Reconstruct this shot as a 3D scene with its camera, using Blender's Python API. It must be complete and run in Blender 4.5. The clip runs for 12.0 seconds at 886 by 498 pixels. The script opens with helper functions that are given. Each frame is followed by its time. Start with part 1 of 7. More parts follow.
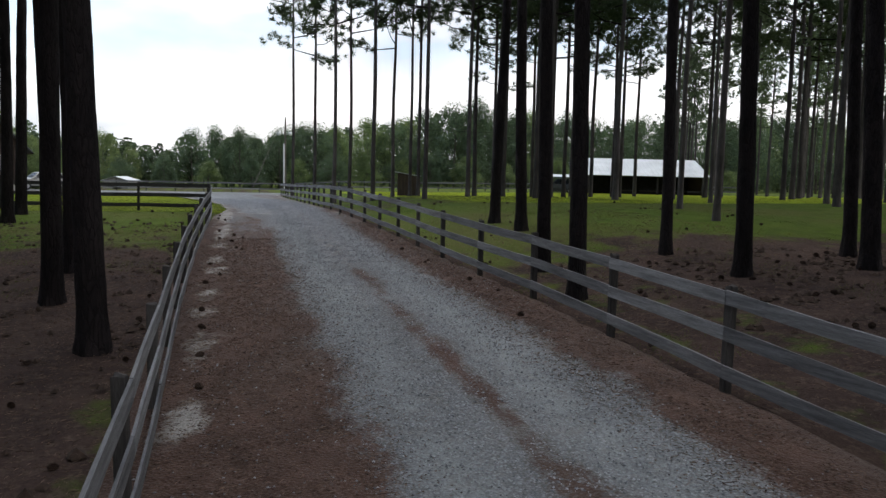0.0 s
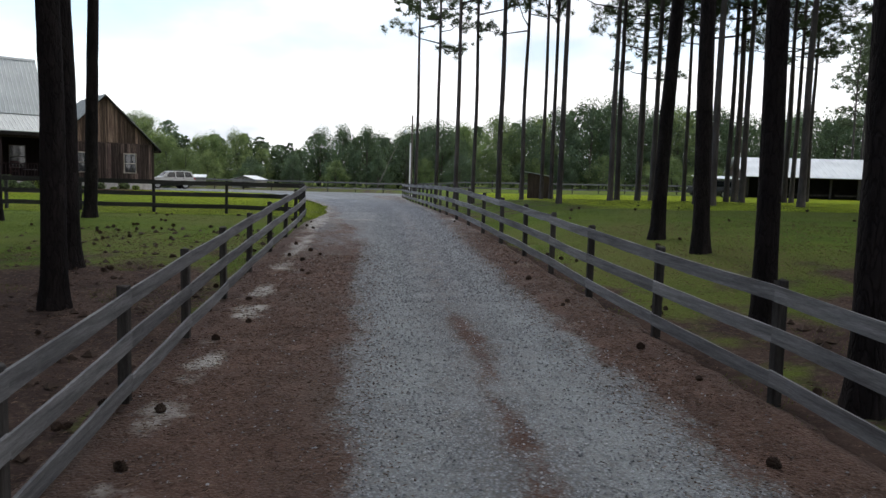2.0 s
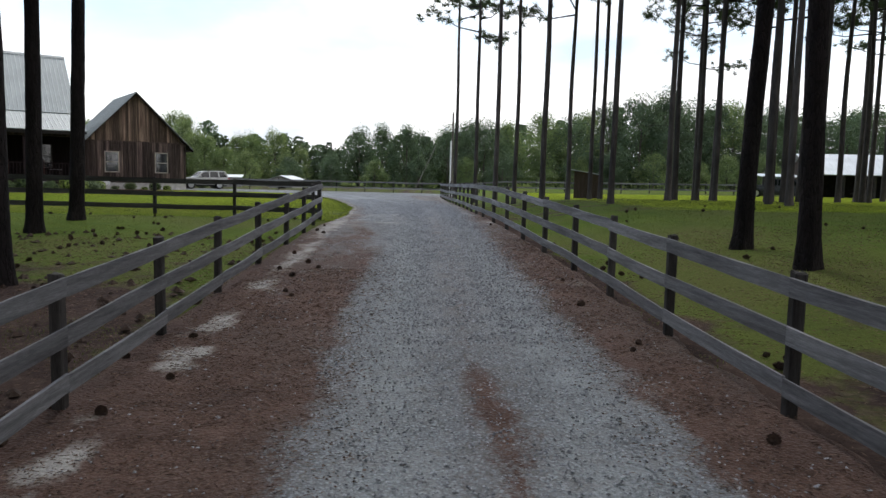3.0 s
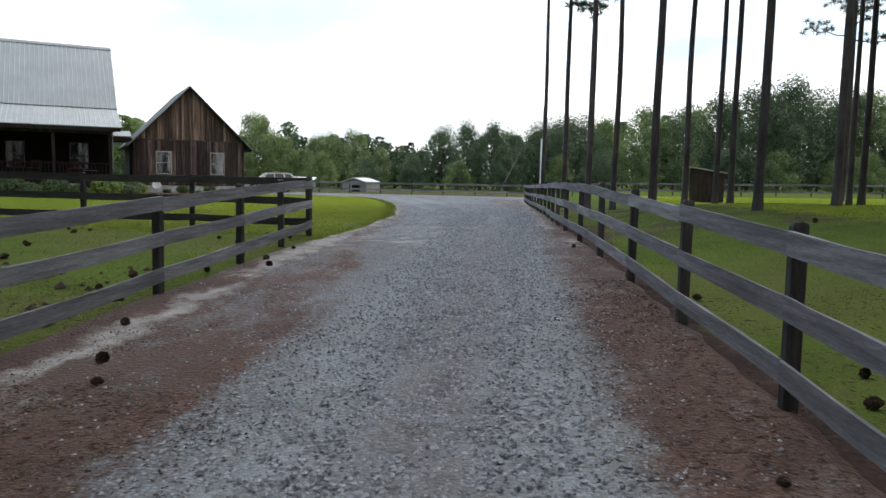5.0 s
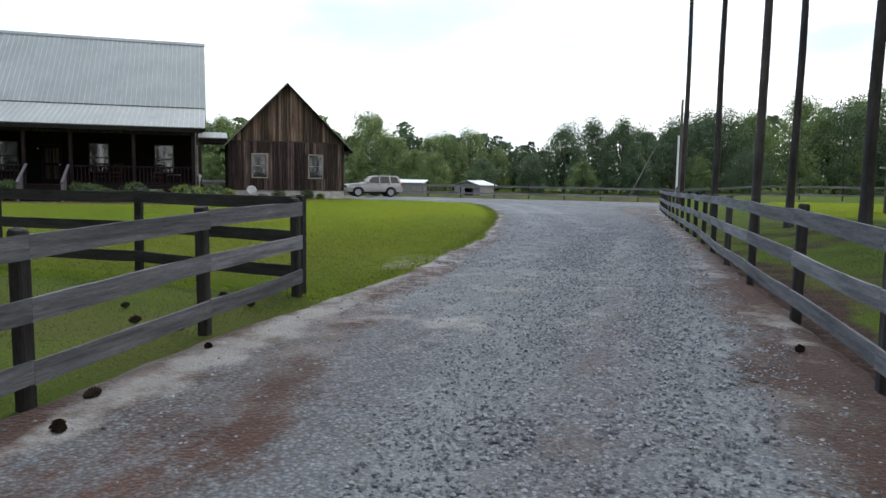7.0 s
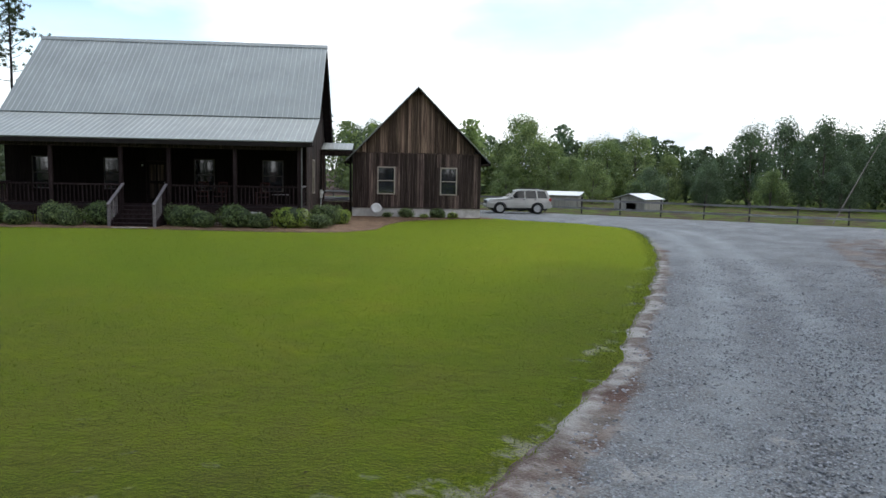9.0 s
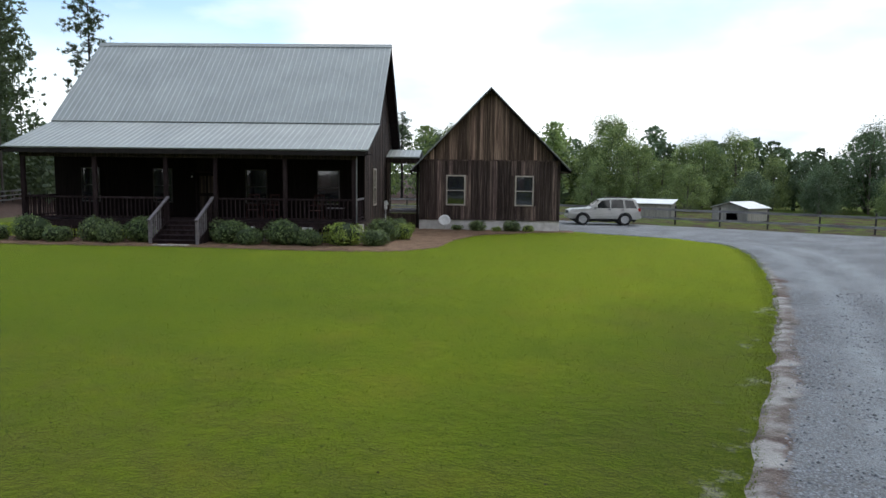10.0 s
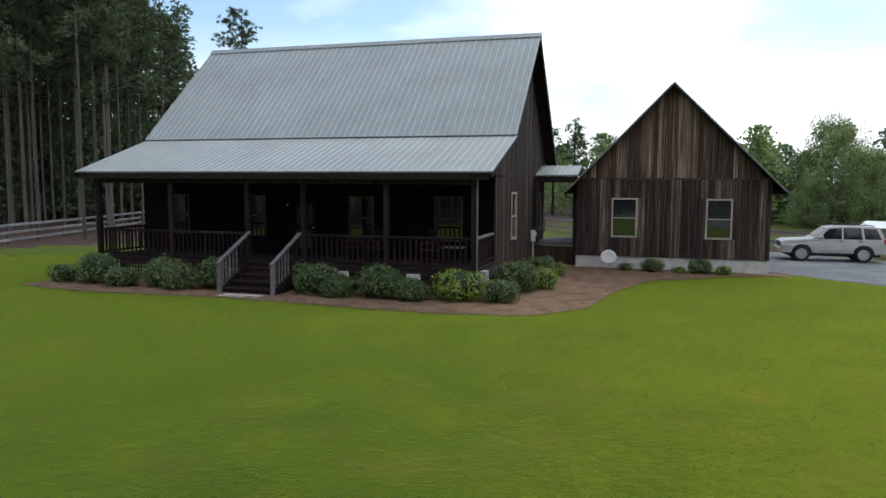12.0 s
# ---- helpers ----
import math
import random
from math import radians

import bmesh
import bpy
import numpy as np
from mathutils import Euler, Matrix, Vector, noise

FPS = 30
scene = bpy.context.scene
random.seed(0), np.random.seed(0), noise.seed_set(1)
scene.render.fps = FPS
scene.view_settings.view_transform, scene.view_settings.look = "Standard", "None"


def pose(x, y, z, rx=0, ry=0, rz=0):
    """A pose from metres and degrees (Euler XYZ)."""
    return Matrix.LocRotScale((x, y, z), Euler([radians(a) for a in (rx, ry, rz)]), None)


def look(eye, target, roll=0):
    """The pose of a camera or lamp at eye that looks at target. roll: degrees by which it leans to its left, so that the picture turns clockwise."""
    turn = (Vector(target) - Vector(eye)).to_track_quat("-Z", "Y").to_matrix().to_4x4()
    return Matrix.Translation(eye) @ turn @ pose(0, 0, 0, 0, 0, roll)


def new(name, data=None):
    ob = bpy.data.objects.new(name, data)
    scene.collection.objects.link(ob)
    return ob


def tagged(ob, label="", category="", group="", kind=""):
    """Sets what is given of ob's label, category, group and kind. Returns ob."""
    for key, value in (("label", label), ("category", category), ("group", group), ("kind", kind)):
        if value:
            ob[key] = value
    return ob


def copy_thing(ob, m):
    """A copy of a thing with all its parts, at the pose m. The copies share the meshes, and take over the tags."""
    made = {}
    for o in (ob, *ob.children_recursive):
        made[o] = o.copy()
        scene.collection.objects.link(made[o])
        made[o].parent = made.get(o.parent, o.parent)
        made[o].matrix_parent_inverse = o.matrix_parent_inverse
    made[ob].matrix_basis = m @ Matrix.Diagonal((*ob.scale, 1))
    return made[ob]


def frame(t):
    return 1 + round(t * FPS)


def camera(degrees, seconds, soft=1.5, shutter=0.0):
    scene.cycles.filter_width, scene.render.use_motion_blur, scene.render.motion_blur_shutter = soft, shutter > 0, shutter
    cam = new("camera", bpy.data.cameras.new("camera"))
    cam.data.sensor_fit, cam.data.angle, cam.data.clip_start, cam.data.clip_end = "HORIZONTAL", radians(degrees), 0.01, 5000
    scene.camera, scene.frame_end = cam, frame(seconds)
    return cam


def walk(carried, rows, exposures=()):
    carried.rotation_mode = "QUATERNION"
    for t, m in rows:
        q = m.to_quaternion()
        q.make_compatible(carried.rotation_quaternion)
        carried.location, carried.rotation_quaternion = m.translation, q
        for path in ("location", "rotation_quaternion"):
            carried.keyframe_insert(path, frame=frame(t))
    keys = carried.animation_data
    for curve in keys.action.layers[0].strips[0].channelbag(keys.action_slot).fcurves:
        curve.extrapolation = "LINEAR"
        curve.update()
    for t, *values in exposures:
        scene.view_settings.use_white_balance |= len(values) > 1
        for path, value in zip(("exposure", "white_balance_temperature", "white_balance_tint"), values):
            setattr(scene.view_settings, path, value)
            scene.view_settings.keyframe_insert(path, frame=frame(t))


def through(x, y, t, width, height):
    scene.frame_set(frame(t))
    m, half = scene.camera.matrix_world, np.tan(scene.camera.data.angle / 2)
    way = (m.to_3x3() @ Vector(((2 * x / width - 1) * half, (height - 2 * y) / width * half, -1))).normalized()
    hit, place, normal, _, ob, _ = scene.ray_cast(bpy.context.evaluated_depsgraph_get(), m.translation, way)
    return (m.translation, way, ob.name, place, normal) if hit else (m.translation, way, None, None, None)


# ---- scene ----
cam = camera(63.0, 12.0)
PATH = [
    (0, (1.667, 0.311, 2.143), (2.212, 2.226, 1.947), 1.3),
    (0.5, (2.035, 1.767, 2.173), (2.507, 3.7, 1.975), 1.3),
    (1, (2.391, 3.169, 2.178), (2.766, 5.124, 1.98), 1.4),
    (1.5, (2.692, 4.531, 2.141), (2.964, 6.503, 1.94), 1.5),
    (2, (2.959, 5.912, 2.093), (3.153, 7.892, 1.891), 1.6),
    (2.5, (3.257, 7.428, 2.032), (3.385, 9.413, 1.828), 1.6),
    (3, (3.557, 9.167, 1.977), (3.63, 11.155, 1.773), 1.4),
    (5, (4.647, 17.451, 1.741), (4.456, 19.432, 1.542), 1.1),
    (5.5, (4.684, 19.269, 1.74), (4.404, 21.239, 1.541), 1.1),
    (6, (4.624, 20.943, 1.804), (4.241, 22.896, 1.604), 1.0),
    (6.5, (4.483, 22.571, 1.838), (4.023, 24.508, 1.64), 1.0),
    (7, (4.424, 24.041, 1.95), (3.896, 25.96, 1.746), 0.9),
    (9, (3.18, 31.601, 3.01), (2.234, 33.35, 2.797), 1.1),
    (9.5, (2.649, 33.528, 3.173), (1.598, 35.217, 2.962), 0.9),
    (10, (1.861, 35.474, 3.314), (0.711, 37.097, 3.107), 0.7),
    (10.5, (0.98, 37.401, 3.461), (-0.269, 38.95, 3.257), 0.5),
    (11, (0.032, 39.359, 3.609), (-1.314, 40.824, 3.409), 0.4),
    (11.5, (-1.075, 41.271, 3.819), (-2.516, 42.644, 3.621), 0.3),
    (12, (-2.34, 43.104, 3.995), (-3.863, 44.386, 3.806), 0.2),
]
walk(cam, [(t, look(eye, target, roll)) for t, eye, target, roll in PATH],
     [(0.0, -0.32, 6500, 12), (2.5, -0.20, 6480, 12), (5.5, -0.06, 6350, 11), (9.0, -0.13, 6220, 10), (12.0, -0.22, 6200, 10)])

# ---- world, sun ----
world = bpy.data.worlds.new("sky")
scene.world = world
world.use_nodes = True
wt = world.node_tree
wt.nodes.clear()
SUN_ELEV, SUN_ROT = radians(52), radians(-12)


def wnode(kind, **values):
    n = wt.nodes.new(kind)
    for key, value in values.items():
        n.inputs[key].default_value = value
    return n


w_out = wt.nodes.new("ShaderNodeOutputWorld")
w_bg = wnode("ShaderNodeBackground", Strength=1.0)
w_sky = wt.nodes.new("ShaderNodeTexSky")
w_sky.sky_type, w_sky.sun_disc = "NISHITA", False
w_sky.sun_elevation, w_sky.sun_rotation = SUN_ELEV, SUN_ROT
w_sky.air_density, w_sky.dust_density = 1.0, 0.6
w_dim = wt.nodes.new("ShaderNodeMix")
w_dim.data_type, w_dim.blend_type = "RGBA", "MULTIPLY"
w_dim.inputs[0].default_value = 1.0
w_dim.inputs[7].default_value = (0.185, 0.190, 0.180, 1)
w_co = wt.nodes.new("ShaderNodeTexCoord")
w_map = wt.nodes.new("ShaderNodeMapping")
w_map.inputs["Scale"].default_value = (1.0, 1.0, 2.6)
w_map.inputs["Location"].default_value = (0.35, 0.2, 0.1)
w_noise = wnode("ShaderNodeTexNoise", Scale=1.7, Detail=9.0, Roughness=0.5)
w_ramp = wt.nodes.new("ShaderNodeValToRGB")
w_ramp.color_ramp.elements[0].position, w_ramp.color_ramp.elements[1].position = 0.40, 0.57
w_shade = wnode("ShaderNodeTexNoise", Scale=3.3, Detail=6.0)
w_cloud = wt.nodes.new("ShaderNodeValToRGB")
w_cloud.color_ramp.elements[0].position, w_cloud.color_ramp.elements[1].position = 0.36, 0.54
w_cloud.color_ramp.elements[0].color = (0.98, 1.06, 1.14, 1)
w_cloud.color_ramp.elements[1].color = (1.66, 1.66, 1.66, 1)
w_mix = wt.nodes.new("ShaderNodeMix")
w_mix.data_type = "RGBA"
wt.links.new(w_co.outputs["Generated"], w_map.inputs["Vector"])
wt.links.new(w_map.outputs[0], w_noise.inputs["Vector"])
wt.links.new(w_map.outputs[0], w_shade.inputs["Vector"])
# the clouds thin out to the west
w_sep = wt.nodes.new("ShaderNodeSeparateXYZ")
wt.links.new(w_co.outputs["Generated"], w_sep.inputs[0])
w_more = wt.nodes.new("ShaderNodeMath")
w_more.operation = "MULTIPLY_ADD"
w_more.inputs[1].default_value = 0.17
wt.links.new(w_sep.outputs[0], w_more.inputs[0])
wt.links.new(w_noise.outputs[0], w_more.inputs[2])
wt.links.new(w_more.outputs[0], w_ramp.inputs[0])
wt.links.new(w_shade.outputs[0], w_cloud.inputs[0])
wt.links.new(w_sky.outputs[0], w_dim.inputs[6])
# pale haze near the horizon
w_haze = wt.nodes.new("ShaderNodeMapRange")
w_haze.inputs["From Min"].default_value, w_haze.inputs["From Max"].default_value = 0.05, 0.20
w_haze.inputs["To Min"].default_value, w_haze.inputs["To Max"].default_value = 1.0, 0.0
wt.links.new(w_sep.outputs[2], w_haze.inputs["Value"])
w_max = wt.nodes.new("ShaderNodeMath")
w_max.operation = "MAXIMUM"
wt.links.new(w_ramp.outputs[0], w_max.inputs[0])
wt.links.new(w_haze.outputs[0], w_max.inputs[1])
wt.links.new(w_max.outputs[0], w_mix.inputs[0])
wt.links.new(w_dim.outputs[2], w_mix.inputs[6])
wt.links.new(w_cloud.outputs[0], w_mix.inputs[7])
# a cloudy sky is brighter overhead than near the horizon
w_rise = wt.nodes.new("ShaderNodeMapRange")
w_rise.inputs["From Min"].default_value, w_rise.inputs["From Max"].default_value = 0.34, 0.90
w_rise.inputs["To Min"].default_value, w_rise.inputs["To Max"].default_value = 1.0, 1.75
wt.links.new(w_sep.outputs[2], w_rise.inputs["Value"])
wt.links.new(w_rise.outputs[0], w_bg.inputs["Strength"])
wt.links.new(w_mix.outputs[2], w_bg.inputs["Color"])
wt.links.new(w_bg.outputs[0], w_out.inputs[0])

sun_data = bpy.data.lights.new("sun", "SUN")
sun_data.energy, sun_data.angle, sun_data.color = 0.9, radians(18), (1.0, 0.95, 0.87)
sun = new("sun", sun_data)
_el, _az = SUN_ELEV, SUN_ROT
sun.matrix_world = look((0, 0, 60), (-40 * math.sin(_az) * math.cos(_el), -40 * math.cos(_az) * math.cos(_el), 60 - 40 * math.sin(_el)))

# ---- materials ----
def nodes_of(name):
    m = bpy.data.materials.new(name)
    m.use_nodes = True
    nt = m.node_tree
    return m, nt, nt.nodes["Principled BSDF"]


class Net:
    """Small shorthand for building node trees."""

    def __init__(self, name, rough=0.8, metal=0.0, spec=0.3):
        self.m, self.nt, self.b = nodes_of(name)
        self.b.inputs["Roughness"].default_value = rough
        self.b.inputs["Metallic"].default_value = metal
        self.b.inputs["Specular IOR Level"].default_value = spec

    def node(self, kind):
        return self.nt.nodes.new(kind)

    def link(self, a, b):
        self.nt.links.new(a, b)

    def coords(self, world=False, scale=(1, 1, 1)):
        if world:
            out = self.node("ShaderNodeNewGeometry").outputs["Position"]
        else:
            out = self.node("ShaderNodeTexCoord").outputs["Object"]
        mp = self.node("ShaderNodeMapping")
        mp.inputs["Scale"].default_value = scale
        self.link(out, mp.inputs["Vector"])
        return mp.outputs[0]

    def noise(self, vec, scale, detail=4.0, rough=0.55):
        n = self.node("ShaderNodeTexNoise")
        n.inputs["Scale"].default_value = scale
        n.inputs["Detail"].default_value = detail
        n.inputs["Roughness"].default_value = rough
        self.link(vec, n.inputs["Vector"])
        return n.outputs[0]

    def voronoi(self, vec, scale, feature="F1"):
        n = self.node("ShaderNodeTexVoronoi")
        n.feature = feature
        n.inputs["Scale"].default_value = scale
        self.link(vec, n.inputs["Vector"])
        return n

    def ramp(self, value, lo, hi, c0=(0, 0, 0), c1=(1, 1, 1)):
        r = self.node("ShaderNodeValToRGB")
        e = r.color_ramp.elements
        e[0].position, e[1].position = lo, hi
        e[0].color, e[1].color = (*c0, 1), (*c1, 1)
        self.link(value, r.inputs[0])
        return r.outputs[0]

    def mix(self, fac, a, b, how="MIX"):
        n = self.node("ShaderNodeMix")
        n.data_type, n.blend_type = "RGBA", how
        for val, sock in ((fac, n.inputs[0]), (a, n.inputs[6]), (b, n.inputs[7])):
            if isinstance(val, (int, float)):
                sock.default_value = val
            elif isinstance(val, tuple):
                sock.default_value = (*val, 1)
            else:
                self.link(val, sock)
        return n.outputs[2]

    def math(self, op, a, b=0.0, c=0.0):
        n = self.node("ShaderNodeMath")
        n.operation = op
        for val, sock in zip((a, b, c), n.inputs):
            if isinstance(val, (int, float)):
                sock.default_value = val
            else:
                self.link(val, sock)
        return n.outputs[0]

    def attr(self, name):
        n = self.node("ShaderNodeAttribute")
        n.attribute_name = name
        return n.outputs["Fac"]

    def random(self):
        return self.node("ShaderNodeObjectInfo").outputs["Random"]

    def island(self):
        return self.node("ShaderNodeNewGeometry").outputs["Random Per Island"]

    def colour(self, sock):
        self.link(sock, self.b.inputs["Base Color"])

    def bump(self, height, strength=0.4, dist=0.01):
        n = self.node("ShaderNodeBump")
        n.inputs["Strength"].default_value = strength
        n.inputs["Distance"].default_value = dist
        self.link(height, n.inputs["Height"])
        self.link(n.outputs[0], self.b.inputs["Normal"])


def plain(name, c0, c1, scale=6.0, rough=0.7, metal=0.0, spec=0.3, bump=0.2, fine=60.0, stretch=(1, 1, 1), vary=0.25, wear=None):
    """A surface with two scales of variation, a little change from piece to piece, and fine relief."""
    n = Net(name, rough, metal, spec)
    v = n.coords(scale=stretch)
    base = n.ramp(n.noise(v, scale, 5), 0.3, 0.7, c0, c1)
    grain = n.ramp(n.noise(v, fine, 3), 0.25, 0.75, (1 - vary,) * 3, (1 + vary,) * 3)
    col = n.mix(1.0, base, grain, "MULTIPLY")
    rnd = n.ramp(n.random(), 0.0, 1.0, (1 - vary,) * 3, (1 + vary,) * 3)
    col = n.mix(1.0, col, rnd, "MULTIPLY")
    if wear:
        col = n.mix(n.ramp(n.noise(v, scale * 0.45, 6, 0.65), 0.55, 0.72), col, wear)
    n.colour(col)
    if bump:
        n.bump(n.noise(v, fine, 4), bump, 0.01)
    return n.m


def leafy(name, c0, c1, c2, through=0.35, rough=0.55, clump=0.35, deep=0.75):
    """Leaves or needles: each one a little different, lit through from behind."""
    n = Net(name, rough, 0.0, 0.25)
    col = n.ramp(n.island(), 0.0, 1.0, c0, c1)
    col = n.mix(n.ramp(n.random(), 0.1, 0.9, (0, 0, 0), (0.7, 0.7, 0.7)), col, c2)
    v = n.coords(world=True)
    # clump-scale tone stands in for lit tops and dark hollows of the foliage
    col = n.mix(1.0, col, n.ramp(n.noise(v, clump, 3), 0.3, 0.7, (deep,) * 3, (1.95 - deep,) * 3), "MULTIPLY")
    n.colour(col)
    tr = n.node("ShaderNodeBsdfTranslucent")
    n.link(n.mix(1.0, col, (1.0, 1.05, 0.55), "MULTIPLY"), tr.inputs["Color"])
    ms = n.node("ShaderNodeMixShader")
    ms.inputs[0].default_value = through
    n.link(n.b.outputs[0], ms.inputs[1])
    n.link(tr.outputs[0], ms.inputs[2])
    n.link(ms.outputs[0], n.nt.nodes["Material Output"].inputs["Surface"])
    return n.m


def wood(name, c0, c1, c2, along=(1, 1, 1), rough=0.85, streak=0.5, vary=0.3, spec=0.2):
    """Weathered boards: grain runs along the axis that is scaled down."""
    n = Net(name, rough, 0.0, spec)
    rnd = n.random()
    shift = n.node("ShaderNodeVectorMath")
    shift.operation = "ADD"
    n.link(n.coords(scale=along), shift.inputs[0])
    comb = n.node("ShaderNodeCombineXYZ")
    n.link(n.math("MULTIPLY", rnd, 37.0), comb.inputs[0])
    n.link(n.math("MULTIPLY", rnd, 91.0), comb.inputs[1])
    n.link(n.math("MULTIPLY", rnd, 53.0), comb.inputs[2])
    n.link(comb.outputs[0], shift.inputs[1])
    v = shift.outputs[0]
    col = n.ramp(n.noise(v, 3.0, 6, 0.6), 0.3, 0.7, c0, c1)
    col = n.mix(n.math("MULTIPLY", n.ramp(n.noise(v, 1.1, 5, 0.7), 0.48, 0.68), streak), col, c2)
    col = n.mix(1.0, col, n.ramp(n.noise(v, 26.0, 3), 0.3, 0.7, (0.72, 0.72, 0.72), (1.2, 1.2, 1.2)), "MULTIPLY")
    tone = n.math("ADD", n.math("MULTIPLY", n.math("POWER", rnd, 3.0), 2.0 * vary), 1 - 0.75 * vary)
    tones = n.node("ShaderNodeCombineColor")
    for k in range(3):
        n.link(tone, tones.inputs[k])
    col = n.mix(1.0, col, tones.outputs[0], "MULTIPLY")
    n.colour(col)
    n.bump(n.noise(v, 26.0, 4), 0.35, 0.006)
    return n.m


FENCE_WOOD = wood("grey_fence_wood", (0.145, 0.146, 0.153), (0.315, 0.315, 0.325), (0.07, 0.068, 0.07), (0.5, 8, 8), streak=0.6, vary=0.22)
POST_WOOD = wood("dark_post_wood", (0.034, 0.031, 0.030), (0.082, 0.075, 0.071), (0.12, 0.11, 0.105), (6, 6, 0.6))
# fence wood darkened for the cross fence, which stands against the light
BACKLIT_FENCE = wood("backlit_fence_wood", (0.030, 0.029, 0.028), (0.060, 0.058, 0.055), (0.09, 0.09, 0.085), (0.6, 6, 6))
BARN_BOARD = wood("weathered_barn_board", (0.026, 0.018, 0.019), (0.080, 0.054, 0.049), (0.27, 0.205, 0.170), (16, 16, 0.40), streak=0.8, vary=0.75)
GABLE_BOARD = wood("paler_gable_board", (0.036, 0.025, 0.022), (0.120, 0.078, 0.058), (0.36, 0.262, 0.19), (16, 16, 0.35), streak=0.85, vary=0.75)
HOUSE_BOARD = wood("dark_stained_board", (0.020, 0.014, 0.014), (0.056, 0.038, 0.034), (0.20, 0.150, 0.115), (16, 16, 0.35), streak=0.7, vary=0.7)
# near-black board and trim under the porch: its shade is put into the colour
PORCH_WALL = wood("porch_shaded_board", (0.007, 0.005, 0.005), (0.015, 0.011, 0.011), (0.022, 0.017, 0.016), (7, 7, 0.5), vary=0.35, spec=0.04)
PORCH_TRIM = plain("porch_shaded_trim", (0.055, 0.05, 0.048), (0.09, 0.08, 0.078), 5.0, 0.6, vary=0.12)
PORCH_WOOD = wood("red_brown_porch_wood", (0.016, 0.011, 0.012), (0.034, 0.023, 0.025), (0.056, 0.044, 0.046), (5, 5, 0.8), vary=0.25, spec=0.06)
CHAIR_WOOD = wood("red_stained_chair_wood", (0.030, 0.011, 0.011), (0.068, 0.026, 0.024), (0.09, 0.055, 0.05), (5, 5, 0.8), vary=0.2)
STAIR_WOOD = wood("grey_stair_wood", (0.13, 0.12, 0.13), (0.24, 0.22, 0.23), (0.09, 0.06, 0.06), (0.7, 5, 5))
BACK_BOARD = plain("far_brown_board", (0.06, 0.042, 0.034), (0.12, 0.085, 0.068), 2.0, 0.9, fine=14, stretch=(5, 5, 0.6))
TRIM = plain("pale_window_trim", (0.28, 0.245, 0.21), (0.44, 0.40, 0.35), 5.0, 0.6, vary=0.12)
WHITE = plain("white_paint", (0.70, 0.71, 0.72), (0.80, 0.80, 0.80), 5.0, 0.5, vary=0.06)
CONCRETE = plain("pale_concrete", (0.38, 0.37, 0.36), (0.55, 0.54, 0.53), 3.0, 0.9, vary=0.12)
GUTTER = plain("dark_gutter_metal", (0.012, 0.010, 0.010), (0.024, 0.020, 0.019), 4.0, 0.7, 0.0, 0.15)
# near-black for unlit interiors and gaps behind boards: shade put into colour
DARK = plain("dark_interior", (0.010, 0.009, 0.009), (0.022, 0.02, 0.02), 3.0, 0.9)
SHED_GREY = plain("grey_shed_wall", (0.20, 0.195, 0.175), (0.31, 0.30, 0.27), 1.5, 0.8, fine=20, stretch=(4, 4, 0.5))
RUBBER = plain("tyre_rubber", (0.012, 0.012, 0.013), (0.025, 0.025, 0.026), 12.0, 0.8)
ALLOY = plain("alloy_rim", (0.45, 0.45, 0.46), (0.6, 0.6, 0.61), 10.0, 0.35, 0.8, vary=0.08)
PLASTIC = plain("dark_grey_plastic", (0.03, 0.03, 0.032), (0.06, 0.06, 0.062), 8.0, 0.6)
RED_LENS = plain("red_tail_lens", (0.30, 0.012, 0.01), (0.42, 0.02, 0.015), 10.0, 0.2, spec=0.5, bump=0)
CLEAR_LENS = plain("clear_headlight_lens", (0.55, 0.57, 0.58), (0.7, 0.72, 0.74), 10.0, 0.12, spec=0.6, bump=0)
CONE = plain("pine_cone_scales", (0.028, 0.017, 0.012), (0.075, 0.048, 0.034), 20.0, 0.9, fine=90)
DISH_GREY = plain("pale_grey_dish", (0.50, 0.50, 0.50), (0.62, 0.62, 0.62), 6.0, 0.5, vary=0.06)
GALV = plain("galvanised_pole", (0.42, 0.43, 0.43), (0.58, 0.59, 0.58), 3.0, 0.5, 0.3)
# dark green for shrub cores: the shade inside the foliage, as colour
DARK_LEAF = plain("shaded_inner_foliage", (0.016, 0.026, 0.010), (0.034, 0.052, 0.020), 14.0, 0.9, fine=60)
# bark paler than BARK: the lit look of the stand's trunks put into colour
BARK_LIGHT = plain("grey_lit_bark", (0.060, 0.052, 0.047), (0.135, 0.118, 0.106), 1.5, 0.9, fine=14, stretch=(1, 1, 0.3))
SPOUT = plain("grey_spout_metal", (0.16, 0.16, 0.16), (0.24, 0.24, 0.24), 3.0, 0.5)
RUST = plain("weathered_block", (0.33, 0.31, 0.29), (0.46, 0.44, 0.41), 6.0, 0.9)


def roof_metal(name, c0, c1, rough=0.42):
    n = Net(name, rough, 0.25, 0.5)
    v = n.coords()
    col = n.ramp(n.noise(v, 0.5, 5, 0.6), 0.3, 0.7, c0, c1)
    col = n.mix(1.0, col, n.ramp(n.noise(n.coords(scale=(6, 0.5, 0.5)), 2.0, 4), 0.3, 0.7, (0.9, 0.9, 0.9), (1.08, 1.08, 1.08)), "MULTIPLY")
    n.colour(col)
    n.link(n.ramp(n.noise(v, 3.0, 4), 0.2, 0.8, (rough - 0.08,) * 3, (rough + 0.12,) * 3), n.b.inputs["Roughness"])
    n.bump(n.noise(v, 4.0, 3), 0.1, 0.01)
    return n.m


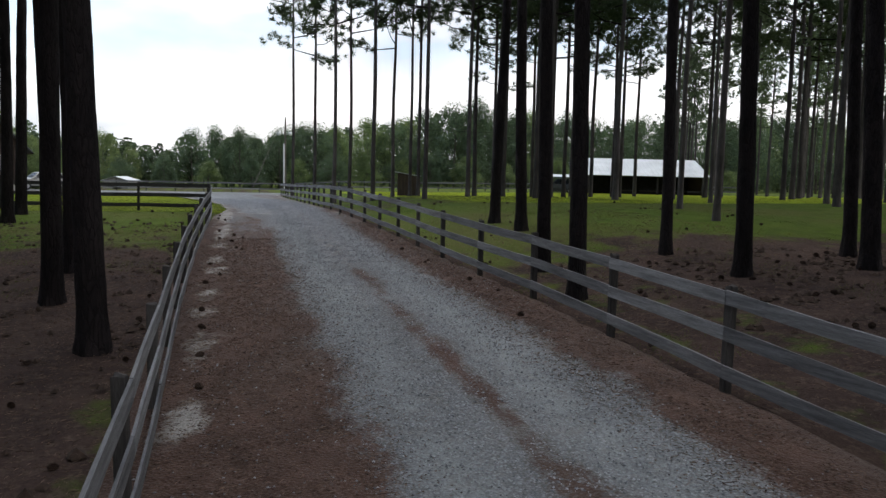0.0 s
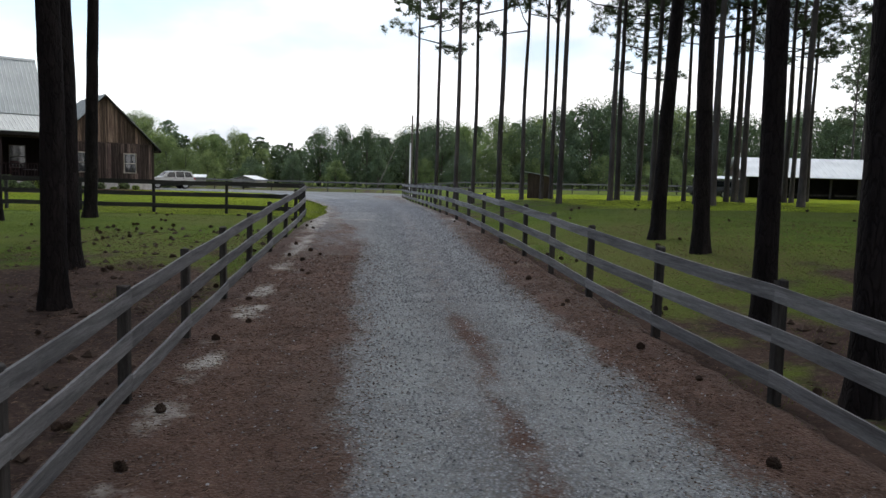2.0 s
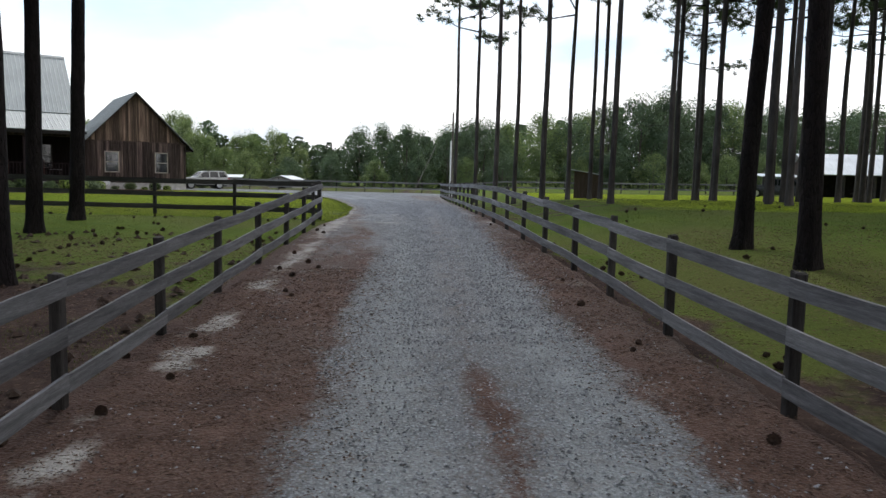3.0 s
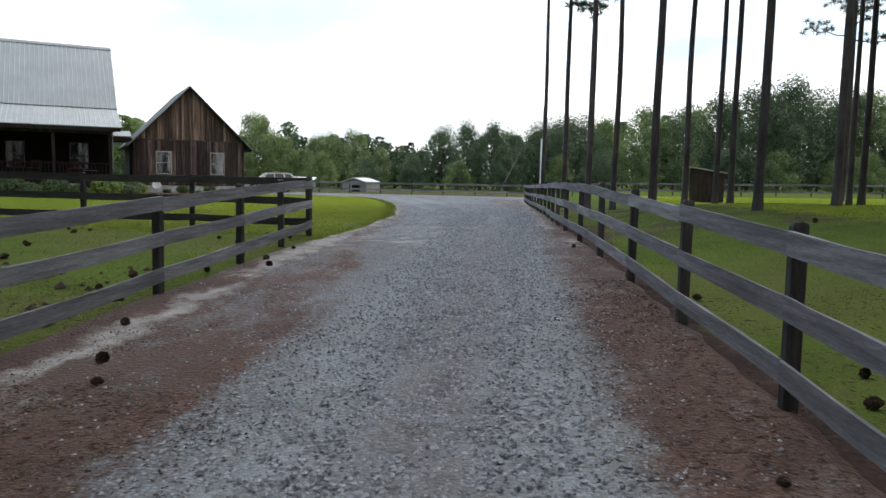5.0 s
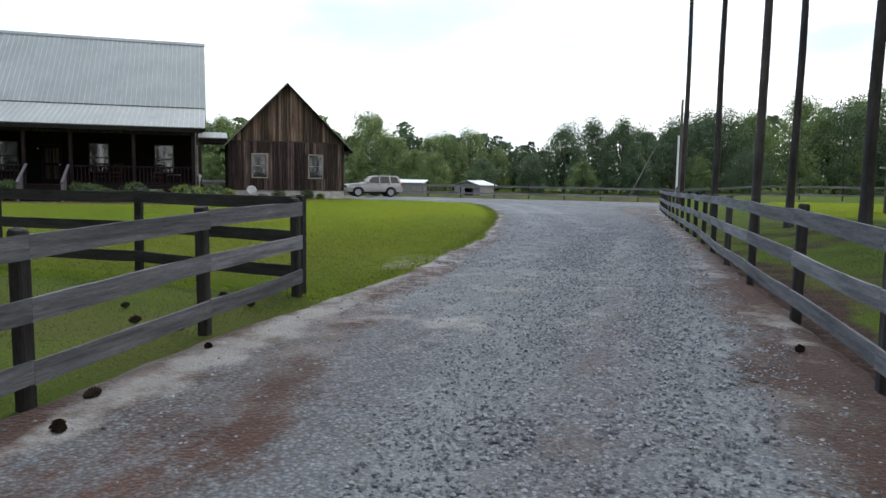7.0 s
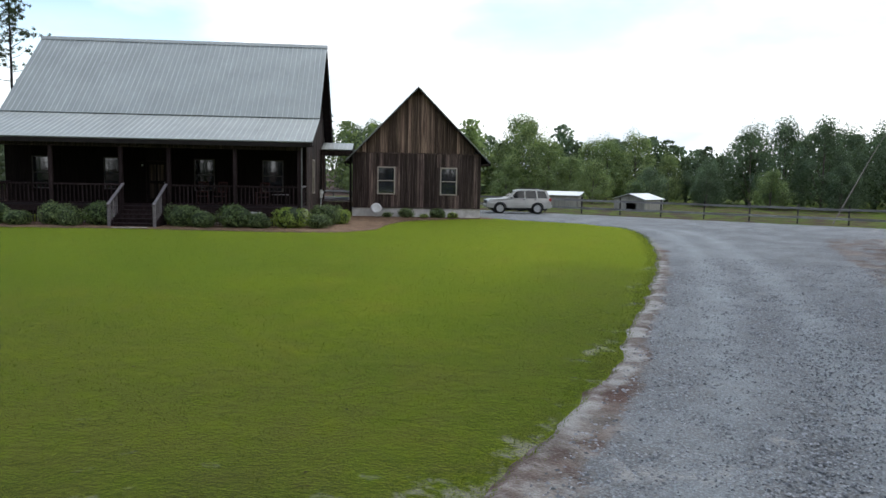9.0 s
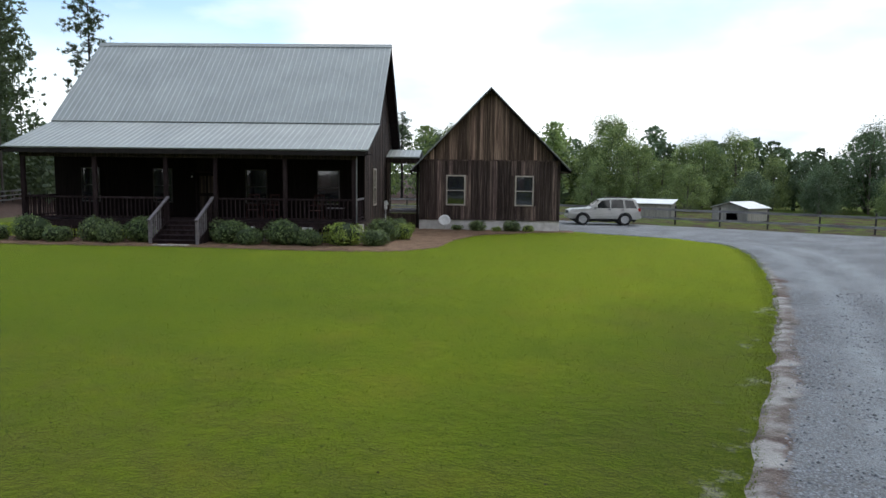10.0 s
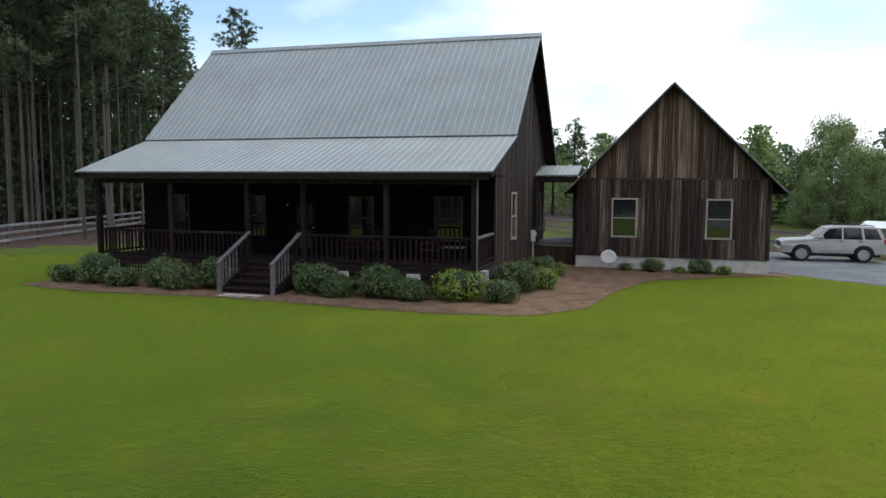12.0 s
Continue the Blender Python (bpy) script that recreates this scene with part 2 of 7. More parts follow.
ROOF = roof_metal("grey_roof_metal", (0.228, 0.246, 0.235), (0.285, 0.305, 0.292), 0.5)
# paler copy of ROOF for the rib crests: their highlight painted as colour
ROOF_CREST = roof_metal("lit_rib_metal", (0.35, 0.372, 0.36), (0.44, 0.465, 0.45), 0.5)
ROOF_PALE = roof_metal("pale_roof_metal", (0.52, 0.54, 0.53), (0.66, 0.68, 0.67), 0.55)

CAR_PAINT = Net("silver_car_paint", 0.28, 0.45, 0.5)
CAR_PAINT.colour(CAR_PAINT.ramp(CAR_PAINT.noise(CAR_PAINT.coords(), 2.0, 4), 0.3, 0.7, (0.38, 0.375, 0.36), (0.45, 0.445, 0.43)))
CAR_PAINT = CAR_PAINT.m


def window_glass(name, tint, double=1.0):
    n = Net(name, 0.04, 0.0, 0.5 + 0.5 * double)
    n.b.inputs["IOR"].default_value = 1.5
    n.b.inputs["Coat Weight"].default_value = double
    n.b.inputs["Coat Roughness"].default_value = 0.03
    v = n.coords()
    n.colour(n.ramp(n.noise(v, 1.2, 2), 0.3, 0.7, tint, tuple(2.2 * c for c in tint)))
    n.bump(n.noise(v, 2.5, 2), 0.06, 0.02)
    return n.m


GLASS = window_glass("dark_window_glass", (0.010, 0.012, 0.015))
CAR_GLASS = window_glass("tinted_car_glass", (0.006, 0.007, 0.008), 0.0)
BLIND = plain("pale_window_blind", (0.16, 0.16, 0.155), (0.22, 0.22, 0.21), 3.0, 0.7, fine=30, stretch=(0.3, 0.3, 6))

# pine bark: long plates with dark furrows
_b = Net("pine_bark", 0.92, 0.0, 0.12)
_v = _b.coords(scale=(1, 1, 0.26))
_wob = _b.node("ShaderNodeTexNoise")
_wob.inputs["Scale"].default_value, _wob.inputs["Detail"].default_value = 9.0, 4.0
_b.link(_v, _wob.inputs["Vector"])
_add = _b.node("ShaderNodeVectorMath")
_add.operation = "MULTIPLY_ADD"
_b.link(_wob.outputs["Color"], _add.inputs[0])
_add.inputs[1].default_value = (0.16, 0.16, 0.16)
_b.link(_v, _add.inputs[2])
_v = _add.outputs[0]
_pl = _b.voronoi(_v, 15.0, "DISTANCE_TO_EDGE").outputs["Distance"]
# near-black tones carry the backlit look of the near trunks
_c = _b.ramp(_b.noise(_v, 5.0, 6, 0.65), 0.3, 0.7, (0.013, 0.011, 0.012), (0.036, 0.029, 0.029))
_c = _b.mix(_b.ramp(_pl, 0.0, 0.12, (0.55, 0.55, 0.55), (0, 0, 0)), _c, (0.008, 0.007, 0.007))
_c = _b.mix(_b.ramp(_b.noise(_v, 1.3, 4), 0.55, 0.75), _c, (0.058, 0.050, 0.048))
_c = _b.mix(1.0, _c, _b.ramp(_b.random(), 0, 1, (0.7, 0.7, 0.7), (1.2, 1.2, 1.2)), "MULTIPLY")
_b.colour(_c)
_b.bump(_b.math("ADD", _b.math("MINIMUM", _pl, 0.16), _b.math("MULTIPLY", _b.noise(_v, 22.0, 4), 0.08)), 0.9, 0.10)
BARK = _b.m
BARK_ROW = plain("paler_pine_bark", (0.045, 0.038, 0.036), (0.105, 0.090, 0.084), 3.0, 0.9, fine=16, stretch=(1, 1, 0.25), bump=0.5)
BARK_GREY = plain("grey_brown_bark", (0.07, 0.06, 0.05), (0.15, 0.13, 0.11), 3.0, 0.9, fine=20, stretch=(1, 1, 0.3))

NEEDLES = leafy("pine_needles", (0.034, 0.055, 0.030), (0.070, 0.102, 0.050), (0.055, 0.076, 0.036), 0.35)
# NEEDLES made paler and bluer: distance haze put into the colour
HAZED_NEEDLES = leafy("hazed_pine_needles", (0.075, 0.108, 0.068), (0.12, 0.155, 0.090), (0.10, 0.135, 0.075), 0.35)
# leaf greens lifted, the hazy look of the far treeline painted in
LEAVES = leafy("broad_leaves", (0.095, 0.145, 0.072), (0.330, 0.395, 0.170), (0.195, 0.262, 0.118), 0.42, clump=0.7, deep=0.5)
LEAVES_DEEP = leafy("dark_broad_leaves", (0.062, 0.104, 0.072), (0.165, 0.218, 0.128), (0.105, 0.150, 0.095), 0.40, clump=0.7, deep=0.5)
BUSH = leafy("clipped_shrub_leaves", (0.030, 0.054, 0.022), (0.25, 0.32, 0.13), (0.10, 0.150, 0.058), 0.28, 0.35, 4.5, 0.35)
BUSH_LIGHT = leafy("yellow_green_shrub_leaves", (0.12, 0.180, 0.036), (0.34, 0.42, 0.095), (0.23, 0.30, 0.062), 0.3, 0.4, 4.5, 0.4)
LAWN_BLADE = leafy("lawn_grass_blades", (0.092, 0.135, 0.014), (0.175, 0.220, 0.024), (0.135, 0.160, 0.018), 0.5)
TUFT_BLADE = leafy("coarse_lawn_blades", (0.060, 0.100, 0.012), (0.125, 0.180, 0.020), (0.095, 0.130, 0.016), 0.5)
WILD_BLADE = leafy("rough_grass_blades", (0.085, 0.120, 0.026), (0.15, 0.18, 0.05), (0.14, 0.14, 0.05), 0.45)


# ground outside the drive: lawn, rough grass, pine straw, by painted weights and noise
def ground_material():
    n = Net("grass_and_pine_straw", 0.95, 0.0, 0.03)
    n.b.inputs["Sheen Weight"].default_value = 0.0
    n.b.inputs["Sheen Roughness"].default_value = 0.30
    n.b.inputs["Sheen Tint"].default_value = (0.62, 0.74, 0.05, 1)
    v = n.coords(world=True)
    big, mid, fine = n.noise(v, 0.16, 4), n.noise(v, 1.1, 5, 0.6), n.noise(v, 26.0, 4, 0.7)
    lawn = n.ramp(n.noise(v, 0.45, 5), 0.3, 0.7, (0.046, 0.084, 0.010), (0.086, 0.128, 0.013))
    lawn = n.mix(n.ramp(n.noise(v, 0.8, 6, 0.65), 0.50, 0.68, (0, 0, 0), (0.8, 0.8, 0.8)), lawn, (0.105, 0.108, 0.022))
    lawn = n.mix(n.ramp(n.noise(v, 3.2, 5, 0.7), 0.50, 0.70, (0, 0, 0), (0.6, 0.6, 0.6)), lawn, (0.040, 0.062, 0.012))
    lawn = n.mix(n.ramp(n.noise(v, 11.0, 5, 0.7), 0.50, 0.68, (0, 0, 0), (0.55, 0.55, 0.55)), lawn, (0.145, 0.165, 0.022))
    lawn = n.mix(1.0, lawn, n.ramp(n.noise(v, 60.0, 3, 0.7), 0.3, 0.7, (0.5, 0.5, 0.5), (1.5, 1.5, 1.5)), "MULTIPLY")
    # the dry weight also carries the lawn's painted sheen and shade
    dry = n.math("ADD", n.attr("dry"), n.math("MULTIPLY", n.math("SUBTRACT", n.noise(v, 0.55, 6, 0.66), 0.5), 1.7))
    lawn = n.mix(1.0, lawn, n.ramp(dry, 0.05, 0.95, (0.63, 0.70, 0.86), (1.52, 1.30, 0.90)), "MULTIPLY")
    thin = n.math("ADD", n.attr("straw"), n.math("MULTIPLY", n.math("SUBTRACT", n.noise(v, 2.4, 6, 0.68), 0.5), 1.1))
    lawn = n.mix(n.ramp(thin, 0.28, 0.62, (0, 0, 0), (0.75, 0.75, 0.75)), lawn, (0.064, 0.058, 0.022))
    bare = n.math("ADD", n.attr("bare"), n.math("MULTIPLY", n.math("SUBTRACT", n.noise(v, 2.1, 6, 0.68), 0.5), 2.4))
    lawn = n.mix(n.ramp(bare, 0.70, 0.95, (0, 0, 0), (0.8, 0.8, 0.8)), lawn, (0.27, 0.25, 0.215))
    rough = n.ramp(mid, 0.3, 0.7, (0.060, 0.092, 0.017), (0.105, 0.145, 0.026))
    rough = n.mix(n.ramp(big, 0.45, 0.62), rough, (0.105, 0.115, 0.035))
    straw = n.ramp(mid, 0.3, 0.7, (0.042, 0.030, 0.027), (0.090, 0.061, 0.050))
    straw = n.mix(n.ramp(n.noise(v, 7.0, 5, 0.7), 0.52, 0.68), straw, (0.122, 0.090, 0.073))
    weight = n.math("ADD", n.attr("straw"), n.math("MULTIPLY", n.math("SUBTRACT", n.noise(v, 0.7, 6, 0.65), 0.5), 1.5))
    rough = n.mix(n.ramp(weight, 0.42, 0.62), rough, straw)
    lw = n.math("ADD", n.attr("lawn"), n.math("MULTIPLY", n.math("SUBTRACT", mid, 0.5), 0.35))
    on_lawn = n.ramp(lw, 0.42, 0.58)
    n.link(n.math("MULTIPLY", on_lawn, 0.9), n.b.inputs["Sheen Weight"])
    col = n.mix(on_lawn, rough, lawn)
    col = n.mix(1.0, col, n.ramp(fine, 0.3, 0.7, (0.72, 0.72, 0.72), (1.22, 1.22, 1.22)), "MULTIPLY")
    n.colour(col)
    n.bump(n.math("ADD", fine, n.math("MULTIPLY", n.noise(v, 5.0, 4), 1.2)), 0.6, 0.04)
    return n.m


def drive_material():
    n = Net("gravel_and_red_dirt", 0.95, 0.0, 0.15)
    n.b.inputs["Sheen Weight"].default_value = 0.13
    n.b.inputs["Sheen Roughness"].default_value = 0.3
    n.b.inputs["Sheen Tint"].default_value = (0.85, 0.84, 0.82, 1)
    v = n.coords(world=True)
    ve = n.coords(world=True, scale=(1.0, 0.5, 1.0))
    mid, fine = n.noise(v, 1.4, 6, 0.62), n.noise(v, 70.0, 3, 0.7)
    cells = n.voronoi(v, 34.0)
    stone = n.ramp(cells.outputs["Color"], 0.1, 0.9, (0.112, 0.124, 0.134), (0.315, 0.341, 0.361))
    stone = n.mix(n.ramp(cells.outputs["Distance"], 0.25, 0.75), stone, (0.111, 0.105, 0.102))
    stone = n.mix(n.ramp(n.noise(ve, 0.7, 5), 0.42, 0.66, (0, 0, 0), (0.42, 0.42, 0.42)), stone, (0.318, 0.336, 0.338))
    stone = n.mix(n.math("MULTIPLY", n.attr("crown"), n.ramp(n.noise(v, 1.7, 5, 0.65), 0.3, 0.6, (0.35, 0.35, 0.35), (0.9, 0.9, 0.9))), stone, n.ramp(cells.outputs["Color"], 0.1, 0.9, (0.075, 0.072, 0.074), (0.24, 0.235, 0.235)))
    tw = n.math("MULTIPLY", n.attr("track"), n.ramp(n.noise(v, 2.0, 5, 0.65), 0.3, 0.65, (0.2, 0.2, 0.2), (0.75, 0.75, 0.75)))
    stone = n.mix(tw, stone, (0.322, 0.346, 0.352))
    stone = n.mix(n.ramp(n.noise(v, 3.1, 6, 0.7), 0.50, 0.70, (0, 0, 0), (0.42, 0.42, 0.42)), stone, (0.178, 0.162, 0.145))
    dirt = n.ramp(mid, 0.3, 0.7, (0.062, 0.036, 0.028), (0.128, 0.076, 0.058))
    dirt = n.mix(n.ramp(n.noise(ve, 0.5, 5), 0.5, 0.68), dirt, (0.092, 0.065, 0.053))
    dirt = n.mix(n.ramp(n.noise(v, 18.0, 5, 0.75), 0.56, 0.7, (0, 0, 0), (0.8, 0.8, 0.8)), dirt, (0.178, 0.133, 0.107))
    soil = n.ramp(n.noise(v, 2.2, 6, 0.7), 0.35, 0.66, (0.095, 0.078, 0.066), (0.290, 0.252, 0.222))
    pale = n.math("ADD", n.attr("pale"), n.math("MULTIPLY", n.math("SUBTRACT", n.noise(v, 0.9, 5, 0.65), 0.5), 1.3))
    dirt = n.mix(n.ramp(pale, 0.40, 0.62), dirt, soil)
    sand = n.ramp(mid, 0.3, 0.7, (0.296, 0.281, 0.259), (0.429, 0.414, 0.385))
    wob = n.math("SUBTRACT", n.noise(ve, 1.5, 6, 0.68), 0.5)
    gw = n.math("ADD", n.attr("gravel"), n.math("MULTIPLY", wob, 1.6))
    gw = n.math("ADD", gw, n.math("MULTIPLY", n.math("SUBTRACT", n.noise(v, 24.0, 4, 0.7), 0.5), 0.9))
    col = n.mix(n.ramp(gw, 0.35, 0.65), dirt, stone)
    sw = n.math("ADD", n.attr("sand"), n.math("MULTIPLY", n.math("SUBTRACT", n.noise(v, 1.9, 6, 0.66), 0.5), 2.6))
    col = n.mix(n.ramp(sw, 0.52, 0.98, (0, 0, 0), (0.9, 0.9, 0.9)), col, sand)
    col = n.mix(1.0, col, n.ramp(fine, 0.3, 0.7, (0.72, 0.72, 0.72), (1.22, 1.22, 1.22)), "MULTIPLY")
    n.colour(col)
    n.bump(n.math("ADD", n.math("MULTIPLY", cells.outputs["Distance"], -0.6), n.noise(v, 9.0, 5, 0.7)), 0.7, 0.03)
    return n.m


GROUND = ground_material()
DRIVE = drive_material()
MULCH = plain("red_pine_straw_mulch", (0.122, 0.070, 0.040), (0.245, 0.155, 0.092), 2.2, 0.95, fine=34, vary=0.3, bump=0.6)

n_ = Net("gravel_stone", 0.9, 0.0, 0.2)
n_.colour(n_.ramp(n_.island(), 0.0, 1.0, (0.10, 0.104, 0.112), (0.42, 0.43, 0.45)))
STONE = n_.m
n_ = Net("brown_chips", 0.95, 0.0, 0.1)
n_.colour(n_.ramp(n_.island(), 0.0, 1.0, (0.040, 0.027, 0.021), (0.205, 0.152, 0.126)))
CHIP = n_.m
n_ = Net("dry_straw_bits", 0.95, 0.0, 0.1)
n_.colour(n_.ramp(n_.island(), 0.0, 1.0, (0.06, 0.04, 0.032), (0.30, 0.215, 0.165)))
STRAW = n_.m

# ---- mesh helpers ----
def mesh_object(name, bm, material, smooth=False):
    me = bpy.data.meshes.new(name)
    bm.normal_update()
    bm.to_mesh(me)
    bm.free()
    if material:
        me.materials.append(material)
    if smooth:
        me.shade_smooth()
    return new(name, me)


def part(name, bm, material, parent, label="", smooth=False):
    ob = mesh_object(name, bm, material, smooth)
    ob.parent = parent
    if label:
        ob["label"] = label
    return ob


def shared(name, me, parent, m=None, label=""):
    """A part on mesh data that alike parts share."""
    ob = new(name, me)
    ob.parent = parent
    if m is not None:
        ob.matrix_basis = m
    if label:
        ob["label"] = label
    return ob


def thing(name, m, label, category, group="", kind=""):
    ob = new(name)
    ob.empty_display_size = 0.2
    ob.matrix_basis = m
    return tagged(ob, label, category, group, kind)


def box(bm, lo, hi, bevel=0.0):
    r = bmesh.ops.create_cube(bm, size=1.0)
    for v in r["verts"]:
        v.co = Vector([(a + b) / 2 + c * (b - a) for a, b, c in zip(lo, hi, v.co)])
    if bevel:
        es = list({e for v in r["verts"] for e in v.link_edges})
        bmesh.ops.bevel(bm, geom=es, offset=bevel, segments=1, affect="EDGES")
    return bm


def boxed(lo, hi, bevel=0.0):
    return box(bmesh.new(), lo, hi, bevel)


def beam(bm, a, b, w, h, up=(0, 0, 1)):
    """A bar of width w and height h from a to b."""
    a, b = Vector(a), Vector(b)
    d = (b - a).normalized()
    s = d.cross(Vector(up)).normalized()
    u = s.cross(d)
    vs = [bm.verts.new(p + s * i * w / 2 + u * j * h / 2) for p in (a, b) for i, j in ((-1, -1), (1, -1), (1, 1), (-1, 1))]
    for f in ((3, 2, 1, 0), (4, 5, 6, 7), (0, 1, 5, 4), (1, 2, 6, 5), (2, 3, 7, 6), (3, 0, 4, 7)):
        bm.faces.new([vs[i] for i in f])
    return bm


def tube(bm, pts, radii, sides=8, cap=True):
    """A round bar through pts with a radius at each."""
    rings = []
    for i, p in enumerate(pts):
        p = Vector(p)
        d = (Vector(pts[min(i + 1, len(pts) - 1)]) - Vector(pts[max(i - 1, 0)])).normalized()
        s = d.cross(Vector((0.3, 0.9, 0.12))).normalized()
        u = s.cross(d)
        rings.append([bm.verts.new(p + radii[i] * (math.cos(a) * s + math.sin(a) * u)) for a in (2 * math.pi * k / sides for k in range(sides))])
    for r0, r1 in zip(rings, rings[1:]):
        for k in range(sides):
            bm.faces.new((r0[k], r0[(k + 1) % sides], r1[(k + 1) % sides], r1[k]))
    if cap:
        bm.faces.new(rings[0][::-1])
        bm.faces.new(rings[-1])
    bmesh.ops.recalc_face_normals(bm, faces=bm.faces)
    return bm


def prism(bm, outline, axis, lo, hi):
    """An outline in the plane across axis (0 x, 1 y, 2 z), drawn out from lo to hi."""
    def at(p, w):
        q = list(p)
        q.insert(axis, w)
        return q
    a, b = [bm.verts.new(at(p, lo)) for p in outline], [bm.verts.new(at(p, hi)) for p in outline]
    bm.faces.new(a[::-1])
    bm.faces.new(b)
    for i in range(len(a)):
        j = (i + 1) % len(a)
        bm.faces.new((a[i], a[j], b[j], b[i]))
    bmesh.ops.recalc_face_normals(bm, faces=bm.faces)
    return bm


def soup(name, verts, faces, material, parent=None):
    me = bpy.data.meshes.new(name)
    me.from_pydata(verts, [], faces)
    me.materials.append(material)
    ob = new(name, me)
    ob.parent = parent
    return ob


def soup_mesh(name, verts, faces, material):
    me = bpy.data.meshes.new(name)
    me.from_pydata(verts, [], faces)
    me.materials.append(material)
    return me


# ---- ground ----
def ease(a, b, x):
    t = np.clip((np.asarray(x, float) - a) / (b - a), 0, 1)
    return t * t * (3 - 2 * t)


PROFILE = [(-80, -1.2), (0, -0.42), (9, -0.15), (16, 0.06), (24, 0.33), (30, 0.5), (34, 0.53), (45, 0.4), (57, 0.22), (85, 0.0), (400, 0.0)]


def height(x, y):
    x, y = np.asarray(x, float), np.asarray(y, float)
    z = np.interp(y, [p[0] for p in PROFILE], [p[1] for p in PROFILE])
    z = z + 0.02 * (np.clip(x, -5, 8) - 3.5) * (1 - ease(14, 30, y))
    z = z - 0.17 * ease(6.5, 7.3, x) * (1 - ease(4.6, 6.9, y))
    z = z + 0.20 * ease(7.4, 9.6, x) * ease(15, 20, y) * (1 - ease(42, 56, y))
    return z + 0.42 * ease(6.8, 14, x) + 0.25 * ease(14, 45, x)


def ground_z(x, y):
    return float(height(x, y))


LEFT_EDGE = [(-16, 0.55), (5, 0.55), (12, 0.45), (20, 0.45), (27, 0.6), (30.5, 0.85), (33.3, 1.05), (37.3, 0.92), (40, 0.72), (42.2, 0.46), (45.5, 0.02), (49.3, -0.68), (52, -1.12), (55.8, -1.9), (60, -2.95), (65.4, -4.45), (69, -5.8), (71.6, -7.2), (73.2, -10.0), (73.5, -14.6), (73.8, -16.0), (74.2, -31.0), (84, -31.0)]
RIGHT_EDGE = [(-16, 9.2), (-3, 8.4), (4.5, 7.25), (7, 6.9), (12.5, 6.85), (17.4, 6.6), (22, 6.5), (27, 6.3), (32, 6.05), (40, 5.9), (54, 5.7), (68, 5.5), (70, 6.6), (84, 7.5)]


def edge(table, y):
    return np.interp(y, [p[0] for p in table], [p[1] for p in table])


def spread(near_lo, near_hi, step, far_lo, far_hi):
    out = list(np.arange(near_lo, near_hi + 1e-6, step))
    s, a = step, near_hi
    while a < far_hi:
        s *= 1.25
        a += s
        out.append(a)
    s, a = step, near_lo
    while a > far_lo:
        s *= 1.25
        a -= s
        out.insert(0, a)
    return np.array(out)


def grid_faces(rows, cols):
    i = np.arange(rows * cols).reshape(rows, cols)
    return np.stack([i[:-1, :-1], i[:-1, 1:], i[1:, 1:], i[1:, :-1]], -1).reshape(-1, 4).tolist()


def weights(me, name, values):
    me.attributes.new(name, "FLOAT", "POINT").data.foreach_set("value", np.asarray(values, np.float32).ravel())


gx, gy = spread(-46, 60, 0.6, -1600, 1600), spread(-14, 98, 0.6, -900, 2400)
X, Y = np.meshgrid(gx, gy)
rng = np.random.default_rng(5)
Z = height(X, Y) + rng.normal(0, 0.012, X.shape) * np.where((X < 1.5) & (Y > 31), 0.3, 1.0) * (np.hypot(X, Y - 40) < 80)
inside = (X > edge(LEFT_EDGE, Y) - 0.3) & (X < edge(RIGHT_EDGE, Y) + 0.3) & (Y > -16) & (Y < 84.5)
Z = Z - 0.03 * inside
ground = soup("ground", np.stack([X, Y, Z], -1).reshape(-1, 3).tolist(), grid_faces(*X.shape), GROUND)
ground.data.shade_smooth()
tagged(ground, "flat grassy ground with rough grass and pine straw", "ground", kind="structure")
lawn_w = ease(-48, -36, X) * (1 - ease(1.0, 3.0, X)) * ease(30.5, 33.0, Y) * (1 - ease(74, 80, Y))
lawn_w = np.maximum(lawn_w, 0.75 * ease(8, 14, X) * ease(26, 34, Y) * (1 - ease(70, 90, Y)))
straw_w = np.maximum((1 - ease(14, 26, Y)) * (1 - ease(-1.0, 1.5, X - 0)) * 1.3, (1 - ease(13, 22, Y)) * ease(6, 8, X) * (0.60 + 0.22 * ease(9, 12, X)))
straw_w = np.maximum(straw_w, 0.95 * ease(5.2, 5.6, X) * (1 - ease(6.5 - 0.15 * ease(18, 24, Y), 7.5 - 0.6 * ease(18, 24, Y), X)) * (1 - ease(30, 48, Y)))
straw_w = np.maximum(straw_w, 0.6 * (1 - ease(-0.4, 0.7, np.abs(X - 0.6))) * (1 - ease(27, 31, Y)))
straw_w = np.maximum(straw_w, 0.9 * (1 - ease(-52, -42, X)))
straw_w = np.maximum(straw_w, 0.48 * ease(-18, -11, X) * ease(32, 33, Y) * (1 - ease(36, 47, Y)) * (1 - 0.25 * ease(-2, 0.5, X)))
straw_w = np.maximum(straw_w, 0.40 * np.exp(-((X + 3.0) / 2.0) ** 2 - ((Y - 50.3) / 2.4) ** 2))
straw_w = np.maximum(straw_w, 0.36 * ease(-4.0, -1.2, X - edge(LEFT_EDGE, Y)) * ease(38, 41, Y) * (1 - ease(50, 56, Y)))
straw_w = np.maximum(straw_w, 0.44 * ease(81, 85, Y) * (1 - ease(104, 120, Y)) * (1 - ease(4, 10, X)))
weights(ground.data, "lawn", lawn_w)
weights(ground.data, "straw", straw_w + 0.08)
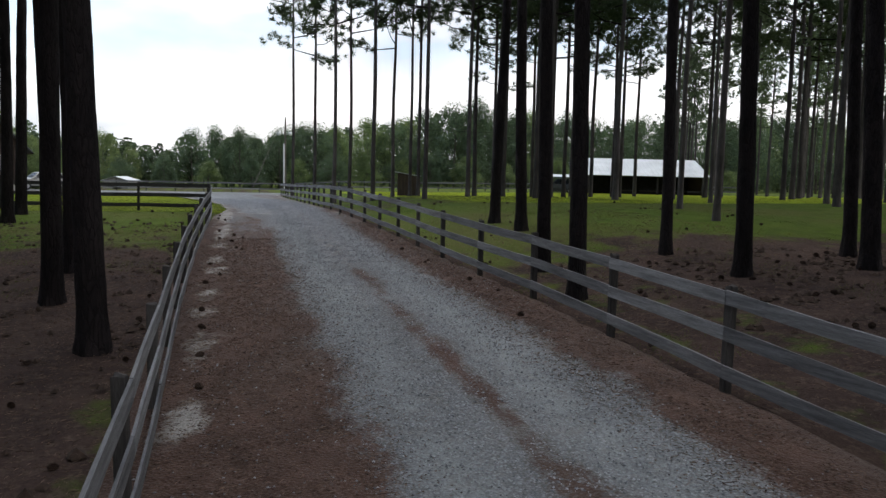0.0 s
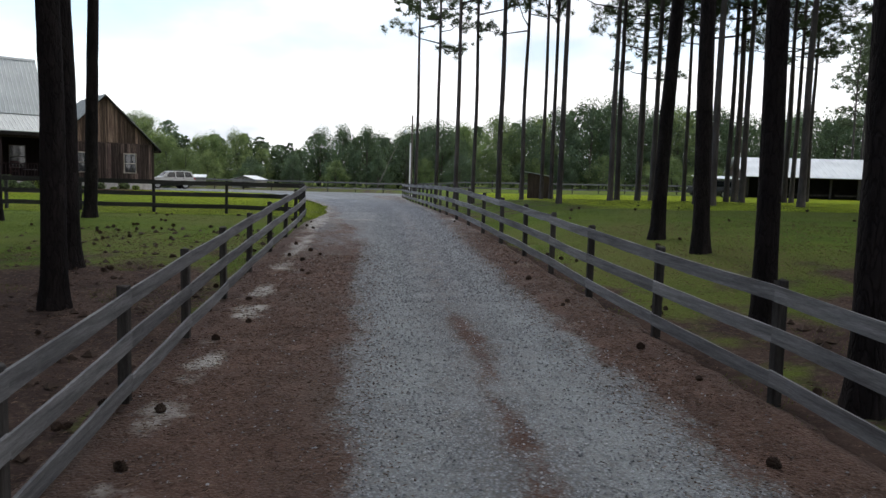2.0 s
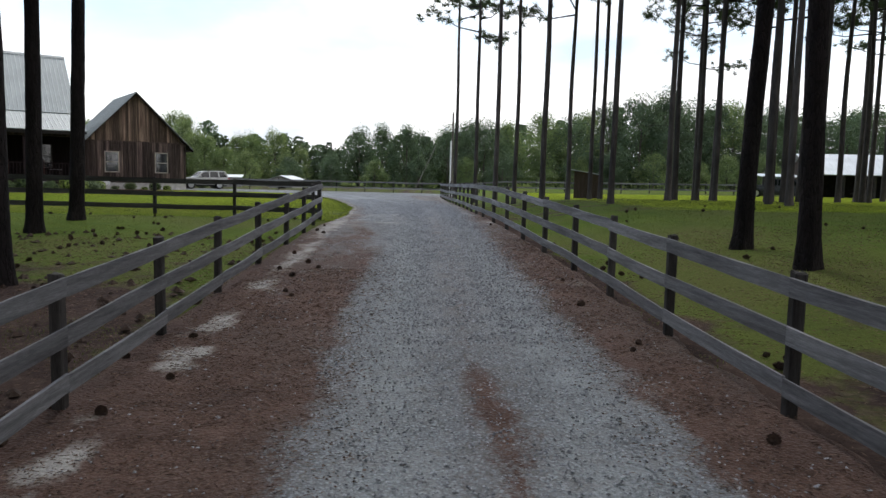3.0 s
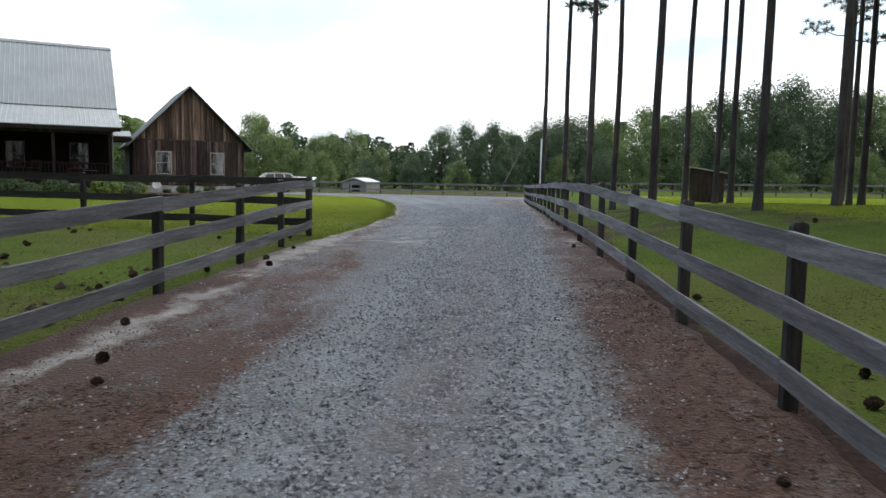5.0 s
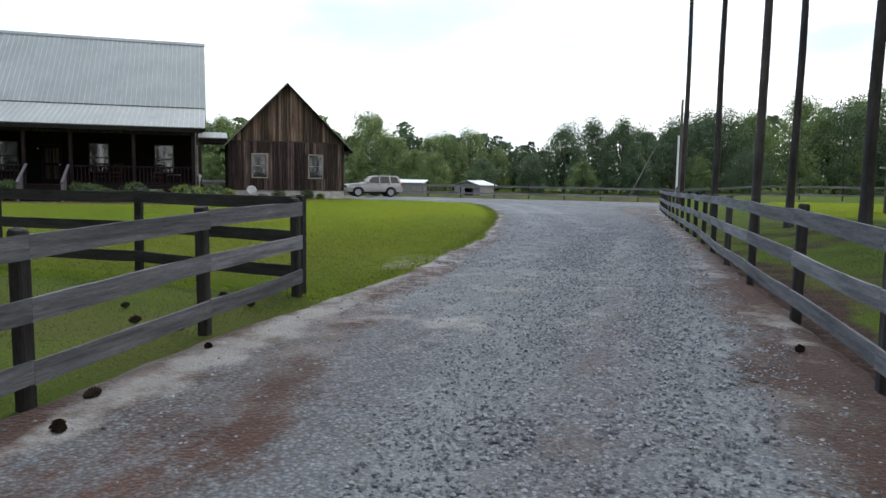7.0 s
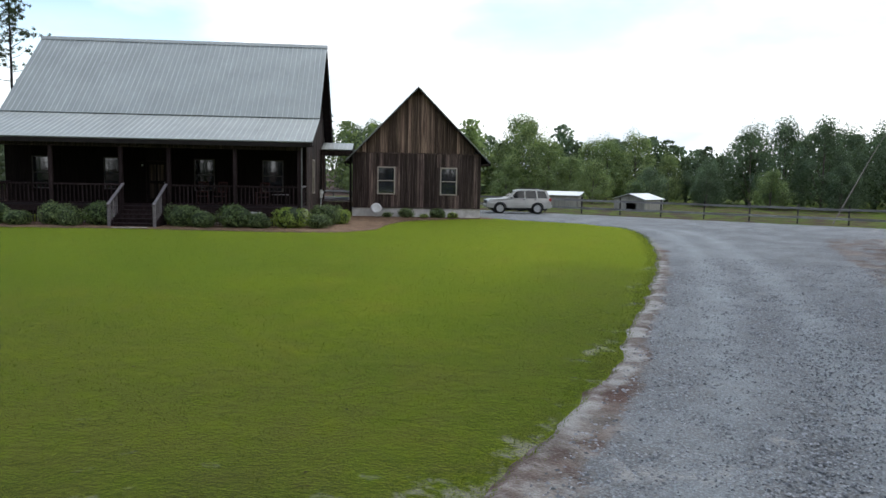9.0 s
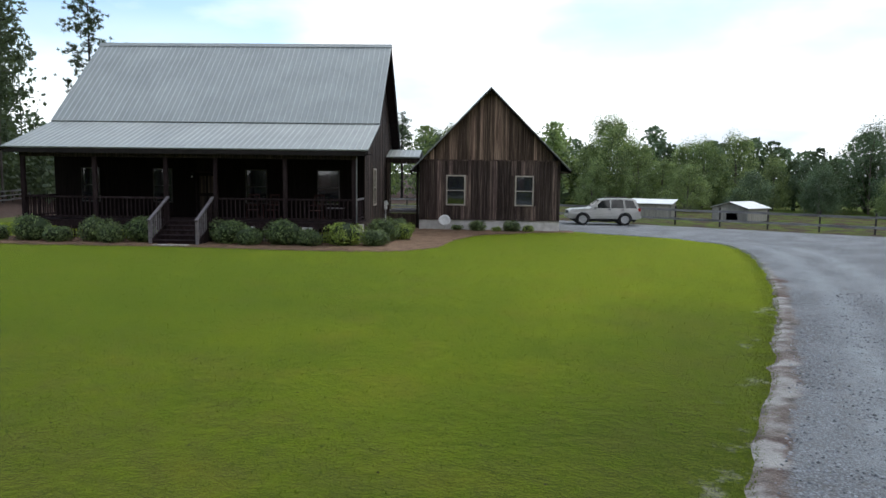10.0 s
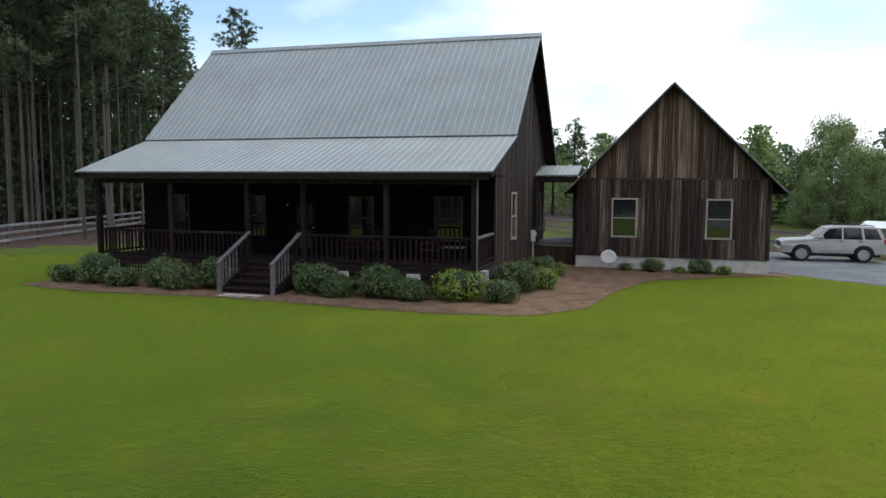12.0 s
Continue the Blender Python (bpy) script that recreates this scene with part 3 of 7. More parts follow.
# drier, yellower lawn by the drive; far sheen and wood shade painted in
dry_light_w = ease(-15, -3.5, X) * ease(33, 37, Y) * (0.50 + 0.22 * ease(38, 43, Y) + 0.28 * ease(47, 54, Y)) * (1 - 0.25 * ease(58, 66, Y)) + 0.42 * ease(48, 58, Y) * ease(-26, -15, X)
by_drive = ease(-4.5, -1.0, X - edge(LEFT_EDGE, Y)) * ease(37, 40, Y) * (1 - ease(50, 57, Y))
dry_light_w = dry_light_w * (1 - 0.75 * by_drive)
ragged = 0.80 * np.exp(-((X - edge(LEFT_EDGE, Y) + 0.1) / 0.5) ** 2) * ease(33, 35, Y) * (1 - ease(54, 62, Y))
weights(ground.data, "bare", ragged + 0.48 * ease(-5, -2.5, X) * (1 - ease(0.4, 1.2, X)) * ease(32, 33.5, Y) * (1 - ease(35.6, 37.5, Y)))
weights(ground.data, "dry", np.clip(dry_light_w, 0, 1))

# the gravel drive, which widens into the yard past the lawn
ry = np.concatenate([np.arange(-14, 70, 0.25), np.arange(70, 75, 0.08), np.arange(75, 84, 0.5)])
rs = np.linspace(0, 1, 41)
left = edge(LEFT_EDGE, ry) + np.array([0.12 * noise.fractal((0.0, 0.25 * y, 3.1), 0.6, 2.0, 3) + (0.13 * noise.noise((2.0, 0.9 * y, 7.0)) + 0.06 * noise.noise((4.0, 2.7 * y, 0))) * float(ease(30, 33, y)) for y in ry])
right = edge(RIGHT_EDGE, ry) + np.array([0.12 * noise.noise((9.0, 1.3 * y, 0)) for y in ry])
RX = left[:, None] * (1 - rs) + right[:, None] * rs
RY = np.repeat(ry[:, None], len(rs), 1)
ruts = -0.02 * np.exp(-((RX - 3.35) / 0.35) ** 2) - 0.02 * np.exp(-((RX - 4.95) / 0.35) ** 2)
RZ = height(RX, RY) + 0.018 + ruts * (RY < 45) + np.random.default_rng(8).normal(0, 0.006, RX.shape)
RZ[:, 0] -= 0.05
RZ[:, -1] -= 0.05
drive = soup("driveway", np.stack([RX, RY, RZ], -1).reshape(-1, 3).tolist(), grid_faces(*RX.shape), DRIVE)
drive.data.shade_smooth()
tagged(drive, "grey gravel driveway with reddish dirt verges and sandy patches", "driveway", kind="structure")
g_lo = np.interp(RY, [5, 17, 21, 24, 27, 30, 34, 40, 84], [2.85, 2.75, 2.6, 2.7, 2.45, 2.0, 1.5, 0.9, -40])
g_hi = np.interp(RY, [5, 9, 14, 17, 24, 29, 40, 51, 60, 66, 71, 74, 84], [5.6, 5.65, 5.45, 5.3, 5.2, 5.15, 5.0, 4.6, 3.7, 3.0, 2.9, 6.5, 8.0])
gravel_w = ease(-0.7, 0.6, RX - g_lo) * (1 - ease(-0.5, 0.8, RX - g_hi))
gravel_w = gravel_w - 0.68 * (1 - 0.15 * ease(7, 14, RY)) * np.exp(-((RX - 4.2) / 0.29) ** 2) * (1 - ease(15, 19, RY))
gravel_w = gravel_w - 0.34 * np.exp(-((RX - 4.15) / 0.30) ** 2) * ease(14, 19, RY) * (1 - ease(36, 46, RY))
gravel_w = np.maximum(gravel_w, 0.46 * ease(16, 25, RY) * ease(0.9, 1.5, RX) * (1 - 0.6 * ease(5.3, 5.9, RX)))
lawn_side = RX - left[:, None]
gravel_w = gravel_w - 0.95 * np.exp(-((lawn_side - 0.15) / (0.30 + 0.16 * (1 - ease(38, 42, RY)))) ** 2) * ease(30, 34, RY) * (1 - ease(56, 68, RY))
weights(drive.data, "gravel", gravel_w)
bend = np.interp(RY, [30, 42, 60], [0, 1, 1])
tracks = (1 - bend) * (np.exp(-((RX - 3.35) / 0.36) ** 2) + np.exp(-((RX - 4.95) / 0.36) ** 2))
tracks = tracks + bend * (np.exp(-((lawn_side - 1.5) / 0.4) ** 2) + np.exp(-((lawn_side - 3.1) / 0.4) ** 2))
weights(drive.data, "track", tracks)
crown = np.exp(-((RX - 4.15) / 0.42) ** 2) * ease(15, 20, RY) * (1 - ease(34, 44, RY))
crown = np.maximum(crown, 0.8 * np.exp(-((RX - 2.05) / 0.55) ** 2) * ease(18, 22, RY) * (1 - ease(29, 33, RY)))
crown = np.maximum(crown, 0.7 * np.exp(-((RX - 5.45) / 0.35) ** 2) * ease(16, 20, RY) * (1 - ease(32, 40, RY)))
weights(drive.data, "crown", crown)
weights(drive.data, "pale", np.maximum((0.50 - 0.22 * (1 - ease(2.4, 3.2, RX)) * (1 - ease(26, 29, RY))) * ease(16, 23, RY) * (1 - 0.25 * ease(4.6, 5.6, RX)), (0.44 + 0.12 * ease(41, 46, RY)) * ease(29, 33, RY) * (1 - ease(0.4, 1.0, lawn_side))))
spots = np.array([max(0.0, noise.noise((6.0, 0.75 * y, 2.0)) * 1.9 + 0.30) for y in ry])[:, None]
sand_w = (0.34 + 0.92 * np.minimum(spots, 1.0)) * np.exp(-((RX - 1.15) / 0.27) ** 2) * ease(2, 6, RY) * (1 - ease(31, 33, RY))
from_lawn = RX - left[:, None]
streaks = np.array([[noise.noise((0.8 * x, 1.6 * y, 5.0)) * 1.3 + 0.9 * noise.noise((1.4 * x, 3.7 * y, 1.0)) for x in row[:14]] + [0.0] * (len(rs) - 14) for y, row in zip(ry, RX)])
sand_w = np.maximum(sand_w, np.clip(0.80 + 0.6 * streaks, 0.25, 1.15) * np.exp(-((from_lawn - 0.16) / (0.27 + 0.05 * np.clip(streaks, -1, 1))) ** 2) * ease(29, 32, RY) * (1 - 0.35 * ease(48, 66, RY)))
sand_w = np.maximum(sand_w, 0.7 * np.exp(-((RX - 5.35) / 0.4) ** 2) * ease(30, 36, RY))
sand_w = np.maximum(sand_w, 0.95 * np.exp(-((RX - 2.75) / 0.55) ** 2 - ((RY - 30.6) / 0.9) ** 2))
# a pale washed tongue of sand beside the fence, and one that crosses to the lawn's corner
tongue = np.interp(RY, [21, 24, 26.2, 28, 31, 33], [1.05, 1.28, 1.33, 1.16, 1.25, 1.30])
sand_w = np.maximum(sand_w, 0.98 * np.exp(-((RX - tongue) / (0.22 + 0.16 * ease(26, 30, RY))) ** 2) * ease(20.5, 22.5, RY) * (1 - ease(31.5, 33.5, RY)))
sand_w = np.maximum(sand_w, 0.85 * np.exp(-((RX - 5.75) / 0.25) ** 2 - ((RY - 31.5) / 1.4) ** 2))
sand_w = np.maximum(sand_w, 0.70 * np.exp(-((from_lawn - 0.45) / 0.32) ** 2) * ease(29, 31, RY) * (1 - ease(36, 41, RY)))
sand_w = np.maximum(sand_w, 0.12 + 0.36 * ease(28.5, 31, RY) * (1 - ease(37, 41, RY)) * (1 - ease(4.2, 5.0, RX)))
weights(drive.data, "sand", sand_w)

# ---- fences ----
def post_mesh(name, w, tall, material, seed):
    bm = boxed((-w / 2, -w / 2, -0.25), (w / 2, w / 2, tall), 0.012)
    r = random.Random(seed)
    for v in bm.verts:
        if v.co.z > 0.5:
            v.co += Vector((r.uniform(-0.006, 0.006), r.uniform(-0.006, 0.006), r.uniform(-0.015, 0.015)))
    me = bpy.data.meshes.new(name)
    bm.to_mesh(me)
    bm.free()
    me.materials.append(material)
    return me


def fence(points, side, tall, boards, wood_board, wood_post, label, seed, post=0.10, over=0.04, sink=0.0):
    """Posts at points; plank rails on the side (+1 or -1) to the left of the run; boards: (lower, upper) heights."""
    r = random.Random(seed)
    top = thing("fence", pose(points[0][0], points[0][1], 0), label, "fence", "plank fences")
    base = Vector((points[0][0], points[0][1], 0))
    posts = [post_mesh("post", post, tall + over, wood_post, seed + i) for i in range(4)]
    pts = [Vector((x, y, ground_z(x, y) - sink * float(1 - ease(9, 16, y)))) - base for x, y in points]
    for p, q in zip(pts, pts[1:] + [pts[-1] * 2 - pts[-2]]):
        turn = math.atan2((q - p).y, (q - p).x)
        shared("post", posts[r.randrange(4)], top, Matrix.Translation(p) @ Euler((r.uniform(-0.012, 0.012), r.uniform(-0.02, 0.02), turn + r.uniform(-0.05, 0.05))).to_matrix().to_4x4())
    for p, q in zip(pts, pts[1:]):
        d = (q - p).normalized()
        s = Vector((-d.y, d.x, 0)).normalized() * side
        for lo, hi in boards:
            bm = bmesh.new()
            n = 7
            rings = []
            sag, bow = r.uniform(-0.014, 0.006), r.uniform(-0.012, 0.012)
            e0, e1 = r.uniform(-0.012, 0.012), r.uniform(-0.012, 0.012)
            for i in range(n):
                t = i / (n - 1)
                c = p.lerp(q, t) + s * (post / 2 + 0.014 + bow * math.sin(math.pi * t))
                dz = sag * math.sin(math.pi * t) + e0 * (1 - t) + e1 * t
                th = 0.0125
                rings.append([bm.verts.new(c + s * a + Vector((0, 0, b + dz + r.uniform(-0.004, 0.004)))) for a, b in ((-th, lo), (th, lo), (th, hi), (-th, hi))])
            for a, b in zip(rings, rings[1:]):
                for k in range(4):
                    bm.faces.new((a[k], a[(k + 1) % 4], b[(k + 1) % 4], b[k]))
            bm.faces.new(rings[0][::-1])
            bm.faces.new(rings[-1])
            bmesh.ops.recalc_face_normals(bm, faces=bm.faces)
            # the object's own x axis runs along the board, for the grain
            turn = Matrix.Rotation(math.atan2(d.y, d.x), 4, "Z")
            m = Matrix.Translation(p) @ turn
            bm.transform(m.inverted())
            ob = part("board", bm, wood_board, top)
            ob.matrix_basis = m
    return top


RAILS = ((0.175, 0.325), (0.585, 0.735), (0.995, 1.145))
LEFT_RAILS = ((0.15, 0.305), (0.555, 0.71), (0.95, 1.105))
LEFT_FENCE = [(0.93, y) for y in (-9.3, -6.8, -4.3, -1.8, 0.7, 3.2)] + [(0.90, 5.5), (0.84, 7.9), (0.76, 10.3), (0.70, 12.68), (0.66, 15.05), (0.64, 17.45), (0.63, 19.87), (0.64, 22.55), (0.67, 25.2), (0.67, 27.68), (0.62, 29.72), (0.54, 31.7)]
RIGHT_FENCE = [(9.6, -7.8), (9.1, -5.3), (8.6, -2.9), (8.12, -0.4), (7.7, 2.05), (7.27, 4.5), (6.83, 6.95), (6.82, 9.5), (6.8, 12.3), (6.62, 14.8), (6.52, 17.4), (6.50, 19.9), (6.43, 22.15), (6.31, 24.6), (6.21, 27.1), (6.10, 29.6), (5.98, 32.05), (5.87, 34.5), (5.83, 37.0), (5.82, 39.5), (5.82, 42.0), (5.80, 44.5), (5.75, 47.0), (5.70, 49.5), (5.65, 52.0), (5.6, 54.5), (5.55, 57.0), (5.5, 59.5), (5.47, 62.0), (5.44, 64.5), (5.4, 67.0)]
fence(LEFT_FENCE, -1, 1.10, LEFT_RAILS, FENCE_WOOD, POST_WOOD, "weathered grey three-board fence along the gravel drive", 11, sink=0.06)
fence(RIGHT_FENCE, 1, 1.15, RAILS, FENCE_WOOD, POST_WOOD, "weathered grey three-board fence beside the pine wood", 31)
CROSS = [(-2.3 - 2.55 * i, 32.55 + 0.10 * i) for i in range(16)]
fence([(0.48, 31.93)] + CROSS, 1, 1.13, RAILS, BACKLIT_FENCE, BACKLIT_FENCE, "backlit-dark three-board fence across the edge of the lawn", 51)
BACK = [(-44 + 3.0 * i, 86.2 - 0.05 * i) for i in range(38)]
fence(BACK, -1, 1.25, ((0.35, 0.5), (0.95, 1.1)), FENCE_WOOD, POST_WOOD, "grey two-rail board fence behind the gravel yard", 71)
FAR_LEFT = [(-44 - 2.6 * i, 46.5 + 2.0 * i) for i in range(14)]
fence(FAR_LEFT, -1, 1.15, RAILS, FENCE_WOOD, POST_WOOD, "grey board fence in front of the dense pines", 91)

# ---- trees ----
def needle_tuft(vs, fs, c, size, count, r, wide=0.03):
    """A clump of needles: thin slivers that fan out from c."""
    for _ in range(count):
        d = Vector((r.gauss(0, 1), r.gauss(0, 1), r.gauss(0.25, 0.8))).normalized()
        s = d.cross(Vector((r.gauss(0, 1), r.gauss(0, 1), r.gauss(0, 1)))).normalized() * wide
        a = c + d * size * r.uniform(0.0, 0.25)
        b = c + d * size * r.uniform(0.75, 1.1)
        k = len(vs)
        vs += [tuple(a - s), tuple(a + s), tuple(b)]
        fs.append((k, k + 1, k + 2))


def pine_crown(seed, low, tall, count=17, reach=2.9, needles=20, wide=0.042, material=NEEDLES):
    """Meshes of a pine's branches and needles, for a trunk of that height: bare boughs that end in rounded clumps."""
    r = random.Random(seed)
    bm, vs, fs = bmesh.new(), [], []
    for i in range(count):
        z = low + (tall - 0.6 - low) * ((i + r.random()) / count) ** 0.85
        up = (z - low) / (tall - low)
        a = i * 2.4 + r.uniform(-0.6, 0.6)
        n = reach * (1.0 - 0.55 * up) * r.uniform(0.55, 1.15)
        rise = r.uniform(-0.05, 0.35) + 0.45 * up
        base = Vector((0, 0, z))
        out = Vector((math.cos(a), math.sin(a), 0))
        p1 = base + out * n * 0.5 + Vector((0, 0, n * 0.5 * rise - 0.08))
        p2 = base + out * n + Vector((0, 0, n * rise + 0.10 * n))
        tube(bm, [base, p1, p2], [0.05 * (1 - 0.5 * up), 0.03, 0.012], 4, cap=False)
        for k in range(r.randint(9, 13)):
            c = p2 + Vector((r.gauss(0, 0.42), r.gauss(0, 0.42), r.gauss(0.05, 0.26)))
            needle_tuft(vs, fs, c, r.uniform(0.28, 0.42), needles, r, wide)
        side = out.cross(Vector((0, 0, 1)))
        for k in range(r.randint(1, 3)):
            q = p1.lerp(p2, r.uniform(0.0, 0.6))
            e = q + side * r.choice((-1, 1)) * r.uniform(0.4, 0.9) + Vector((0, 0, r.uniform(0, 0.4)))
            tube(bm, [q, e], [0.02, 0.01], 3, cap=False)
            for j in range(r.randint(3, 5)):
                needle_tuft(vs, fs, e + Vector((r.gauss(0, 0.28), r.gauss(0, 0.28), r.gauss(0.05, 0.2))), r.uniform(0.26, 0.4), needles, r, wide)
    for k in range(16):
        needle_tuft(vs, fs, Vector((r.gauss(0, 0.45), r.gauss(0, 0.45), tall - r.uniform(0, 1.6))), 0.38, needles, r, wide)
    me = bpy.data.meshes.new("branchwork")
    bm.to_mesh(me)
    bm.free()
    me.materials.append(BARK)
    return me, soup_mesh("crown", vs, fs, material)


CROWNS = [pine_crown(100 + i, 10.0 + 0.4 * i, 20.0, 17 + (i % 3), 2.8 + 0.2 * (i % 3)) for i in range(6)]

FINE_CROWNS = [pine_crown(170 + i, 8.6 + 0.5 * i, 20.0, 22 + i, 3.0, 36, 0.02) for i in range(4)]

STAND_CROWNS = [pine_crown(190 + i, 8.4 + 0.5 * i, 20.0, 20, 2.7, 11, 0.06, HAZED_NEEDLES) for i in range(3)]


def pine_trunk(d, tall, seed, sides=12, rings=16, flare=1.35, bend=0.05):
    r = random.Random(seed)
    bm = bmesh.new()
    ph, amp = r.uniform(0, 6.28), bend * r.uniform(0.4, 1.0)
    rows = []
    for i in range(rings):
        t = (i / (rings - 1)) ** 1.5
        z = tall * t - 0.2 * (i == 0)
        rad = 0.5 * d * (1 - 0.78 * t ** 1.3) + 0.5 * d * (flare - 1) * math.exp(-max(z, 0) / 0.28)
        off = Vector((math.cos(ph), math.sin(ph), 0)) * amp * math.sin(2.2 * math.pi * t) + Vector((math.sin(ph), math.cos(ph), 0)) * amp * 0.5 * math.sin(5 * math.pi * t)
        off *= min(1, z / 3.0) if z > 0 else 0
        ring = []
        for k in range(sides):
            a = 2 * math.pi * k / sides
            bark = 1 + (0.07 if sides > 14 else 0.03) * noise.noise((3.2 * math.cos(a) + seed, 3.2 * math.sin(a), z * 1.6)) + (0.06 * noise.noise((9 * math.cos(a), 9 * math.sin(a) + seed, z * 4.0)) if sides > 14 else 0)
            if z < 0.6:
                bark += 0.14 * max(0, 0.6 - max(z, 0)) * math.sin(a * 5 + seed)
            ring.append(bm.verts.new(off + Vector((rad * bark * math.cos(a), rad * bark * math.sin(a), z))))
        rows.append(ring)
    for a, b in zip(rows, rows[1:]):
        for k in range(sides):
            bm.faces.new((a[k], a[(k + 1) % sides], b[(k + 1) % sides], b[k]))
    return bm


def pine(x, y, d, tall=20.0, lean=(0.0, 0.0), seed=0, fine=False, label="tall straight pine with dark bare trunk and high crown", crowns=None, bark=None):
    shear = Matrix.Identity(4)
    shear[0][2], shear[1][2] = lean
    tree = thing("pine_tree", pose(x, y, ground_z(x, y)), label, "tree", "pines")
    bm = pine_trunk(d, tall, seed, 24 if fine else 12, 60 if fine else 16)
    bm.transform(shear)
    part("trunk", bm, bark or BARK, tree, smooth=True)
    crowns = crowns or CROWNS
    b, c = crowns[seed % len(crowns)]
    k = tall / 20.0
    r = random.Random(seed)
    turn = pose(0, 0, 0, 0, 0, r.uniform(0, 360))
    loc = Matrix.Translation((lean[0] * 14, lean[1] * 14, 0)) @ turn @ Matrix.Diagonal((k, k, k, 1))
    shared("branchwork", b, tree, loc)
    shared("crown", c, tree, loc)
    return tree


NEAR = "thick old pine with dark plated bark beside the fence"
# beside the drive, to its right
pine(7.50, 12.0, 0.31, 21, (-0.016, 0), 3, True, NEAR)
pine(8.12, 14.9, 0.30, 20, (-0.02, 0), 4, True, NEAR)
pine(9.80, 20.4, 0.34, 21, (-0.03, 0), 5, True, NEAR)
pine(9.85, 22.9, 0.34, 21, (0.025, 0), 6, True, NEAR)
pine(11.5, 15.4, 0.27, 21, (-0.02, 0), 7, True, NEAR)
pine(11.3, 12.4, 0.33, 21, (-0.026, 0), 8, True, NEAR)
pine(15.5, 14.0, 0.30, 20, (-0.045, 0), 9, True)
pine(14.2, 12.15, 0.37, 21, (-0.07, 0), 10, True, NEAR)
# beside the drive, to its left
pine(-0.14, 10.35, 0.36, 21, (-0.014, 0), 11, True, NEAR)
pine(-1.34, 13.6, 0.33, 21, (0.024, 0), 12, True, NEAR)
pine(-2.84, 20.35, 0.40, 21, (-0.011, 0), 13, True, NEAR)
pine(-1.67, 16.9, 0.35, 20, (-0.008, 0), 14, True)
pine(-5.50, 26.6, 0.36, 21, (0.014, 0), 15, True)
pine(-5.86, 29.5, 0.38, 21, (0.036, 0), 16, True)
pine(-7.9, 28.0, 0.30, 21, (0.0, 0), 17)
# the row along the far right of the drive
for i, (px, py, pd, pl) in enumerate(((6.7, 71.0, 0.40, 0.004), (7.18, 55.3, 0.34, 0.004), (7.54, 46.5, 0.34, 0.003), (8.77, 48.3, 0.32, 0.004), (9.25, 42.2, 0.36, 0.005), (11.8, 48.8, 0.34, 0.004), (12.75, 47.7, 0.30, 0.003), (13.2, 47.2, 0.32, 0.003), (11.35, 38.2, 0.34, 0.006), (14.9, 41.7, 0.36, 0.004))):
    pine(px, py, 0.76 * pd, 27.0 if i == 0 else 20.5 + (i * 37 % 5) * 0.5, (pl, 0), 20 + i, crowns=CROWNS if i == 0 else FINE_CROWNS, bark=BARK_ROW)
# the open wood to the right
WOOD = [(21.3, 35.5, 0.34), (19.6, 27.0, 0.26), (24.3, 31.4, 0.22), (30.5, 30.5, 0.30), (29.0, 28.3, 0.36), (38.0, 40.8, 0.32), (33.6, 57.8, 0.42), (37.2, 60.5, 0.36), (17.7, 36.3, 0.30), (31.4, 53.0, 0.34), (16.6, 45.6, 0.32), (18.0, 44.0, 0.28), (18.9, 46.4, 0.34), (20.2, 42.8, 0.30), (22.6, 44.8, 0.30), (19.6, 50.4, 0.32), (24.8, 48.2, 0.34), (25.9, 67.0, 0.36), (22.0, 57.0, 0.32), (36.5, 47.0, 0.34), (43.0, 52.0, 0.36), (41.0, 44.0, 0.34), (47.0, 45.0, 0.36), (52.0, 50.0, 0.36), (45.0, 38.0, 0.32), (26.5, 38.0, 0.26), (33.0, 36.5, 0.32), (36.0, 32.0, 0.30), (40.0, 33.0, 0.32), (28.0, 22.0, 0.30), (34.0, 25.0, 0.32), (22.0, 18.0, 0.30), (26.0, 16.5, 0.34), (19.0, 13.0, 0.32), (31.0, 18.0, 0.34), (50.0, 33.0, 0.34), (55.0, 42.0, 0.36), (58.0, 56.0, 0.36), (49.0, 60.0, 0.38), (54.0, 66.0, 0.38), (62.0, 48.0, 0.36), (44.0, 27.0, 0.34), (17.0, 21.0, 0.26)]
r_ = random.Random(76)
while len(WOOD) < 82:
    px, py = r_.uniform(40, 100), r_.uniform(28, 100)
    if 0.62 * px < py < 1.5 * px and not (33 < px < 58 and 55 < py < 92):
        WOOD.append((px, py, r_.uniform(0.3, 0.42)))
r_ = random.Random(75)
while len(WOOD) < 96:
    px, py = r_.uniform(16, 44), r_.uniform(26, 62)
    if 0.66 * px + 14 < py < 1.9 * px + 8 and not (33 < px and py > 52):
        WOOD.append((px, py, r_.uniform(0.28, 0.36)))
for i, (px, py, pd) in enumerate(WOOD):
    pine(px, py, 0.92 * pd, 20.0 + (i * 29 % 7) * 0.4, (0.006 * math.sin(i * 2.3), 0), 40 + i, crowns=FINE_CROWNS if i < 20 or i > 81 else STAND_CROWNS, bark=BARK_ROW)


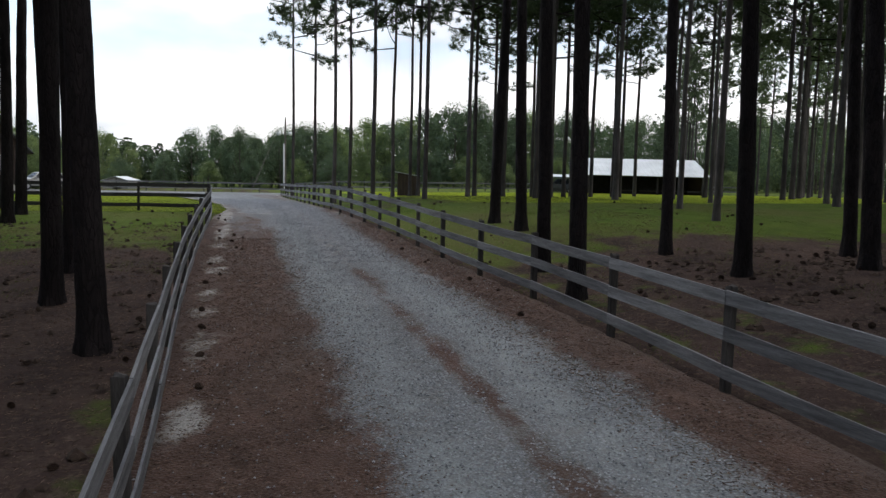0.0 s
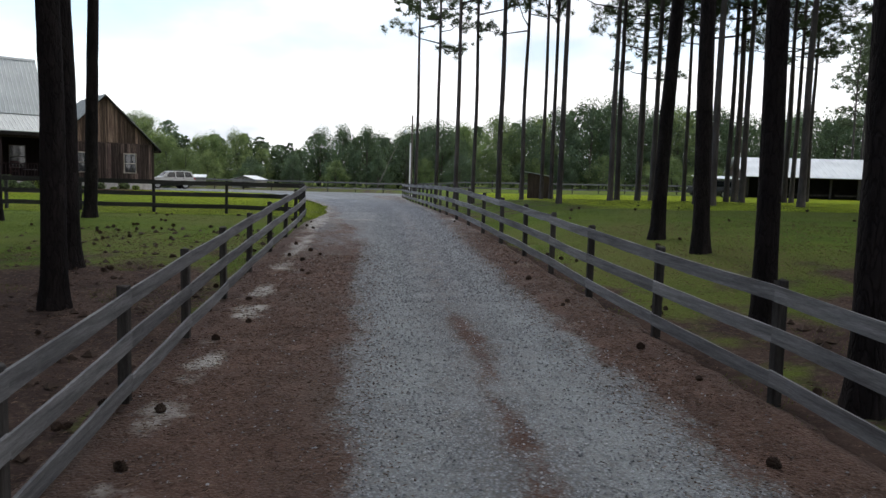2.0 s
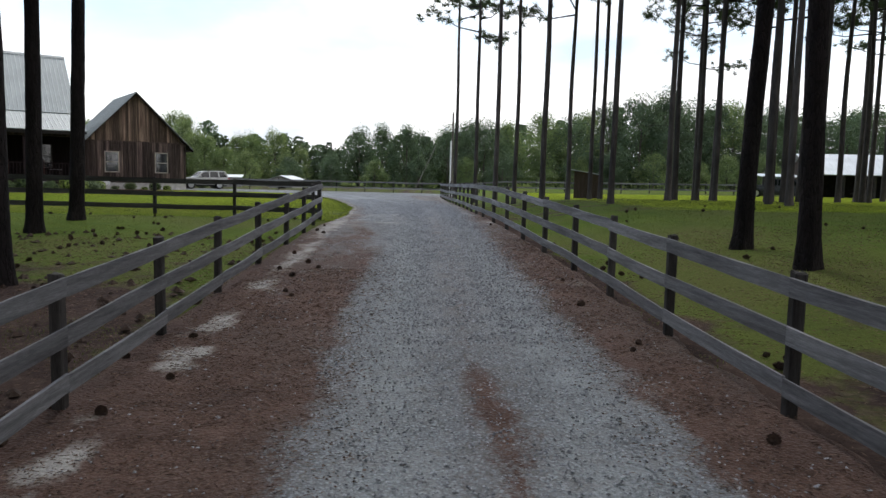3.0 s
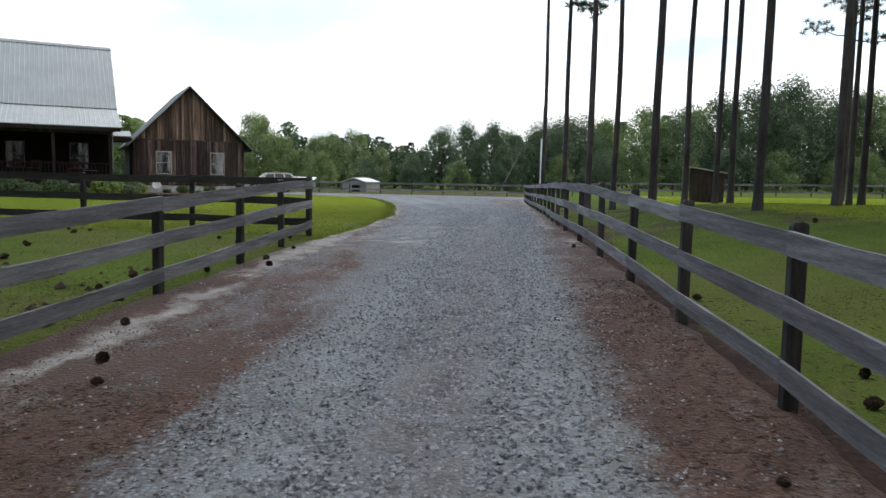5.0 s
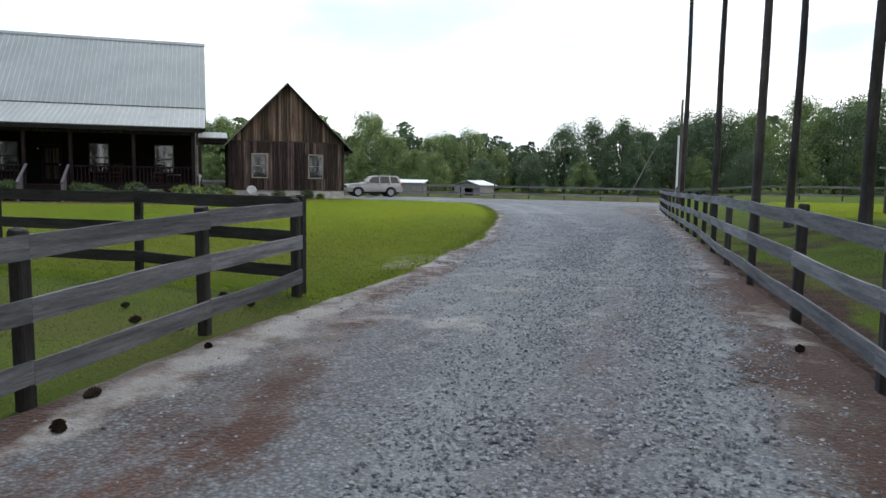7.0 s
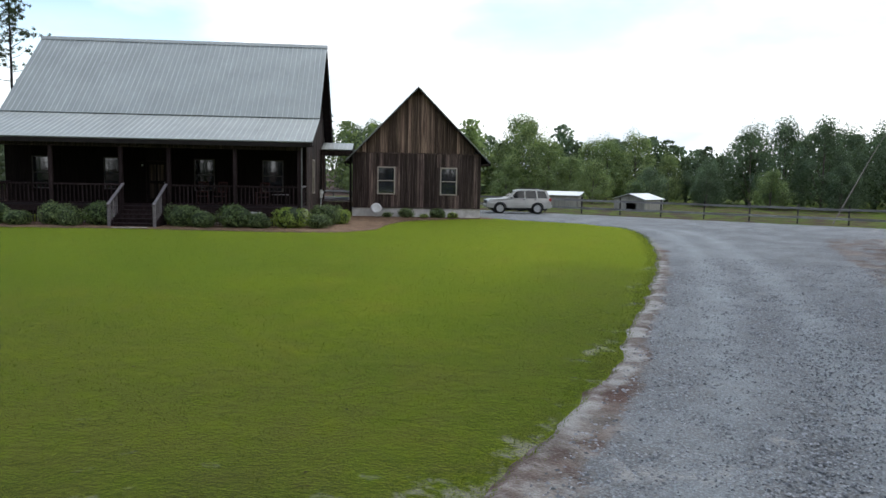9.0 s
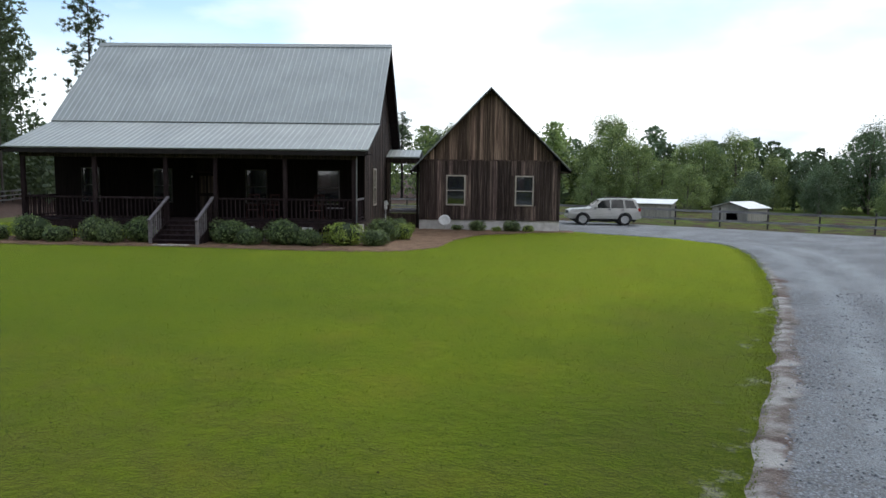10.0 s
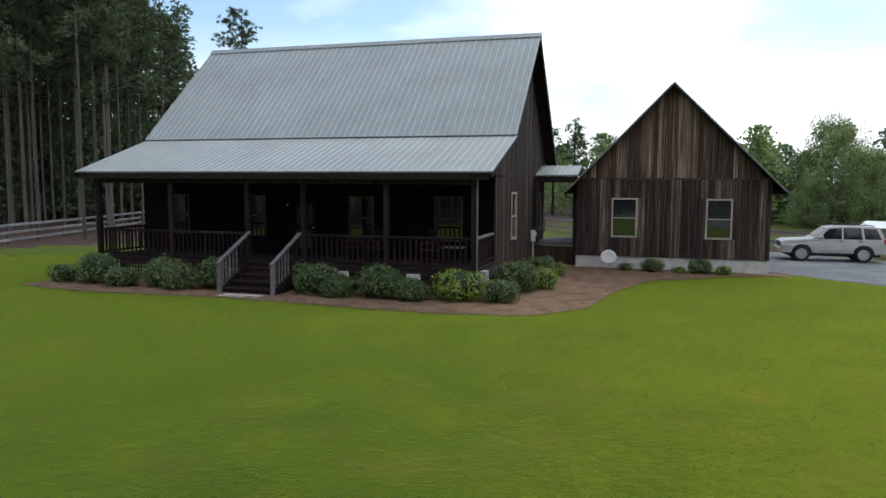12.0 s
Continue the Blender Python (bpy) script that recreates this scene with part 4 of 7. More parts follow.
def broadleaf(seed, tall, wide, material, leaves=4200, leaf=0.30, low=0.10):
    """Meshes of a bushy tree: trunk with limbs, and a crown of many leaves gathered in uneven clumps."""
    r = random.Random(seed)
    bm = bmesh.new()
    tube(bm, [(0, 0, -0.2), (0.05, 0.03, tall * 0.3), (r.uniform(-0.3, 0.3), r.uniform(-0.3, 0.3), tall * 0.8)], [0.016 * tall, 0.012 * tall, 0.04], 7)
    blobs = []
    for i in range(34):
        u = low + (0.97 - low) * (i + r.random()) / 34
        a = i * 2.4 + r.uniform(-0.7, 0.7)
        girth = wide * 0.5 * (0.55 + 0.45 * math.sin(math.pi * min(1, u * 1.25))) * math.sqrt(max(0.03, 1 - max(0, u - 0.5) ** 2 / 0.25))
        rad = girth * (0.35 + 0.65 * math.sqrt(r.random()))
        c = Vector((rad * math.cos(a), rad * math.sin(a), tall * u * 0.95))
        blobs.append((c, wide * r.uniform(0.11, 0.21)))
        if i % 4 == 0:
            tube(bm, [(0, 0, max(0.5, c.z - 0.9 * rad - 0.6)), tuple(c * 0.6 + Vector((0, 0, 0.35 * c.z))), tuple(c)], [0.006 * tall, 0.004 * tall, 0.02], 5, cap=False)
    vs, fs = [], []
    for i in range(leaves):
        c, s = blobs[r.randrange(len(blobs))]
        d = Vector((r.gauss(0, 1), r.gauss(0, 1), r.gauss(0, 0.8))).normalized()
        p = c + d * s * (0.35 + 0.75 * math.sqrt(r.random()))
        n = (d + Vector((r.gauss(0, 0.6), r.gauss(0, 0.6), r.gauss(0.4, 0.6)))).normalized()
        t = n.cross(Vector((r.gauss(0, 1), r.gauss(0, 1), r.gauss(0, 1)))).normalized()
        b = n.cross(t)
        h, w = leaf * r.uniform(0.6, 1.3), leaf * r.uniform(0.4, 0.8)
        k = len(vs)
        vs += [tuple(p - t * h * 0.5 - b * w * 0.5), tuple(p - t * h * 0.5 + b * w * 0.5), tuple(p + t * h * 0.5)]
        fs.append((k, k + 1, k + 2))
    me = bpy.data.meshes.new("trunk")
    bm.to_mesh(me)
    bm.free()
    me.materials.append(BARK_GREY)
    return me, soup_mesh("crown", vs, fs, material)


BROAD = [broadleaf(300 + i, 10.0, w, m, 13000, 0.22) for i, (w, m) in enumerate(((8.4, LEAVES), (7.4, LEAVES_DEEP), (9.4, LEAVES_DEEP), (7.0, LEAVES), (8.0, LEAVES)))]


def broad_tree(x, y, tall, kind, turn, label="leafy green tree at the edge of the woods", wide=1.0):
    t = thing("broadleaf_tree", pose(x, y, ground_z(x, y)), label, "tree", "trees at the wood's edge")
    k = tall / 10.0
    m = pose(0, 0, 0, 0, 0, turn) @ Matrix.Diagonal((k * wide, k * wide, k, 1))
    shared("trunk", BROAD[kind][0], t, m)
    shared("crown", BROAD[kind][1], t, m)
    return t


# the edge of the woods behind yard and paddock: its skyline falls to a gap behind the yard and rises to the right
SKYLINE = [(-60, 10.2), (-53, 9.4), (-45, 9.0), (-37, 7.8), (-34.5, 7.0), (-32, 9.9), (-29, 9.7), (-26.5, 8.2), (-25, 6.8), (-23, 7.7), (-20.5, 7.7), (-18, 8.9), (-16.5, 8.4), (-14.5, 7.0), (-12.5, 5.4), (-8, 5.5), (-5.7, 7.7), (-4, 8.6), (-1, 9.0), (3, 9.1), (5, 8.2), (10, 9.9), (17, 9.9), (24, 10.6), (35, 12.9), (40, 14.4), (50, 13.2), (66, 12.8), (90, 14.5), (130, 16.0)]
r_ = random.Random(77)
px = -56.0
while px < 118:
    py = 112 + r_.uniform(-3, 4) + 0.06 * max(0, px - 20)
    sky = float(np.interp(px, [p[0] for p in SKYLINE], [p[1] for p in SKYLINE]))
    broad_tree(px, py, sky * r_.uniform(0.92, 1.05), r_.choice((0, 1, 2, 3, 4) if px < -6 else (1, 2, 1, 2, 4)), r_.uniform(0, 360), wide=r_.uniform(0.75, 1.0))
    px += r_.uniform(1.9, 3.6) * (1 + 0.012 * max(0, px))
for i in range(26):
    px = -50 + 5.4 * i + r_.uniform(-1.5, 1.5)
    broad_tree(px, 107 + r_.uniform(-2, 2) + 0.06 * max(0, px - 20), r_.uniform(3.2, 5.2), r_.randrange(5), r_.uniform(0, 360), "low leafy sapling at the edge of the woods", r_.uniform(1.0, 1.4))


def far_wood(name, label, spots, material, leaf, per, seed):
    """Many far trees in one mesh: clumped leaves over plain stems."""
    r = random.Random(seed)
    vs, fs = [], []
    for x, y, tall, wide in spots:
        z0 = ground_z(x, y)
        for i in range(per):
            u = 0.06 + 0.94 * r.random() ** 0.85
            g = 0.5 * wide * math.sqrt(max(0.02, 1 - max(0, u - 0.35) ** 2 / 0.43))
            a = r.uniform(0, 6.283)
            q = g * math.sqrt(r.random()) * (0.75 + 0.25 * math.sin(7 * a + 11 * u + x))
            p = Vector((x + q * math.cos(a), y + q * math.sin(a), z0 + tall * u))
            t = Vector((r.gauss(0, 1), r.gauss(0, 1), r.gauss(0, 1))).normalized()
            b = t.cross(Vector((r.gauss(0, 1), r.gauss(0, 1), r.gauss(0, 1)))).normalized()
            h = leaf * r.uniform(0.5, 1.3)
            k = len(vs)
            vs += [tuple(p - t * h * 0.5), tuple(p + b * h * 0.35), tuple(p + t * h * 0.5), tuple(p - b * h * 0.35)]
            fs.append((k, k + 1, k + 2, k + 3))
        s = 0.18
        k = len(vs)
        vs += [(x - s, y, z0), (x + s, y, z0), (x, y + s, z0), (x, y, z0 + tall)]
        fs += [(k, k + 1, k + 3), (k + 1, k + 2, k + 3), (k + 2, k, k + 3)]
    return tagged(soup(name, vs, fs, material), label, "woods", kind="stuff")


r_ = random.Random(81)
# brush added to fill bright gaps, dark for the shade under the crowns
UNDER = [(-58 + 2.0 * i + r_.uniform(-0.8, 0.8), 115.5 + r_.uniform(-1.5, 2.5) + 0.07 * max(0, -78 + 2.0 * i), r_.uniform(4.6, 7.0), r_.uniform(4, 5.5)) for i in range(96)]
far_wood("understory", "dark shaded brush under the edge of the woods", UNDER, NEEDLES, 0.45, 420, 11)
r_ = random.Random(78)
BEHIND = []
for i in range(110):
    px = -130 + 3.1 * i + r_.uniform(-1.5, 1.5)
    sky = float(np.interp(px, [p[0] for p in SKYLINE], [p[1] for p in SKYLINE]))
    BEHIND.append((px, 124 + r_.uniform(-5, 10) + 0.10 * max(0, px - 20), 1.05 * sky * r_.uniform(0.80, 1.0), r_.uniform(5, 8)))
far_wood("far_woods", "dense mixed green woods behind the yard", BEHIND, LEAVES_DEEP, 0.6, 700, 5)
FAR_PINES = []
for i in range(84):
    px = 0 + 2.7 * i + r_.uniform(-2, 2)
    FAR_PINES.append((px, 150 + r_.uniform(-4, 8), float(np.interp(px, [0, 12, 30, 60, 100, 200], [9.4, 10.4, 11.6, 13.6, 15.6, 18.0])) * r_.uniform(0.92, 1.04), r_.uniform(4.2, 6)))
far_wood("far_pine_woods", "far dark pine woods rising above the leafy trees", FAR_PINES, HAZED_NEEDLES, 0.6, 520, 6)

# dense pines behind the house and beyond its far side
r_ = random.Random(79)
n_pine = 0
while n_pine < 88:
    px, py = r_.uniform(-100, -50), r_.uniform(48, 80)
    if py > 41.8 - 0.38 * (px + 2.66):
        continue
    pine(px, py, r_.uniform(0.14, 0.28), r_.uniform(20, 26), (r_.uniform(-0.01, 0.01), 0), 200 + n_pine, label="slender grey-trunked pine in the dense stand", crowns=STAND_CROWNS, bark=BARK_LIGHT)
    n_pine += 1
SIDE = []
while len(SIDE) < 125:
    px, py = r_.uniform(-118, -70), r_.uniform(48, 90)
    if py < 43.0 - 0.39 * (px + 2.66):
        SIDE.append((px, py, r_.uniform(7, 17), r_.uniform(4, 6)))
while len(SIDE) < 165:
    px, py = r_.uniform(-98, -62), r_.uniform(66, 92)
    if py > 43.0 - 0.39 * (px + 2.66):
        SIDE.append((px, py, r_.uniform(4.5, 7.5), r_.uniform(4, 6)))
far_wood("dense_undergrowth", "dark undergrowth between the dense pines", SIDE, HAZED_NEEDLES, 0.5, 600, 7)
RING = [(-132 + r_.uniform(-4, 4), -40 + 4.2 * i, r_.uniform(10, 15), r_.uniform(6, 8)) for i in range(42)]
RING += [(158 + r_.uniform(-4, 4), -60 + 5.5 * i, r_.uniform(16, 21), r_.uniform(6, 8)) for i in range(42)]
# this southern row stays out of view, added to close off the low sky
RING += [(-128 + 6 * i, -72 + r_.uniform(-4, 4), r_.uniform(15, 20), r_.uniform(6, 8)) for i in range(48)]
far_wood("woods_all_round", "green woods that close the place round about", RING, LEAVES_DEEP, 1.0, 260, 9)
REAR = [(-63 + 3.2 * i + r_.uniform(-1.5, 1.5), 110 + r_.uniform(-4, 5), r_.uniform(8, 9.5), r_.uniform(5, 7)) for i in range(10)]
far_wood("rear_woods", "leafy woods behind the house", REAR, LEAVES, 0.45, 1000, 8)
pine(-61.0, 70.2, 0.34, 17.6, (0.004, 0), 301, label="single tall pine behind the house")
pine(-54.5, 106.0, 0.34, 10.4, (0.0, 0), 302, label="pine behind the covered passage")
pine(-58.5, 107.0, 0.34, 10.0, (0.0, 0), 303, label="pine behind the covered passage")

# pines added round the foot of the drive, mostly out of view, for shade
r_ = random.Random(80)
n_pine = 0
while n_pine < 56:
    px, py = r_.uniform(-34, 44), r_.uniform(-30, 34)
    if -2.2 < px < 9.0 and py > -6 or -1 < px < 8.5:
        continue
    if px < 0 and px > 2.0 - 0.62 * max(0, py - 6):
        continue
    if px > 8 and py > 0.66 * px - 6:
        continue
    if px < 0 and py > 24:
        continue
    pine(px, py, r_.uniform(0.28, 0.42), r_.uniform(19, 22), (r_.uniform(-0.008, 0.008), 0), 400 + n_pine, crowns=STAND_CROWNS)
    n_pine += 1


def pine_wood(name, label, spots, seed):
    """Unseen tall pines added for their shade: bare tapered trunks and ragged crowns of needle sprays, as one mesh."""
    r = random.Random(seed)
    vs, fs = [], []
    for x, y, tall, d in spots:
        z0, k, q = ground_z(x, y), len(vs), 0.5 * d
        vs += [(x + q * math.cos(a), y + q * math.sin(a), z0 - 0.1) for a in (0, 1.26, 2.51, 3.77, 5.03)] + [(x, y, z0 + tall)]
        fs += [(k + i, k + (i + 1) % 5, k + 5) for i in range(5)]
        for _ in range(150):
            up = r.random() ** 0.8
            a, reach = r.uniform(0, 2 * math.pi), 3.0 * (1 - 0.6 * up) * math.sqrt(r.random())
            c = Vector((x + reach * math.cos(a), y + reach * math.sin(a), z0 + tall * (0.50 + 0.48 * up)))
            needle_tuft(vs, fs, c, r.uniform(0.5, 0.8), 7, r, 0.11)
    return tagged(soup(name, vs, fs, NEEDLES), label, "woods", kind="stuff")


SOUTH = []
while len(SOUTH) < 130:
    px, py = r_.uniform(-42, 48), r_.uniform(-34, 31)
    clear = -3.0 < px < 9.5 and py > -8 or px < 0 and px > -0.62 * py - 0.5 or px >= 0 and py > 0.66 * px - 7
    if not clear and not -1.5 < px < 8.8:
        SOUTH.append((px, py, r_.uniform(19, 23), r_.uniform(0.28, 0.42)))
while len(SOUTH) < 156:
    px, py = r_.uniform(-12, -1.8), r_.uniform(-7, 26)
    if px < -0.6 - 0.33 * max(py, 0):
        SOUTH.append((px, py, r_.uniform(19, 23), r_.uniform(0.28, 0.42)))
while len(SOUTH) < 174:
    px, py = r_.uniform(9, 22), r_.uniform(-8, 11)
    if py < 0.7 * px - 3.5:
        SOUTH.append((px, py, r_.uniform(19, 23), r_.uniform(0.28, 0.42)))
pine_wood("pine_wood", "unseen tall pines added round the foot of the drive for shade", SOUTH, 82)

# ---- house, in its own axes: x along the front, y to the back ----
HOUSE = pose(-18.56, 58.78, 0, 0, 0, 33.3)
HW0, HW1, HF, HB = -15.35, -0.60, 3.0, 14.3
EAVE, BREAK, RIDGE, REAR_EAVE = (0.0, 4.28), (4.0, 5.62), (9.03, 10.15), (15.0, 4.55)


def roof_z(y):
    return float(np.interp(y, [EAVE[0], BREAK[0], RIDGE[0], REAR_EAVE[0]], [EAVE[1], BREAK[1], RIDGE[1], REAR_EAVE[1]]))


house = thing("house", HOUSE, "dark brown board farmhouse with grey metal roof and full-width porch", "house")


def wall_with_holes(parent, material, a0, a1, z0, z1, holes, at, thick):
    """Panels that make up a wall along x, leaving the rectangular holes (lo, hi, bottom, top) open."""
    cuts = sorted({a0, a1, *[h[0] for h in holes], *[h[1] for h in holes]})
    for p, q in zip(cuts, cuts[1:]):
        mid = (p + q) / 2
        spans, z = [], z0
        for h in sorted(h for h in holes if h[0] < mid < h[1]):
            spans.append((z, h[2]))
            z = h[3]
        spans.append((z, z1))
        for lo, hi in spans:
            if hi - lo > 0.01:
                part("wall_panel", boxed((p, at, lo), (q, at + thick, hi)), material, parent)


FRONT_WIN = [(-14.05, -13.17), (-10.62, -9.70), (-6.22, -5.20), (-2.84, -1.78)]
DOOR = (-8.55, -7.60)
holes = [(a, b, 1.80, 3.42) for a, b in FRONT_WIN] + [(DOOR[0], DOOR[1], 1.18, 3.28)]
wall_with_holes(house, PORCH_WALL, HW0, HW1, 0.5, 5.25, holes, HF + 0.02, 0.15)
part("back_wall", boxed((HW0, HB - 0.15, 0.4), (HW1, HB, 5.1)), HOUSE_BOARD, house)
GABLE = [(HF + 0.17, 0.45), (HB - 0.15, 0.45), (HB - 0.15, roof_z(HB) - 0.12), (RIDGE[0], RIDGE[1] - 0.14), (BREAK[0], BREAK[1] - 0.12), (HF + 0.17, roof_z(HF) - 0.12)]
part("side_wall", prism(bmesh.new(), GABLE, 0, HW0, HW0 + 0.15), HOUSE_BOARD, house)
part("side_wall", prism(bmesh.new(), GABLE, 0, HW1 - 0.19, HW1 - 0.04), HOUSE_BOARD, house)


def roof_slope(name, p, q, x0, x1, material, parent, thick=0.05, rib=0.27, label=""):
    """One slope of ribbed metal from p to q (y, z), x0 to x1."""
    bm = bmesh.new()
    (y0, z0), (y1, z1) = p, q
    n = Vector((0, -(z1 - z0), y1 - y0)).normalized()
    if n.z < 0:
        n = -n
    prof = []
    x = x0
    while x < x1 - 1e-6:
        for dx, h in ((0, 0), (rib * 0.76, 0), (rib * 0.82, 0.016), (rib * 0.94, 0.016)):
            if x + dx < x1:
                prof.append((x + dx, h))
        x += rib
    prof.append((x1, 0))
    rows = [[bm.verts.new(Vector((a, y, z)) + n * h) for a, h in prof] for y, z in ((y0, z0), (y1, z1))]
    lows = [[bm.verts.new(Vector((a, y, z)) - n * thick) for a in (x0, x1)] for y, z in ((y0, z0), (y1, z1))]
    for k, (a, b, c, d) in enumerate(zip(rows[0], rows[0][1:], rows[1][1:], rows[1])):
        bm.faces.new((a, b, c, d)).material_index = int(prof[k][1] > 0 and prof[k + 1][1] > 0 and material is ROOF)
    bm.faces.new((lows[0][1], lows[0][0], lows[1][0], lows[1][1]))
    bm.faces.new((rows[0][0], rows[1][0], lows[1][0], lows[0][0]))
    bm.faces.new((rows[0][-1], lows[0][1], lows[1][1], rows[1][-1]))
    bm.faces.new([*rows[0][::-1], lows[0][0], lows[0][1]])
    bm.faces.new([*rows[1], lows[1][1], lows[1][0]])
    bmesh.ops.recalc_face_normals(bm, faces=bm.faces)
    ob = part(name, bm, material, parent, label)
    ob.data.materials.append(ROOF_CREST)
    return ob


RX0, RX1 = -15.97, -0.03
roof_slope("porch_roof", EAVE, (BREAK[0] + 0.05, BREAK[1] + 0.0), RX0, RX1, ROOF, house, label="low grey ribbed metal porch roof")
roof_slope("main_roof", (BREAK[0] - 0.06, BREAK[1] + 0.03), RIDGE, RX0, RX1, ROOF, house, label="steep grey ribbed metal roof")
roof_slope("rear_roof", REAR_EAVE, (RIDGE[0], RIDGE[1]), RX0, RX1, ROOF, house)
part("ridge_cap", prism(bmesh.new(), [(RIDGE[0] - 0.22, RIDGE[1] - 0.14), (RIDGE[0], RIDGE[1] + 0.06), (RIDGE[0] + 0.22, RIDGE[1] - 0.14), (RIDGE[0], RIDGE[1] + 0.03)], 0, RX0 - 0.02, RX1 + 0.02), ROOF, house)
for x in (RX0 + 0.02, RX1 - 0.06):
    bm = bmesh.new()
    for a, b in ((EAVE, BREAK), (BREAK, RIDGE), (RIDGE, REAR_EAVE)):
        beam(bm, (x + 0.02, a[0], a[1] - 0.13), (x + 0.02, b[0], b[1] - 0.13), 0.04, 0.18)
    part("rake_board", bm, GUTTER, house)
for x0, x1 in ((HW1 + 0.01, RX1 - 0.09), (RX0 + 0.09, HW0 - 0.01)):
    for p, q in ((EAVE, BREAK), (BREAK, RIDGE), (RIDGE, REAR_EAVE)):
        part("soffit", beam(bmesh.new(), ((x0 + x1) / 2, p[0], p[1] - 0.10), ((x0 + x1) / 2, q[0], q[1] - 0.10), x1 - x0, 0.03), PORCH_WOOD, house)
for u, w in ((-5.43, 0.43), (-2.92, 0.46)):
    part("foundation_block", boxed((u, 0.17, 0.45), (u + w, 0.30, 0.93), 0.012), CONCRETE, house, "pale concrete block under the porch edge")
part("fascia", boxed((RX0 + 0.1, 0.03, 4.02), (RX1 - 0.1, 0.07, 4.22), 0.004), GUTTER, house)
part("porch_beam", boxed((-15.3, 0.26, 3.86), (-0.56, 0.44, 4.12), 0.006), HOUSE_BOARD, house)
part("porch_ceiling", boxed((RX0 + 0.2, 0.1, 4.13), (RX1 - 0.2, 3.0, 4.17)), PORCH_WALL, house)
part("porch_floor", boxed((-15.3, 0.24, 1.06), (-0.56, 3.02, 1.14), 0.004), PORCH_WOOD, house)
part("rim_board", boxed((-15.28, 0.27, 0.86), (-0.58, 0.31, 1.06), 0.004), PORCH_WOOD, house)
part("side_rim_board", boxed((-0.62, 0.32, 0.62), (-0.58, 3.0, 1.06), 0.004), HOUSE_BOARD, house)
for x in np.arange(-14.9, -0.6, 2.02):
    part("pier", boxed((x, 0.75, 0.1), (x + 0.4, 1.1, 1.05), 0.01), RUST, house, "pale concrete block pier")

# lattice skirt under the porch
r_ = random.Random(4)
slat = boxed((-0.02, -0.008, 0.0), (0.02, 0.008, 0.70))
slat_me = bpy.data.meshes.new("lattice_slat")
slat.to_mesh(slat_me)
slat_me.materials.append(HOUSE_BOARD)
slat.free()
for x in np.arange(-15.2, -0.6, 0.13):
    if not -8.8 < x < -6.75:
        shared("lattice_slat", slat_me, house, pose(x, 0.31, 0.17))
for z in (0.3, 0.45, 0.6, 0.75):
    part("lattice_rail", boxed((-15.25, 0.325, z), (-8.8, 0.335, z + 0.03)), HOUSE_BOARD, house)
    part("lattice_rail", boxed((-6.75, 0.325, z), (-0.6, 0.335, z + 0.03)), HOUSE_BOARD, house)

# porch posts and railings
POSTS = (-15.2, -12.02, -8.88, -6.70, -3.67, -0.68)
for x in POSTS:
    part("porch_post", boxed((x - 0.085, 0.27, 1.14), (x + 0.085, 0.44, 3.9), 0.01), PORCH_WOOD, house)
bal = boxed((-0.028, -0.02, 1.30), (0.028, 0.02, 2.08), 0.004)
bal_me = bpy.data.meshes.new("baluster")
bal.to_mesh(bal_me)
bal_me.materials.append(PORCH_WOOD)
bal.free()
for a, b in zip(POSTS, POSTS[1:]):
    if a < -8 < b:
        continue
    a, b = a + 0.085, b - 0.085
    part("top_rail", boxed((a, 0.29, 2.08), (b, 0.42, 2.16), 0.006), PORCH_WOOD, house)
    part("bottom_rail", boxed((a, 0.32, 1.22), (b, 0.39, 1.30), 0.004), PORCH_WOOD, house)
    n = round((b - a) / 0.185)
    for k in range(1, n):
        shared("baluster", bal_me, house, pose(a + (b - a) * k / n, 0.355, 0, 0, 0, r_.uniform(-4, 4)))
for x in (-0.68, -15.2):
    part("top_rail", boxed((x - 0.06, 0.44, 2.08), (x + 0.06, 2.98, 2.16), 0.006), STAIR_WOOD if x > -2 else PORCH_WOOD, house)
    part("bottom_rail", boxed((x - 0.035, 0.44, 1.22), (x + 0.035, 2.98, 1.30), 0.004), PORCH_WOOD, house)
    for k in range(1, 14):
        shared("baluster", bal_me, house, pose(x, 0.44 + 2.55 * k / 14, 0, 0, 0, 90))

# front steps
SX0, SX1 = -8.74, -6.86
for i in range(4):
    z, y = 0.28 + 0.172 * (i + 1), -1.52 + 0.44 * i
    part("tread", boxed((SX0 + 0.02, y - 0.03, z - 0.045), (SX1 - 0.02, y + 0.45, z), 0.006), PORCH_WOOD, house)
    part("riser", boxed((SX0 + 0.03, y, z - 0.172), (SX1 - 0.03, y + 0.025, z - 0.047)), PORCH_WOOD, house)
